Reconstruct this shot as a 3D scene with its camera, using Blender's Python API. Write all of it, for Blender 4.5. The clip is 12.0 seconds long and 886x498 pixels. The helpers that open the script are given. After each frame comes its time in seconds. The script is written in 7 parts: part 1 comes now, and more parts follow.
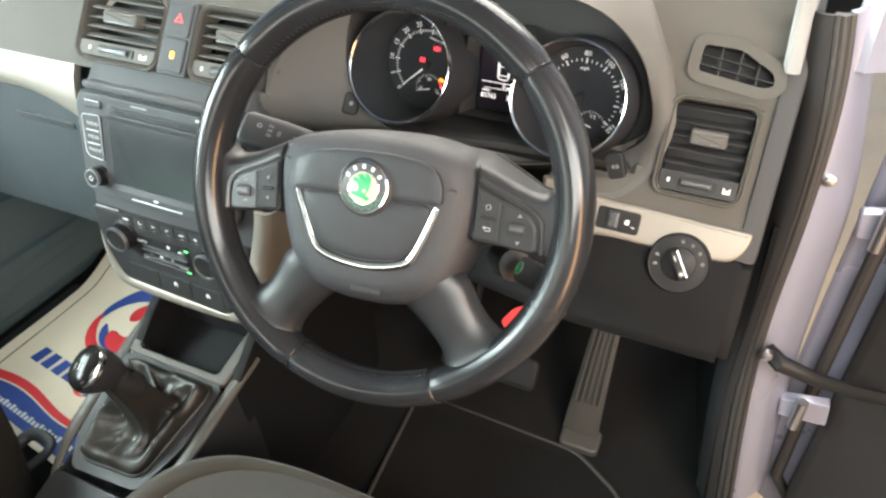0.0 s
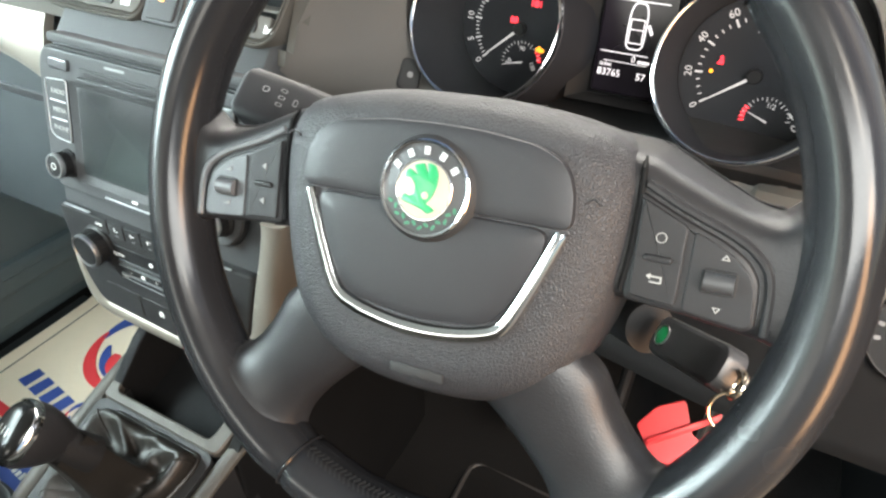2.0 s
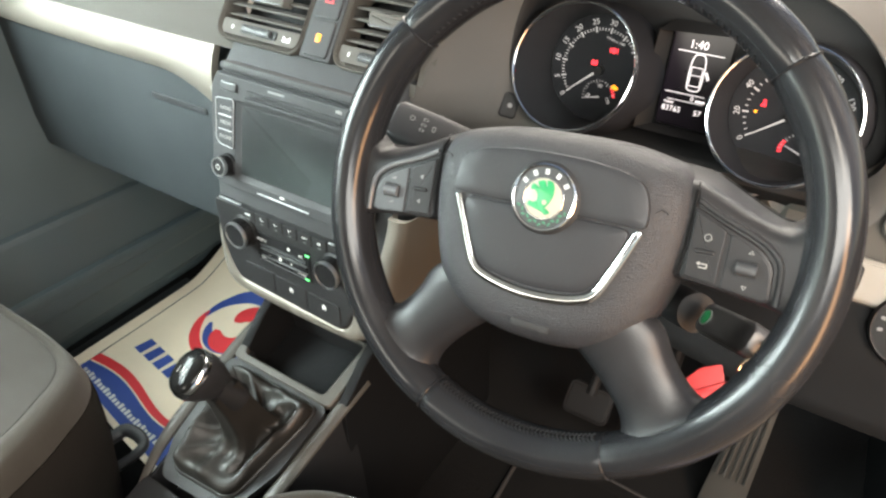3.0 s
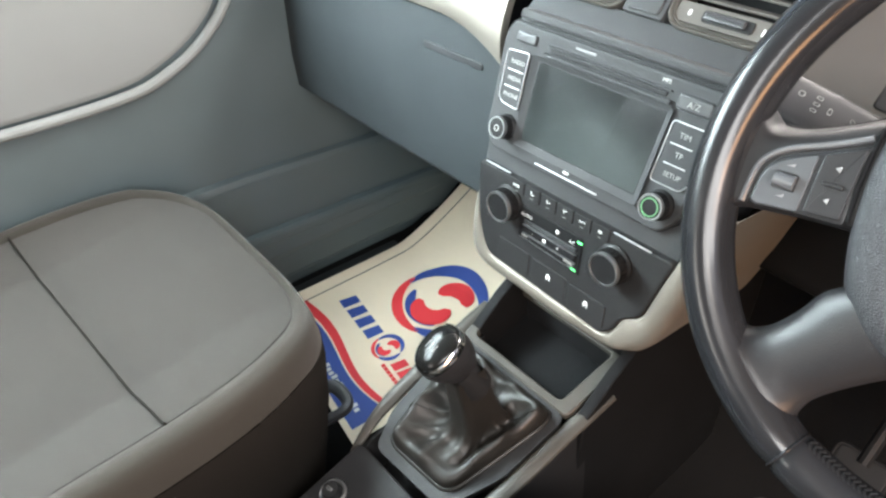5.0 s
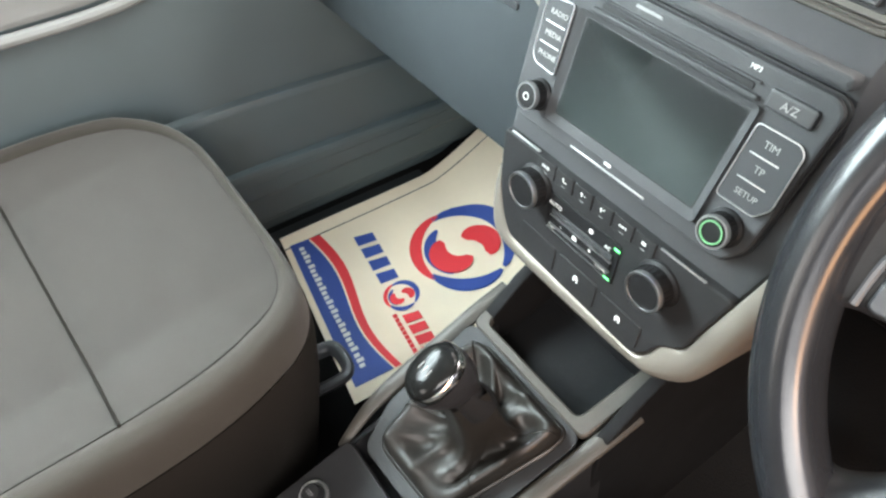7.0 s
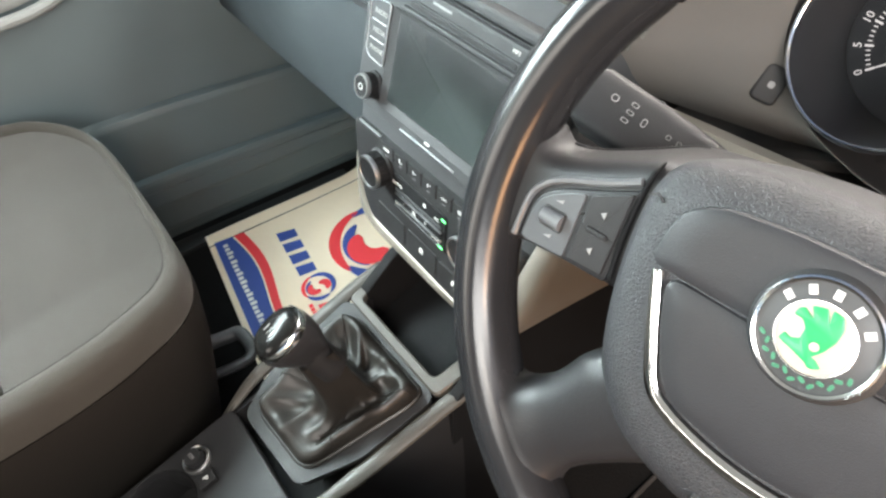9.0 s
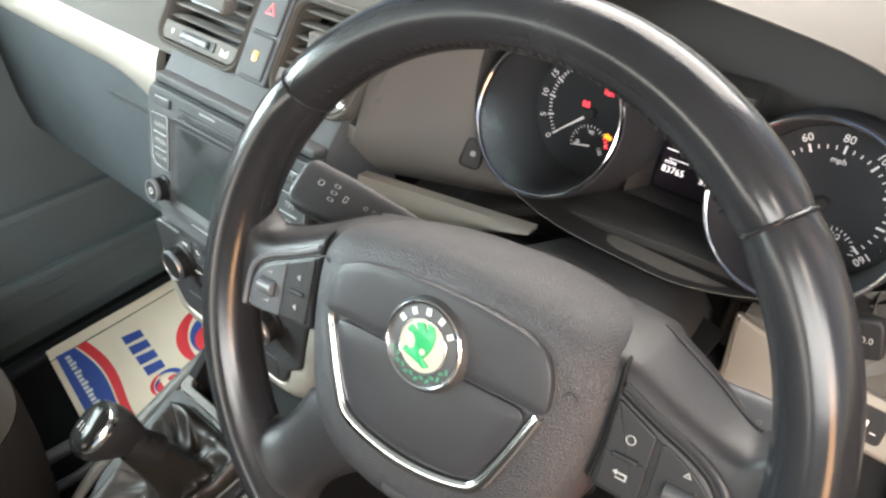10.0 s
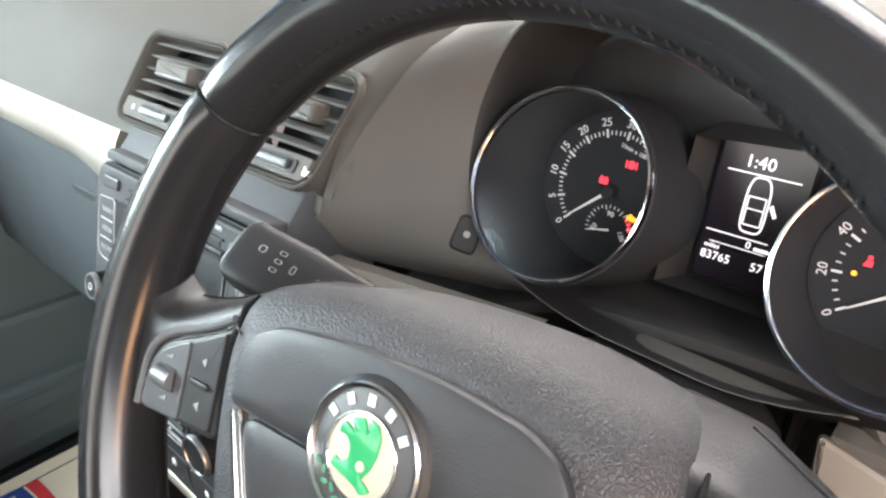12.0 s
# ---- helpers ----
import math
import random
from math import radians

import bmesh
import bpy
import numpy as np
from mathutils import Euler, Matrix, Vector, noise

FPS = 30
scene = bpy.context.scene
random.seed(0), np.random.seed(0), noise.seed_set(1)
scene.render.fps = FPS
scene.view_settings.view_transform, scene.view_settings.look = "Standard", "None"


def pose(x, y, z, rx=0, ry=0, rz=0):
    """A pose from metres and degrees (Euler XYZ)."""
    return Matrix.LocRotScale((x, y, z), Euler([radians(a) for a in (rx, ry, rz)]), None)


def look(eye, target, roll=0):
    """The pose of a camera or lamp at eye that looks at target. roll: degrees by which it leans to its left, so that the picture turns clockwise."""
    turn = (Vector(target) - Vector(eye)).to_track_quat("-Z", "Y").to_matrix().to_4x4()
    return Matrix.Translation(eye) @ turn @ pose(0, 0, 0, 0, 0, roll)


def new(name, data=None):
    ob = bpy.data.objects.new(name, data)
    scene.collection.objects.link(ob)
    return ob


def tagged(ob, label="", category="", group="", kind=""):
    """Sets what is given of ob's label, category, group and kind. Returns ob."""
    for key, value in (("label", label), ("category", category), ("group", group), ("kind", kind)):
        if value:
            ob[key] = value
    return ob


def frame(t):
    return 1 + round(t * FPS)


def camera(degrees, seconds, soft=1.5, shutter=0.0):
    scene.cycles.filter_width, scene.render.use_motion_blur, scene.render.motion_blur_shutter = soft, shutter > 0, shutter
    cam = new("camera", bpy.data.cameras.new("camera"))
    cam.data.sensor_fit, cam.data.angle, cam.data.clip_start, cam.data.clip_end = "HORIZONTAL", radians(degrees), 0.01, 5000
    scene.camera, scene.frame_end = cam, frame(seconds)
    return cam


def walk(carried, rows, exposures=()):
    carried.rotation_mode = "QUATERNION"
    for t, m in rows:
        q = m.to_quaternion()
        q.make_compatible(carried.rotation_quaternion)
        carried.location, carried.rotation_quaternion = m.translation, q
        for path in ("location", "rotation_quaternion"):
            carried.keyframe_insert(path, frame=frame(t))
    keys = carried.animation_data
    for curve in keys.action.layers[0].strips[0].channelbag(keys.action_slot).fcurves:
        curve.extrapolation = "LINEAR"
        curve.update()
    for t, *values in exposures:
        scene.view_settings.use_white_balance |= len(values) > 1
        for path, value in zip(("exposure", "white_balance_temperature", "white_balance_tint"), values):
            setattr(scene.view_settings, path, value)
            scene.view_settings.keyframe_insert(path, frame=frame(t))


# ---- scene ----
cam = camera(65.0, 12.0, soft=2.4)
PATH = [
    (0, (0.214, 0.09, 1.51), (-0.455, 1.511, 0.272), -1.3),
    (0.5, (0.175, 0.116, 1.497), (-0.522, 1.534, 0.27), -1.4),
    (1, (0.119, 0.224, 1.373), (-0.621, 1.633, 0.161), -1.4),
    (1.5, (0.087, 0.29, 1.302), (-0.701, 1.681, 0.1), -1.3),
    (2, (0.086, 0.281, 1.353), (-0.725, 1.669, 0.163), -1.2),
    (2.5, (0.13, 0.224, 1.414), (-0.703, 1.609, 0.236), -1.2),
    (3, (0.112, 0.143, 1.435), (-0.81, 1.474, 0.262), -1.2),
    (3.2, (0.126, 0.118, 1.446), (-0.841, 1.413, 0.269), -1.5),
    (4.8, (-0.008, 0.093, 1.383), (-1.2, 1.176, 0.197), -0.8),
    (5, (-0.047, 0.122, 1.369), (-1.289, 1.139, 0.176), -0.9),
    (5.5, (-0.098, 0.192, 1.318), (-1.342, 1.075, 0.024), -0.4),
    (6, (-0.15, 0.228, 1.303), (-1.319, 1.027, -0.109), -0.5),
    (6.5, (-0.154, 0.252, 1.325), (-1.306, 1.042, -0.106), -0.5),
    (6.7, (-0.159, 0.251, 1.341), (-1.311, 1.044, -0.089), -0.4),
    (8.5, (-0.092, 0.269, 1.386), (-1.223, 1.09, -0.045), -0.2),
    (9, (-0.019, 0.315, 1.386), (-1.156, 1.163, -0.024), -0.5),
    (9.5, (0.051, 0.343, 1.41), (-0.978, 1.353, 0.024), -0.5),
    (10, (0.106, 0.343, 1.442), (-0.916, 1.513, 0.183), -0.6),
    (10.5, (0.112, 0.362, 1.397), (-0.967, 1.625, 0.284), -0.5),
    (11, (0.094, 0.399, 1.355), (-1.007, 1.686, 0.292), -0.7),
    (11.5, (0.084, 0.407, 1.343), (-1.086, 1.707, 0.374), -0.6),
    (12, (0.068, 0.415, 1.339), (-1.127, 1.733, 0.426), -0.5),
]
walk(cam, [(t, look(eye, target, roll)) for t, eye, target, roll in PATH], exposures=[(0.0, 1.18, 6900, 7), (0.5, 1.18, 6800, 6), (1.0, 1.22, 6400, 4), (1.5, 1.22, 6350, 5), (2.2, 1.12, 6950, 8), (3.0, 1.08, 7100, 9), (5.0, 1.34, 6750, 12), (6.5, 1.38, 6750, 12), (8.5, 1.38, 6900, 12), (9.0, 1.40, 6900, 11), (9.5, 1.38, 6900, 11), (10.0, 1.16, 6900, 11), (11.0, 1.05, 6700, 12), (12.0, 1.08, 6700, 13)])

# ---- world and lights ----
world = bpy.data.worlds.new("hall_daylight")
scene.world = world
world.use_nodes = True
wn, wl = world.node_tree.nodes, world.node_tree.links
sky = wn.new("ShaderNodeTexSky")
sky.sky_type = "NISHITA"
sky.sun_disc = False
sky.sun_elevation, sky.sun_rotation = radians(38), radians(60)
wl.new(sky.outputs["Color"], wn["Background"].inputs["Color"])
wn["Background"].inputs["Strength"].default_value = 0.10


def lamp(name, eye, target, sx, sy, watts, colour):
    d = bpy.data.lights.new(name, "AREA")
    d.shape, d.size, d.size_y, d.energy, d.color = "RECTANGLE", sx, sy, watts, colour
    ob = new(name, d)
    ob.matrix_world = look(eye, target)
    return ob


lamp("windscreen_daylight", (-0.45, 1.42, 1.95), (-0.45, 0.4, 0.92), 1.5, 0.8, 26.0, (1.0, 0.96, 0.91))
lamp("door_opening_low_light", (0.78, 0.20, 1.20), (-0.30, 0.60, 1.05), 0.20, 0.7, 5.0, (1.0, 0.55, 0.28))
lamp("door_opening_high_light", (0.52, 0.02, 1.58), (-0.30, 0.75, 1.15), 0.95, 0.28, 10.5, (0.95, 0.97, 0.98))
lamp("passenger_window_daylight", (-1.235, 0.0, 1.44), (-0.3, 0.2, 0.5), 0.85, 0.32, 23.0, (0.76, 0.94, 1.0))
# fill added behind the view to brighten rear-facing surfaces; its source is unseen
lamp("rear_fill_light", (-0.45, -1.45, 1.45), (-0.45, 0.7, 1.0), 1.1, 0.4, 7.5, (1.0, 0.96, 0.90))
lamp("rear_side_window_daylight", (-1.215, -1.08, 1.36), (0.2, -0.9, 1.1), 0.80, 0.42, 6.0, (0.80, 1.0, 0.94))
d = bpy.data.lights.new("sun", "SUN")
d.energy, d.angle, d.color = 0.5, radians(12), (1.0, 0.93, 0.84)
new("sun", d).matrix_world = look((2.0, -1.2, 3.2), (0, 0.5, 0.9))

# ---- materials ----
MATS = {}


def material(name, colour, rough=0.5, metal=0.0, grain=0.0, grain_scale=900.0, vary=0.10, vary_scale=7.0, coat=0.0, emit=0.0, sheen=0.0, wear=0.0, wave=0.0, dist=0.0006, spec=0.5, cell=0.0):
    m = bpy.data.materials.new(name)
    m.use_nodes = True
    n, l = m.node_tree.nodes, m.node_tree.links
    p = n["Principled BSDF"]
    p.inputs["Metallic"].default_value = metal
    p.inputs["Coat Weight"].default_value = coat
    p.inputs["Coat Roughness"].default_value = 0.06
    p.inputs["Specular IOR Level"].default_value = spec
    p.inputs["Sheen Weight"].default_value = sheen
    co = n.new("ShaderNodeTexCoord")
    big = n.new("ShaderNodeTexNoise")
    big.inputs["Scale"].default_value, big.inputs["Detail"].default_value = vary_scale, 4.0
    l.new(co.outputs["Object"], big.inputs["Vector"])
    fine = n.new("ShaderNodeTexNoise")
    fine.inputs["Scale"].default_value, fine.inputs["Detail"].default_value = grain_scale, 3.0
    l.new(co.outputs["Object"], fine.inputs["Vector"])
    mixv = n.new("ShaderNodeMath")
    mixv.operation = "MULTIPLY_ADD"
    l.new(fine.outputs["Fac"], mixv.inputs[0])
    mixv.inputs[1].default_value = 0.35
    l.new(big.outputs["Fac"], mixv.inputs[2])
    ramp = n.new("ShaderNodeMapRange")
    ramp.inputs["From Min"].default_value, ramp.inputs["From Max"].default_value = 0.35, 1.0
    ramp.inputs["To Min"].default_value, ramp.inputs["To Max"].default_value = 1.0 - vary, 1.0 + vary
    l.new(mixv.outputs[0], ramp.inputs["Value"])
    tint = n.new("ShaderNodeVectorMath")
    tint.operation = "SCALE"
    tint.inputs[0].default_value = colour
    l.new(ramp.outputs["Result"], tint.inputs["Scale"])
    l.new(tint.outputs["Vector"], p.inputs["Base Color"])
    rr = n.new("ShaderNodeMapRange")
    rr.inputs["From Min"].default_value, rr.inputs["From Max"].default_value = 0.3, 0.75
    rr.inputs["To Min"].default_value, rr.inputs["To Max"].default_value = max(0.02, rough * (0.85 - wear)), min(1.0, rough * (1.12 + wear))
    l.new(big.outputs["Fac"], rr.inputs["Value"])
    l.new(rr.outputs["Result"], p.inputs["Roughness"])
    if grain > 0:
        b = n.new("ShaderNodeBump")
        b.inputs["Strength"].default_value, b.inputs["Distance"].default_value = grain, dist
        if cell > 0:
            vo = n.new("ShaderNodeTexVoronoi")
            vo.feature = "DISTANCE_TO_EDGE"
            vo.inputs["Scale"].default_value = cell
            warp = n.new("ShaderNodeVectorMath")
            warp.operation = "MULTIPLY_ADD"
            l.new(fine.outputs["Color"], warp.inputs[0])
            warp.inputs[1].default_value = (0.0012, 0.0012, 0.0012)
            l.new(co.outputs["Object"], warp.inputs[2])
            l.new(warp.outputs["Vector"], vo.inputs["Vector"])
            lim = n.new("ShaderNodeMapRange")
            lim.inputs["From Max"].default_value = 0.28
            l.new(vo.outputs["Distance"], lim.inputs["Value"])
            l.new(lim.outputs["Result"], b.inputs["Height"])
        elif wave > 0:
            wv = n.new("ShaderNodeTexWave")
            wv.inputs["Scale"].default_value, wv.inputs["Distortion"].default_value = wave, 0.6
            l.new(co.outputs["Object"], wv.inputs["Vector"])
            ad = n.new("ShaderNodeMath")
            ad.operation = "ADD"
            l.new(wv.outputs["Fac"], ad.inputs[0])
            l.new(fine.outputs["Fac"], ad.inputs[1])
            l.new(ad.outputs[0], b.inputs["Height"])
        else:
            l.new(fine.outputs["Fac"], b.inputs["Height"])
        l.new(b.outputs["Normal"], p.inputs["Normal"])
    if emit > 0:
        p.inputs["Emission Color"].default_value = (*colour, 1)
        p.inputs["Emission Strength"].default_value = emit
    MATS[name] = m
    return m


SOFT = material("soft_touch_grey_plastic", (0.068, 0.064, 0.057), 0.75, grain=0.5, grain_scale=1400, vary=0.08, spec=0.12)
# same plastic as SOFT; the tone differs to account for the hood's lighting
HOOD = material("lighting_toned_hood_plastic", (0.088, 0.083, 0.077), 0.65, grain=0.5, grain_scale=1400, vary=0.08, spec=0.14)
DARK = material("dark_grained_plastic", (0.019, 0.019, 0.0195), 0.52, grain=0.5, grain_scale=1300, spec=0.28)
DARK.node_tree.nodes["Principled BSDF"].inputs["Specular IOR Level"].default_value = 0.25
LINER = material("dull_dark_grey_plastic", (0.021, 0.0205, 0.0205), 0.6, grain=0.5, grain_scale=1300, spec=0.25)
# darker copy of DARK, its extra black standing for shade below and in gaps
LOWER = material("shade_black_lower_plastic", (0.0078, 0.0080, 0.0084), 0.55, grain=0.5, grain_scale=1300, spec=0.06)
SMOOTH = material("smooth_dark_plastic", (0.032, 0.033, 0.035), 0.38, grain=0.15, grain_scale=2000)
BLACK = material("matt_black_plastic", (0.0105, 0.0105, 0.011), 0.5, grain=0.2, grain_scale=1500, spec=0.22)
KNOBFACE = material("gloss_black_knob_face", (0.006, 0.006, 0.0058), 0.16, vary=0.05, spec=0.16)
PANEL = material("fascia_grey_plastic", (0.043, 0.0445, 0.046), 0.62, grain=0.2, grain_scale=1800, spec=0.14)
LEATHER = material("worn_black_leather", (0.012, 0.0123, 0.0136), 0.23, grain=0.06, grain_scale=900, wear=0.25, vary=0.2, vary_scale=14, spec=0.30)
HUBSKIN = material("coarse_grained_airbag_skin", (0.0215, 0.0214, 0.0235), 0.45, grain=0.55, grain_scale=800, dist=0.0005, spec=0.36, cell=560)
SPOKE = material("smooth_spoke_plastic", (0.0130, 0.0129, 0.0140), 0.40, grain=0.3, grain_scale=900, spec=0.32)
# teal tint in this colour stands for haze over black plastic
FOOTWELL = material("haze_tinted_footwell_plastic", (0.016, 0.0215, 0.024), 0.8, grain=0.4, grain_scale=1100)
PADSKIN = material("satin_airbag_pad", (0.0150, 0.0152, 0.0172), 0.41, grain=0.25, grain_scale=1500, spec=0.34)
BOOT = material("soft_black_leatherette", (0.0115, 0.0102, 0.0088), 0.48, spec=0.30, grain=0.25, grain_scale=900, wear=0.2)
SILVER = material("satin_silver_trim", (0.210, 0.190, 0.162), 0.50, metal=0.45, grain=0.15, grain_scale=2500, vary=0.05)
CHROME = material("polished_chrome", (0.62, 0.62, 0.62), 0.13, metal=1.0, vary=0.03)
STEEL = material("zinc_plated_steel", (0.55, 0.55, 0.55), 0.35, metal=1.0, grain=0.2, grain_scale=600)
SCREEN = material("touchscreen_glass", (0.022, 0.031, 0.030), 0.36, vary=0.05, spec=0.9)
DIAL = material("black_dial_face", (0.018, 0.019, 0.0225), 0.7, vary=0.1)
DIAL.node_tree.nodes["Principled BSDF"].inputs["Specular IOR Level"].default_value = 0.15
FABRIC = material("grey_woven_seat_fabric", (0.0245, 0.0232, 0.0205), 0.95, grain=0.8, grain_scale=800, sheen=0.1, vary=0.12, wave=420, dist=0.0004, spec=0.1)
BOLSTER = material("warm_grey_bolster_fabric", (0.0195, 0.0172, 0.0140), 0.92, grain=0.7, grain_scale=1100, sheen=0.1, vary=0.12, spec=0.1)
SIDEFAB = material("charcoal_side_fabric", (0.0085, 0.0073, 0.0060), 0.95, grain=0.6, grain_scale=900, spec=0.1)
CARPET = material("black_loop_carpet", (0.0095, 0.0094, 0.0094), 1.0, grain=1.0, grain_scale=420, vary=0.3, dist=0.002, spec=0.08)
PAPER = material("cream_paper", (0.86, 0.73, 0.56), 0.75, grain=0.35, grain_scale=60, vary=0.05, dist=0.002)
INKBLUE = material("navy_printing_ink", (0.035, 0.075, 0.300), 0.6, vary=0.08)
INKRED = material("red_printing_ink", (0.75, 0.045, 0.055), 0.6, vary=0.08)
INKWHITE = material("white_printing_ink", (0.75, 0.73, 0.70), 0.6, vary=0.05)
PAINT = material("silver_blue_car_paint", (0.27, 0.275, 0.345), 0.30, metal=0.35, coat=0.7, vary=0.05)
RUBBER = material("door_seal_rubber", (0.032, 0.030, 0.029), 0.6, grain=0.3, grain_scale=700)
# raised, teal base colour imitates veiling glare on a dark grey card
DOORCARD = material("haze_tinted_door_card", (0.070, 0.097, 0.105), 0.55, grain=0.4, grain_scale=1100)
DOORSOFT = material("light_grey_door_insert", (0.150, 0.165, 0.165), 0.8, grain=0.4, grain_scale=1000)
MARK = material("white_printed_symbol", (0.62, 0.62, 0.60), 0.5, vary=0.03)
PODMARK = material("pale_grey_symbol", (0.27, 0.27, 0.26), 0.5, vary=0.03)
DIM = material("faint_grey_symbol", (0.16, 0.16, 0.16), 0.5, vary=0.03)
GREEN = material("green_enamel", (0.010, 0.200, 0.070), 0.30, coat=0.2, vary=0.08)
LEAF = material("dull_green_enamel", (0.020, 0.120, 0.065), 0.4, vary=0.08)
CREAM = material("pale_enamel", (0.28, 0.25, 0.205), 0.35, coat=0.1, vary=0.05)
REDTAG = material("red_plastic_tag", (0.42, 0.014, 0.018), 0.5, vary=0.15, vary_scale=60)
BRASS = material("warm_nickel_key_ring", (0.72, 0.62, 0.48), 0.2, metal=1.0)
# pale tone carries the light that falls on the centre vents
SLAT = material("lit_grey_slat_plastic", (0.085, 0.080, 0.073), 0.75, grain=0.2, spec=0.10)
POD = material("dark_switch_pod_plastic", (0.013, 0.013, 0.014), 0.42, grain=0.2, grain_scale=1500, spec=0.24)
STALK = material("satin_black_stalk_plastic", (0.0125, 0.0125, 0.0135), 0.42, grain=0.2, spec=0.25)
SATIN = material("satin_grey_pod_edge", (0.070, 0.073, 0.078), 0.30, grain=0.1, spec=0.5)
PODGREY = material("grey_roller_panel", (0.040, 0.043, 0.047), 0.36, grain=0.15, spec=0.4)
RAIL = material("warm_grey_rail_plastic", (0.046, 0.042, 0.036), 0.45, grain=0.3, grain_scale=1300, spec=0.3)
TREAD = material("ribbed_pedal_rubber", (0.050, 0.047, 0.042), 0.5, grain=0.3)
PALE = material("pale_grey_headliner", (0.21, 0.215, 0.215), 0.9, grain=0.3, grain_scale=700)
GROUND = material("tan_showroom_floor", (0.50, 0.36, 0.22), 0.45, grain=0.2, grain_scale=80, vary=0.2, vary_scale=3)
LIT = material("lit_display_white", (0.85, 0.80, 0.84), 0.5, emit=0.75, vary=0.02)
LITDIAL = material("backlit_dial_white", (0.36, 0.35, 0.355), 0.5, emit=0.56, vary=0.02)
LITRED = material("lit_red_warning", (0.95, 0.03, 0.05), 0.5, emit=1.1, vary=0.02)
LITAMB = material("lit_amber_warning", (0.95, 0.35, 0.02), 0.5, emit=0.9, vary=0.02)
LITGRN = material("lit_green_indicator", (0.10, 0.75, 0.20), 0.5, emit=0.8, vary=0.02)
KNOBGLOW = material("faint_green_glow", (0.10, 0.26, 0.12), 0.5, emit=0.03, vary=0.02)
DISPLAY = material("dark_display", (0.012, 0.008, 0.014), 0.3, vary=0.05)

CLEAR = bpy.data.materials.new("clear_dial_cover")
CLEAR.use_nodes = True
cn, cl = CLEAR.node_tree.nodes, CLEAR.node_tree.links
c_fr, c_tr, c_gl, c_mx = cn.new("ShaderNodeFresnel"), cn.new("ShaderNodeBsdfTransparent"), cn.new("ShaderNodeBsdfGlossy"), cn.new("ShaderNodeMixShader")
c_fr.inputs["IOR"].default_value, c_gl.inputs["Roughness"].default_value = 1.3, 0.15
cl.new(c_fr.outputs[0], c_mx.inputs[0])
cl.new(c_tr.outputs[0], c_mx.inputs[1])
cl.new(c_gl.outputs[0], c_mx.inputs[2])
cl.new(c_mx.outputs[0], cn["Material Output"].inputs["Surface"])

# ---- mesh helpers ----
EYE4 = Matrix.Identity(4)


def thing(name, at, label, category, group="", kind=""):
    ob = new(name)
    ob.empty_display_size = 0.05
    ob.location = at
    tagged(ob, label, category, group, kind)
    ob["base"] = tuple(at)
    return ob


def mesh_of(name, bm, mat, sharp=35.0, smooth=True):
    bmesh.ops.recalc_face_normals(bm, faces=bm.faces[:])
    me = bpy.data.meshes.new(name)
    bm.to_mesh(me)
    bm.free()
    for f in me.polygons:
        f.use_smooth = smooth
    if smooth:
        me.set_sharp_from_angle(angle=radians(sharp))
    me.materials.append(mat)
    return me


def part(name, bm, mat, parent, label="", sharp=35.0, smooth=True):
    """One mesh, given in world metres, as a part of a thing or of a part."""
    me = mesh_of(name, bm, mat, sharp, smooth)
    ob = new(name, me)
    top = parent
    while top.parent:
        top = top.parent
    base = Vector(top["base"]) if top.type == "EMPTY" else Vector((0, 0, 0))
    ob.parent = parent
    ob.matrix_parent_inverse = Matrix.Translation(-base) if parent.type == "EMPTY" else EYE4
    if label:
        tagged(ob, label)
    return ob


def solo(name, bm, mat, label, category, group="", kind="", sharp=35.0, smooth=True):
    return tagged(new(name, mesh_of(name, bm, mat, sharp, smooth)), label, category, group, kind)


def face(x, y, z, tilt=0.0, turn=0.0):
    """A plane that faces the driver: local x to the right, y up along it, z out of it; its top leans ahead by tilt."""
    return Matrix.Translation((x, y, z)) @ Matrix.Rotation(radians(turn), 4, "Z") @ Matrix.Rotation(radians(90 - tilt), 4, "X")


def rrect(w, h, r, n=5, cx=0.0, cy=0.0):
    pts = []
    r = min(r, w / 2 - 1e-5, h / 2 - 1e-5)
    for k, (sx, sy) in enumerate(((1, 1), (-1, 1), (-1, -1), (1, -1))):
        for i in range(n + 1):
            a = radians(90 * k + 90 * i / n)
            pts.append((cx + sx * (w / 2 - r) + r * math.cos(a), cy + sy * (h / 2 - r) + r * math.sin(a)))
    return pts


def circle(r, n=40, cx=0.0, cy=0.0):
    return [(cx + r * math.cos(2 * math.pi * i / n), cy + r * math.sin(2 * math.pi * i / n)) for i in range(n)]


def rounded(pts, r=0.004, n=4):
    """A polygon with each corner rounded off."""
    out, m = [], len(pts)
    for i in range(m):
        p, a, b = (Vector(pts[j % m]) for j in (i, i - 1, i + 1))
        da, db = (a - p), (b - p)
        ra = min(r, da.length * 0.45, db.length * 0.45)
        s, e = p + da.normalized() * ra, p + db.normalized() * ra
        for k in range(n + 1):
            t = k / n
            q = s * (1 - t) ** 2 + p * 2 * t * (1 - t) + e * t * t
            out.append((q.x, q.y))
    return out


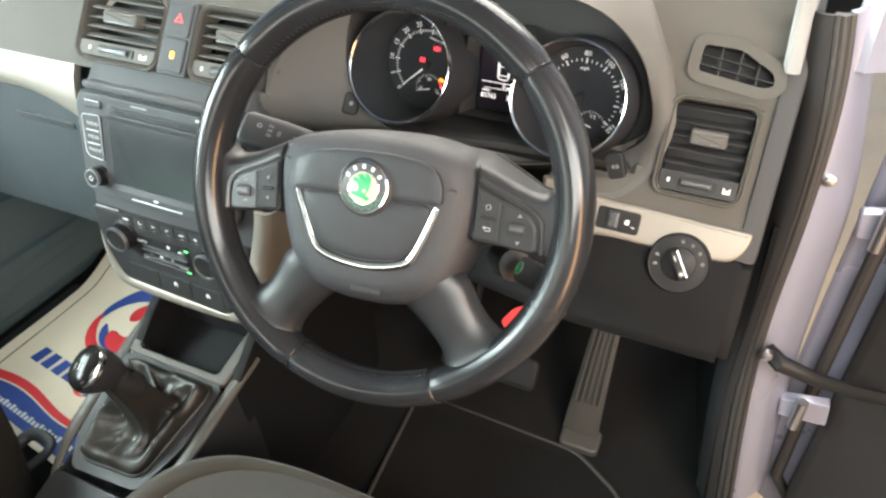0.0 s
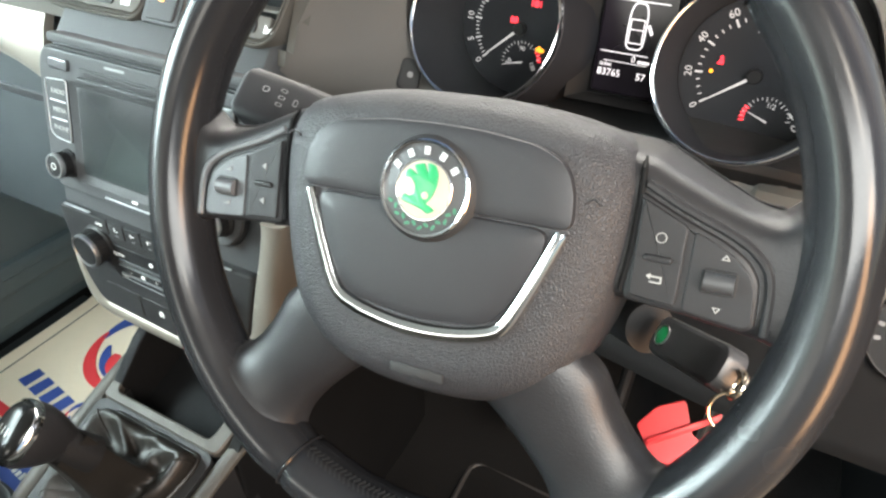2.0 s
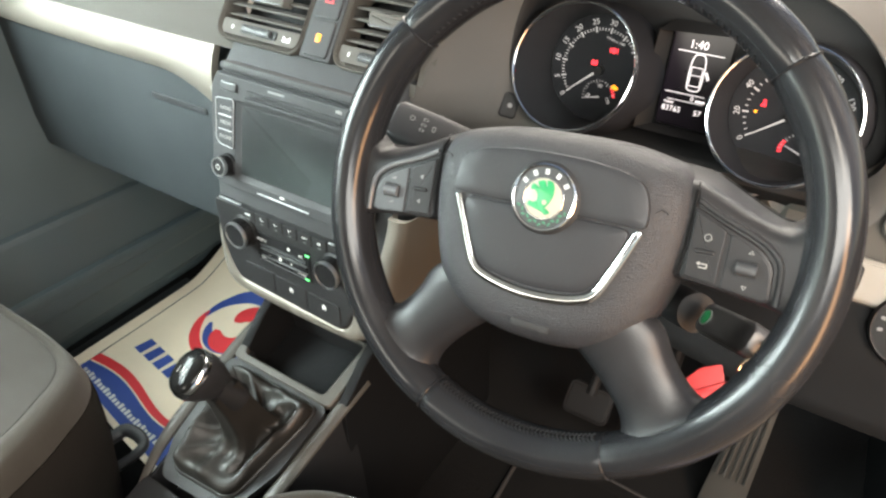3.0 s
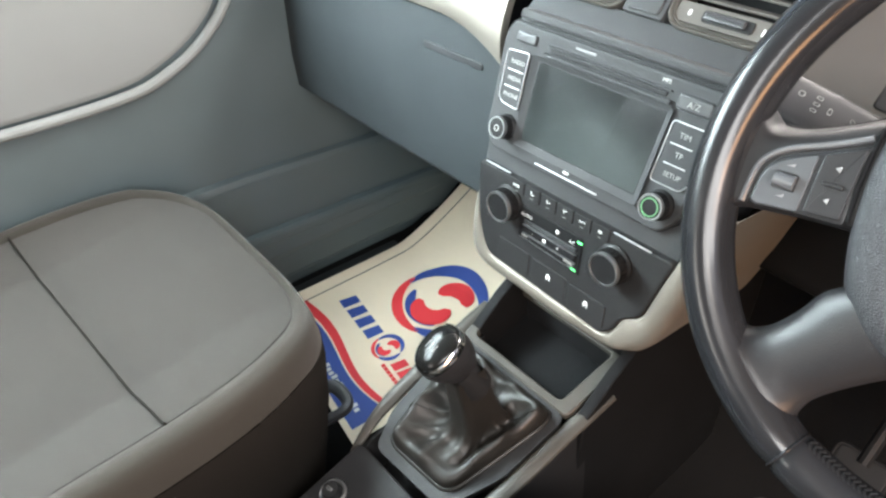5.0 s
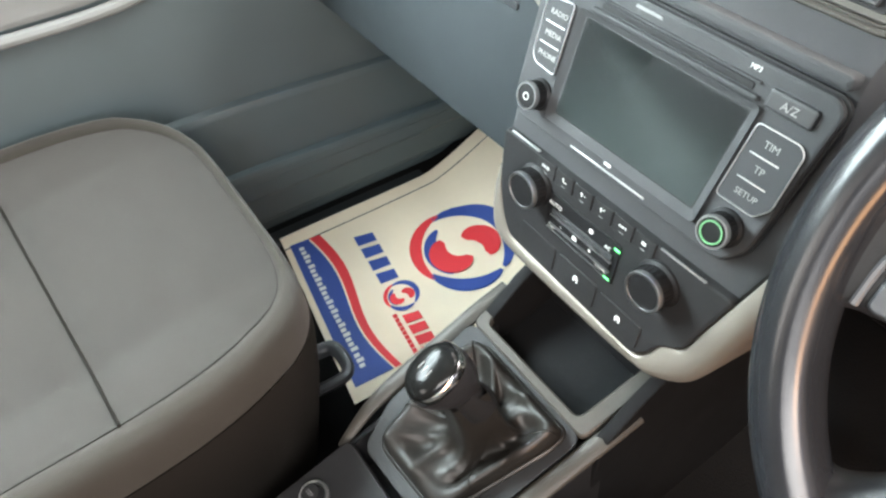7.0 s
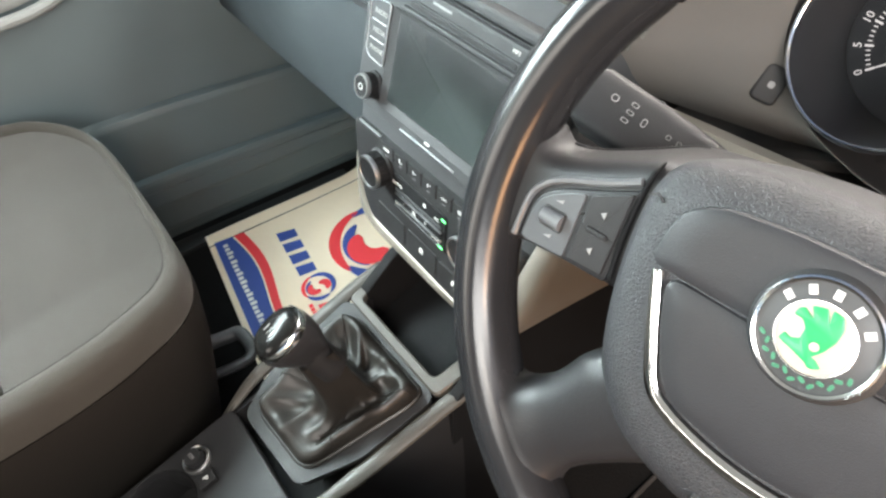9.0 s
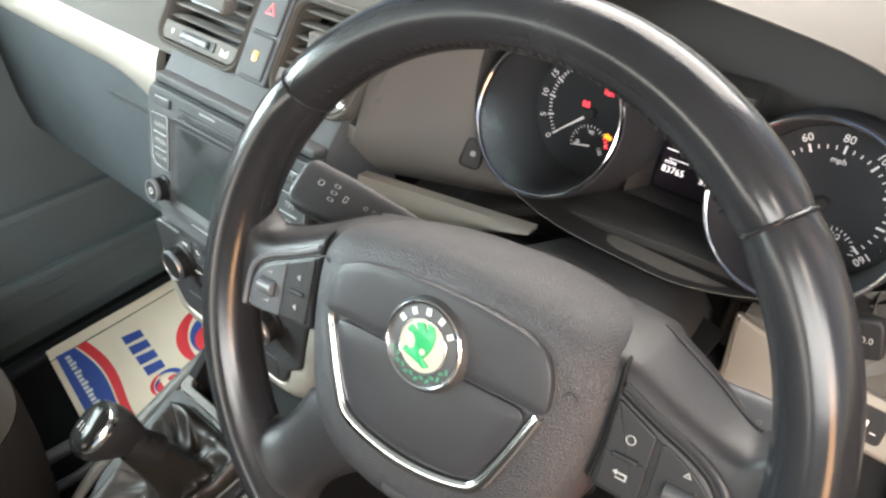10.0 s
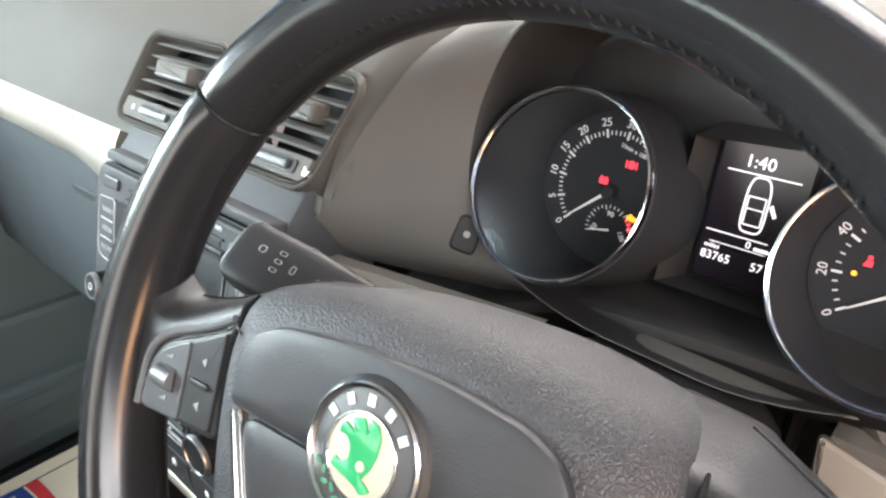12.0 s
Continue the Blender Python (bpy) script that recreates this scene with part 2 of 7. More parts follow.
def smooth_loop(pts, n=4, closed=True):
    """A Catmull-Rom line through points of any size."""
    out, m = [], len(pts)
    P = [Vector(p) for p in pts]
    for i in range(m if closed else m - 1):
        a, b, c, e = (P[(i + k) % m] if closed else P[min(max(i + k, 0), m - 1)] for k in (-1, 0, 1, 2))
        for k in range(n):
            t = k / n
            out.append(tuple(0.5 * ((2 * b) + (c - a) * t + (2 * a - 5 * b + 4 * c - e) * t * t + (3 * b - a - 3 * c + e) * t ** 3)))
    if not closed:
        out.append(tuple(P[-1]))
    return out


def inset(pts, d):
    """An outline moved inwards by about d (the outline runs round counter-clockwise)."""
    m, out = len(pts), []
    for i in range(m):
        a, p, b = Vector(pts[i - 1]), Vector(pts[i]), Vector(pts[(i + 1) % m])
        t = (b - a)
        t = t.normalized() if t.length > 1e-9 else Vector((1, 0))
        out.append((p.x - t.y * d, p.y + t.x * d))
    return out


def add_slab(bm, outline, depth, m=EYE4, edge=0.0015, top=0.0, dome=0.0):
    """A plate: its front at local z = top, its back at top - depth, with a rounded front edge."""
    area = sum(outline[i - 1][0] * outline[i][1] - outline[i][0] * outline[i - 1][1] for i in range(len(outline)))
    pts = outline if area > 0 else outline[::-1]
    rings = [[(x, y, top - depth) for x, y in pts], [(x, y, top - edge) for x, y in pts]]
    if edge > 0:
        rings.append([(x, y, top - edge * 0.3) for x, y in inset(pts, edge * 0.3)])
        rings.append([(x, y, top) for x, y in inset(pts, edge)])
        if edge > 0.0004 and not dome:
            rings.append([(x, y, top) for x, y in inset(pts, edge * 1.25)])
    vs = [[bm.verts.new(m @ Vector(p)) for p in ring] for ring in rings]
    k = len(pts)
    for r0, r1 in zip(vs, vs[1:]):
        for i in range(k):
            bm.faces.new((r0[i - 1], r0[i], r1[i], r1[i - 1]))
    bm.faces.new(vs[0][::-1])
    if dome:
        cx, cy = sum(p[0] for p in pts) / k, sum(p[1] for p in pts) / k
        prev = vs[-1]
        for s in (0.75, 0.45):
            ring = [bm.verts.new(m @ Vector((cx + (x - cx) * s, cy + (y - cy) * s, top + dome * (1 - s * s)))) for x, y in pts]
            for i in range(k):
                bm.faces.new((prev[i - 1], prev[i], ring[i], ring[i - 1]))
            prev = ring
        c = bm.verts.new(m @ Vector((cx, cy, top + dome)))
        for i in range(k):
            bm.faces.new((prev[i - 1], prev[i], c))
    else:
        bm.faces.new(vs[-1])
    return bm


def slab(outline, depth, m=EYE4, edge=0.0015, top=0.0, dome=0.0):
    return add_slab(bmesh.new(), outline, depth, m, edge, top, dome)


def border(outer, inner, depth, m=EYE4, top=0.0, edge=0.001, sink=0.0):
    """A flat ring between two outlines of equal count."""
    bm = bmesh.new()
    e = edge
    rows = [[(x, y, top - depth) for x, y in outer], [(x, y, top - e) for x, y in outer], [(x, y, top) for x, y in inset(outer, e)],
            [(x, y, top - sink) for x, y in inset(inner, -e)], [(x, y, top - e - sink) for x, y in inner], [(x, y, top - depth) for x, y in inner]]
    vs = [[bm.verts.new(m @ Vector(p)) for p in row] for row in rows]
    k = len(outer)
    for r0, r1 in zip(vs, vs[1:] + vs[:1]):
        for i in range(k):
            bm.faces.new((r0[i - 1], r0[i], r1[i], r1[i - 1]))
    return bm


def add_tube(bm, path, radius, n=10, closed=False, flat=1.0, up=None):
    """A round (or flattened) bar along points; radius: one number, or one for each point."""
    P = [Vector(p) for p in path]
    k = len(P)
    R = radius if isinstance(radius, (list, tuple)) else [radius] * k
    rings, side = [], None
    for i in range(k):
        a, b = (P[i - 1], P[(i + 1) % k]) if closed else (P[max(i - 1, 0)], P[min(i + 1, k - 1)])
        t = (b - a).normalized()
        if up is not None:
            side = t.cross(Vector(up)).normalized()
        elif side is None:
            side = t.orthogonal().normalized()
        else:
            side = (side - t * side.dot(t)).normalized()
        other = t.cross(side)
        rings.append([bm.verts.new(P[i] + R[i] * (math.cos(2 * math.pi * j / n) * side + flat * math.sin(2 * math.pi * j / n) * other)) for j in range(n)])
    pairs = list(zip(rings, rings[1:])) + ([(rings[-1], rings[0])] if closed else [])
    for r0, r1 in pairs:
        for j in range(n):
            bm.faces.new((r0[j - 1], r0[j], r1[j], r1[j - 1]))
    if not closed:
        bm.faces.new(rings[0])
        bm.faces.new(rings[-1][::-1])
    return bm


def tube(path, radius, n=10, closed=False, flat=1.0, up=None):
    return add_tube(bmesh.new(), path, radius, n, closed, flat, up)


def add_lathe(bm, profile, m=EYE4, n=32, cap=True):
    """Turns (radius, height) pairs round the local z axis."""
    rings = [[bm.verts.new(m @ Vector((r * math.cos(2 * math.pi * j / n), r * math.sin(2 * math.pi * j / n), h))) for j in range(n)] for r, h in profile]
    for r0, r1 in zip(rings, rings[1:]):
        for j in range(n):
            bm.faces.new((r0[j - 1], r0[j], r1[j], r1[j - 1]))
    if cap:
        bm.faces.new(rings[0][::-1])
        bm.faces.new(rings[-1])
    return bm


def lathe(profile, m=EYE4, n=32, cap=True):
    return add_lathe(bmesh.new(), profile, m, n, cap)


def sheet(rows, thick=0.0, away=(0, 0, -1), close=False):
    """A surface through rows of points, with a back at thick metres along away."""
    bm = bmesh.new()
    top = [[bm.verts.new(Vector(p)) for p in row] for row in rows]
    h, w = len(top), len(top[0])
    for i in range(h - 1):
        for j in range(w - 1 + (1 if close else 0)):
            bm.faces.new((top[i][j], top[i][(j + 1) % w], top[i + 1][(j + 1) % w], top[i + 1][j]))
    if thick > 0:
        off = Vector(away).normalized() * thick
        back = [[bm.verts.new(v.co + off) for v in row] for row in top]
        for i in range(h - 1):
            for j in range(w - 1 + (1 if close else 0)):
                bm.faces.new((back[i][j], back[i + 1][j], back[i + 1][(j + 1) % w], back[i][(j + 1) % w]))
        for i in range(h - 1):
            if not close:
                bm.faces.new((top[i][0], top[i + 1][0], back[i + 1][0], back[i][0]))
                bm.faces.new((top[i][-1], back[i][-1], back[i + 1][-1], top[i + 1][-1]))
        for j in range(w - 1 + (1 if close else 0)):
            k = (j + 1) % w
            bm.faces.new((top[0][j], back[0][j], back[0][k], top[0][k]))
            bm.faces.new((top[-1][j], top[-1][k], back[-1][k], back[-1][j]))
    return bm


def add_box(bm, x0, x1, y0, y1, z0, z1, m=EYE4, r=0.0):
    if r > 0:
        return add_slab(bm, [(x0, y0), (x1, y0), (x1, y1), (x0, y1)], z1 - z0, m, edge=r, top=z1)
    return add_slab(bm, [(x0, y0), (x1, y0), (x1, y1), (x0, y1)], z1 - z0, m, edge=0.0, top=z1)


def text_bm(words, size, m, thick=0.0002):
    """Words as a thin mesh, centred on the local origin of m."""
    cu = bpy.data.curves.new("words", "FONT")
    cu.body, cu.size, cu.align_x, cu.align_y, cu.extrude, cu.resolution_u = words, size, "CENTER", "CENTER", thick, 2
    ob = new("words", cu)
    me = bpy.data.meshes.new_from_object(ob.evaluated_get(bpy.context.evaluated_depsgraph_get()))
    bm = bmesh.new()
    bm.from_mesh(me)
    bm.transform(m)
    bpy.data.objects.remove(ob)
    bpy.data.curves.remove(cu)
    bpy.data.meshes.remove(me)
    return bm


def move(x, y, z=0.0, turn=0.0):
    return Matrix.Translation((x, y, z)) @ Matrix.Rotation(radians(turn), 4, "Z")


# ---- large structure ----
XC = -0.447          # the car's middle line
WX = -0.062          # the steering column's line


def grid_rows(xs, profile):
    return [[(x, y, z) for x in xs] for y, z in profile]


bm = bmesh.new()
add_box(bm, -60, 60, -60, 60, -0.2, 0.0)
solo("ground", bm, GROUND, "tan polished floor beside the open car door", "floor", kind="structure")

floor_line = smooth_loop([(-1.7, 0.385), (-0.6, 0.385), (0.3, 0.385), (0.75, 0.388), (0.95, 0.41), (1.10, 0.50), (1.22, 0.66), (1.30, 0.90), (1.40, 1.24)], 4, closed=False)
bm = sheet(grid_rows([-1.20 + 1.56 * i / 12 for i in range(13)], floor_line), 0.05, (0, 0.4, -1))
solo("floor", bm, CARPET, "black carpeted cabin floor rising to the bulkhead", "floor", kind="structure")

roof_line = smooth_loop([(0.62, 1.645), (0.2, 1.69), (-0.6, 1.71), (-1.7, 1.66)], 4, closed=False)
solo("ceiling", sheet(grid_rows([-1.20 + 1.56 * i / 8 for i in range(9)], roof_line), 0.05, (0, 0, 1)), PALE, "pale fabric headliner under the roof", "ceiling", kind="structure")
bm = bmesh.new()
add_box(bm, -1.25, 0.40, -1.76, -1.70, 0.30, 1.16)
add_box(bm, -1.25, 0.40, -1.76, -1.70, 1.62, 1.72)
solo("wall_rear", bm, DOORCARD, "dark trimmed rear end of the cabin", "wall", kind="structure")
bm = bmesh.new()
add_box(bm, 0.33, 0.40, -1.70, -0.62, 0.2, 1.12)
add_box(bm, 0.33, 0.40, -1.70, -1.58, 1.12, 1.68)
add_box(bm, 0.33, 0.40, -0.70, -0.62, 1.12, 1.68)
solo("wall_driver_side_rear", bm, DOORCARD, "dark trimmed rear side of the cabin", "wall", kind="structure")
bm = bmesh.new()
add_box(bm, -1.27, -1.21, -1.70, -0.55, 0.2, 1.12)
add_box(bm, -1.27, -1.21, -1.70, -1.58, 1.12, 1.68)
add_box(bm, -1.27, -1.21, -0.64, -0.55, 1.12, 1.68)
solo("wall_passenger_side_rear", bm, DOORCARD, "dark trimmed rear side of the cabin", "wall", kind="structure")

# sill under the driver's door
bm = bmesh.new()
add_slab(bm, rounded([(0.30, 0.20), (0.44, 0.20), (0.44, 0.40), (0.40, 0.455), (0.345, 0.465), (0.30, 0.44)], 0.02), 1.5, Matrix.Translation((0, 0.78, 0)) @ Matrix.Rotation(radians(90), 4, "X"), edge=0.002, top=1.5)
solo("door_sill", bm, PAINT, "silver blue painted door sill", "sill", kind="structure")

# windscreen and its pillars
glass = bpy.data.materials.new("windscreen_glass")
glass.use_nodes = True
gp = glass.node_tree.nodes["Principled BSDF"]
gp.inputs["Transmission Weight"].default_value, gp.inputs["Roughness"].default_value, gp.inputs["IOR"].default_value = 1.0, 0.0, 1.01
ws = sheet(grid_rows([-1.16 + 1.44 * i / 8 for i in range(9)], [(1.44, 1.262), (1.02, 1.46), (0.63, 1.642)]), 0.005, (0, 0.4, 1))
ws_ob = solo("window_1", ws, glass, "clear raked windscreen above the dashboard", "windscreen", kind="structure")
ws_ob.visible_shadow = False
band = sheet(grid_rows([-1.16 + 1.44 * i / 8 for i in range(9)], [(1.425, 1.266), (1.36, 1.296)]), 0.002, (0, -0.4, -1))
solo("trim_windscreen_edge", band, BLACK, "black printed border along the windscreen foot", "trim", kind="structure")

# ---- dashboard ----
dash = thing("dashboard", (XC, 1.0, 0.9), "grey soft-touch dashboard with dark lower half", "dashboard")
left_face = [(0.690, 1.136), (0.700, 1.158), (0.722, 1.195), (0.752, 1.232), (0.800, 1.264), (0.87, 1.285), (1.0, 1.295), (1.2, 1.292), (1.42, 1.262)]
right_face = [(0.770, 1.008), (0.788, 1.040), (0.830, 1.110), (0.868, 1.178), (0.894, 1.222), (0.935, 1.258), (1.02, 1.282), (1.2, 1.288), (1.42, 1.262)]


def dash_point(x, k):
    """A point of the dashboard's upper skin at x, row k: the passenger's face passes over into the driver's."""
    f = min(max((x + 0.30) / 0.10, 0.0), 1.0)
    f = f * f * (3 - 2 * f)
    (y0, z0), (y1, z1) = left_face[k], right_face[k]
    droop = 0.02 * max(0.0, abs(x - XC) - 0.45) ** 2
    return (x, y0 + (y1 - y0) * f + 0.10 * max(0.0, abs(x - XC) - 0.5) ** 2, z0 + (z1 - z0) * f - droop)


xs = [-1.175 + (0.262 + 1.175) * i / 220 for i in range(221)]
rows = list(zip(*[smooth_loop([dash_point(x, k) for k in range(9)], 8, closed=False) for x in xs]))
FV = face(-0.434, 0.7145, 1.1875, 37)        # plane of the centre vents
FD = face(0.19, 0.7735, 1.0145, 30)          # plane of the driver's right-hand fascia
HOLES = ((FV, -0.0935, 0.0, 0.066, 0.044), (FV, 0.0825, 0.0, 0.055, 0.044), (FD, 0.005, 0.109, 0.046, 0.052))
FC = face(-0.0645, 0.772, 1.155, 15)
opening = smooth_loop([(0.196, -0.020), (0.190, 0.018), (0.164, 0.068), (0.106, 0.110), (0.0, 0.131), (-0.095, 0.127), (-0.146, 0.108), (-0.169, 0.062), (-0.175, 0.020), (-0.171, -0.010), (-0.157, -0.036), (-0.130, -0.058), (-0.075, -0.074), (0.0, -0.078), (0.080, -0.078), (0.140, -0.068), (0.178, -0.048)], 5)
MD = FD @ move(0.016, 0.206, 0.004)          # plane of the demister vent
wedge_i = rounded([(-0.041, 0.0175), (-0.001, 0.0165), (0.038, -0.004), (0.041, -0.019), (0.029, -0.023), (-0.042, -0.014)], 0.006)
wedge_o = inset(wedge_i, 0.0095)
pad = sheet(rows)
gone = []


def in_outline(x, y, pts):
    inside = False
    for (x0, y0), (x1, y1) in zip(pts, pts[1:] + pts[:1]):
        if (y0 > y) != (y1 > y) and x < x0 + (x1 - x0) * (y - y0) / (y1 - y0):
            inside = not inside
    return inside


def in_opening(c, grow=1.0):
    """Whether a point lies behind the binnacle's opening."""
    q = (FC.inverted() @ c) / grow
    return in_outline(q.x, q.y, opening)



def crease_x(z):
    """Where the face of the centre vents turns towards the dials."""
    return -0.312 + 0.36 * (z - 1.104)


for f in pad.faces:
    c = f.calc_center_median()
    if (crease_x(c.z) < c.x < 0.0 and c.y < 1.0) or (0.0 <= c.x < 0.15 and c.y < 1.0 and (in_opening(c) or c.z < 1.10 and c.x < 0.030)):
        gone.append(f)
        continue
    demist = [MD.inverted() @ v.co for v in f.verts]
    if any(abs(q.z) < 0.04 and in_outline(q.x, q.y, wedge_i) for q in demist):
        gone.append(f)
        continue
    for m, hx, hy, hw, hh in HOLES:
        q = m.inverted() @ c
        if abs(q.x - hx) < hw and abs(q.y - hy) < hh and abs(q.z) < 0.04:
            gone.append(f)
            break
bmesh.ops.delete(pad, geom=gone, context="FACES")
for v in pad.verts:
    if v.is_boundary and 0.03 < v.co.x < 0.15 and v.co.y < 1.0:
        q = FC.inverted() @ v.co
        near = min(opening, key=lambda o: (o[0] - q.x) ** 2 + (o[1] - q.y) ** 2)
        if math.hypot(near[0] - q.x, near[1] - q.y) < 0.012:
            v.co = FC @ Vector((near[0], near[1], q.z))
    if v.co.x > 0.0 and v.co.y < 1.0 and in_opening(v.co, 1.10):
        v.co.y += 0.035
part("upper_pad", pad, SOFT, dash, "grey grained soft-touch upper pad")

# passenger's silver strip, wider where it meets the console
rows = []
for i in range(25):
    x = -1.17 + 0.553 * i / 24
    flare = max(0.0, (x + 0.74) / 0.125)
    low = 1.083 - 0.040 * flare ** 2
    y = 0.686 + 0.10 * max(0.0, abs(x - XC) - 0.5) ** 2
    col = []
    for j in range(7):
        t = j / 6
        col.append((x, y - 0.012 * math.sin(math.pi * t) ** 0.7 + 0.012 * (1 - t), 1.136 + (low - 1.136) * t))
    rows.append(col)
part("passenger_strip", sheet(rows, 0.012, (0, 1, 0)), SILVER, dash, "satin silver trim strip")

# glove box below it
rows = []
for z in (1.078, 1.020, 0.960, 0.900, 0.840, 0.800, 0.770, 0.752, 0.745, 0.742):
    y = 0.694 + 0.24 * (max(0.0, 0.88 - z) / 0.138) ** 3
    rows.append([(-1.176 + 0.576 * k / 12, y, z) for k in range(13)])
gb = part("glovebox", sheet(rows, 0.012, (0, 1, 0)), FOOTWELL, dash, "dark grained glovebox lid")
part("glovebox_handle", slab(rrect(0.12, 0.010, 0.004, cx=-0.72, cy=1.030), 0.006, Matrix.Translation((0, 0.692, 0)) @ Matrix.Rotation(radians(90), 4, "X")), SMOOTH, gb, "slim grey handle lip")

# driver's lower panel under the silver strip, and the knee panel
low = [(0.770, 1.010), (0.752, 0.985), (0.735, 0.960), (0.720, 0.932), (0.712, 0.914), (0.722, 0.902), (0.80, 0.895)]
rows = [[(x, y + 0.03 * min(1.0, max(0.0, (0.09 - x) / 0.2)), z + 0.02 * max(0.0, (0.06 - x)) ) for x in [-0.305 + 0.567 * i / 16 for i in range(17)]] for y, z in smooth_loop(low, 4, closed=False)]
part("lower_panel", sheet(rows, 0.015, (0, 1, 0.2)), LOWER, dash, "dark lower panel below the steering column")

# right end cap of the dashboard
YZ = Matrix(((0, 0, 1, 0.276), (1, 0, 0, 0), (0, 1, 0, 0), (0, 0, 0, 1)))
end = rounded([(0.771, 1.009), (0.830, 1.110), (0.868, 1.178), (0.894, 1.222), (0.95, 1.262), (1.25, 1.282), (1.25, 1.009)], 0.004)
part("end_cap", slab(end, 0.022, YZ, edge=0.006), PANEL, dash, "grey panel closing the dashboard's end")
foot = rounded([(0.714, 0.912), (0.722, 0.934), (0.737, 0.960), (0.754, 0.985), (0.770, 1.006), (1.25, 1.006), (1.25, 0.90), (0.80, 0.897)], 0.004)
part("lower_end_cap", slab(foot, 0.022, YZ, edge=0.006), LOWER, dash, "dark panel closing the lower end")

# driver's silver strip: right of the wheel, and a short piece beside the column
strip = rounded([(-0.170, 0.046), (-0.120, 0.036), (-0.079, 0.033), (-0.024, 0.0325), (0.023, 0.0305), (0.0755, 0.0300), (0.0745, 0.016), (0.069, 0.003), (0.060, -0.006), (0.050, -0.0088), (-0.0285, -0.0105), (-0.070, -0.010), (-0.160, -0.016)], 0.005)
part("driver_strip", slab(strip, 0.012, FD, edge=0.004, top=0.006), SILVER, dash, "satin silver trim strip by the light switch")
rows = []
for i in range(15):
    t = i / 14
    x = -0.300 + 0.152 * t
    tall = 0.042 * (1 - t) ** 0.8 + 0.003
    rows.append([(x, 0.692 + 0.058 * t - 0.007 * math.sin(math.pi * j / 6), 1.100 - 0.022 * t - tall * j / 6) for j in range(7)])
part("column_strip", sheet(rows, 0.010, (0, 1, 0)), SILVER, dash, "satin silver trim wedge beside the column")
LIP = [(-0.312, 1.040), (-0.262, 1.046), (-0.240, 1.056), (-0.185, 1.067), (-0.114, 1.0755), (-0.020, 1.083), (0.050, 1.082), (0.100, 1.078), (0.150, 1.068)]
rows = [[] for k in range(10)]
for x, z in smooth_loop(LIP, 5, closed=False):
    y = -0.080 * (1 - min(1.0, max(0.0, (x + 0.312) / 0.16)) ** 1.3) + 0.12 * max(0.0, x)
    for k, (py, pz) in enumerate(((0.880, 0.004), (0.845, -0.002), (0.822, 0.000), (0.809, 0.002), (0.801, 0.0), (0.800, -0.008), (0.803, -0.022), (0.812, -0.036), (0.838, -0.044), (0.880, -0.047))):
        rows[k].append((x, py + y, z + pz))
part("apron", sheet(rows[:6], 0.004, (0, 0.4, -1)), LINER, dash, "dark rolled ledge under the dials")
# lower rows turn near-black to stand for the cavity's shade
part("apron_shade", sheet(rows[5:], 0.003, (0, 1, 0.3)), LOWER, dash, "apron front blackened for the shade under the ledge")

# ---- instrument cluster ----
clus = thing("instrument_cluster", (-0.064, 0.86, 1.10), "instrument cluster with two chrome-ringed dials, ignition on", "instrument cluster")
RINGS = ((-0.168, 0.786, 1.1650), (0.0364, 0.806, 1.1525))
# opening of the binnacle, in the plane of the rings


def ease(a, b, v):
    t = min(max((v - a) / (b - a), 0.0), 1.0)
    return t * t * (3 - 2 * t)


def left_y(z):
    for (y0, z0), (y1, z1) in zip(left_face, left_face[1:]):
        if z <= z1:
            return y0 + (y1 - y0) * max(0.0, (z - z0) / (z1 - z0))
    return left_face[5][0]


def right_y(z):
    for (y0, z0), (y1, z1) in zip(right_face, right_face[1:]):
        if z <= z1:
            return y0 + (y1 - y0) * max(0.0, (z - z0) / (z1 - z0))
    return right_face[6][0]


rings = [[] for k in range(11)]
for u, v in opening:
    wl, wr, wt = ease(0.105, 0.160, -u), ease(0.105, 0.165, u) if v > 0 else ease(0.07, 0.125, u), ease(-0.02, 0.05, v)
    w = 0.012 * max(0.0, v / 0.13) - 0.068 * ease(0.02, 0.165, u) - 0.008 * wl - 0.016 * (1 - ease(-0.07, -0.01, v))
    edge_pt = FC @ Vector((u, v, w))
    zl = 1.090 + 0.176 * (v + 0.058) / 0.17
    to_left = Vector((crease_x(zl) - 0.004, left_y(zl) + 0.001, zl))
    drop = 0.026 * (1 - ease(-0.07, -0.01, v))
    to_right = Vector((edge_pt.x + 0.024, right_y(edge_pt.z - drop) - 0.0022, edge_pt.z - drop))
    to_top = Vector((edge_pt.x * 1.04, 1.035, 1.2785))
    to_foot = edge_pt + Vector((0, 0.055, -0.010 - 0.030 * ease(0.02, 0.10, -u)))
    aim = to_top * wt + to_foot * (1 - wt)
    aim = aim.lerp(to_left, wl).lerp(to_right, wr)
    for k, (g, d) in enumerate(((0.985, -0.10), (0.985, -0.035), (0.988, -0.006), (0.994, -0.001))):
        rings[k].append(FC @ Vector((u * g, v * g, w + d * (1 - 0.5 * wr))))
    rings[4].append(edge_pt)
    out = (aim - edge_pt)
    for k, t in enumerate((0.02, 0.08, 0.30, 0.55, 0.80, 1.0)):
        swell = math.sin(math.pi * min(1.0, t)) * (0.006 * (1 - wl) * wt + 0.004 * wl * wt + 0.008 * wr)
        rings[5 + k].append(edge_pt + out * t + FC.to_3x3() @ Vector((0, swell * wt, swell * 0.5)))
part("binnacle_liner", sheet(rings[:4], close=True), LINER, clus, "dark inside of the hood", sharp=50)
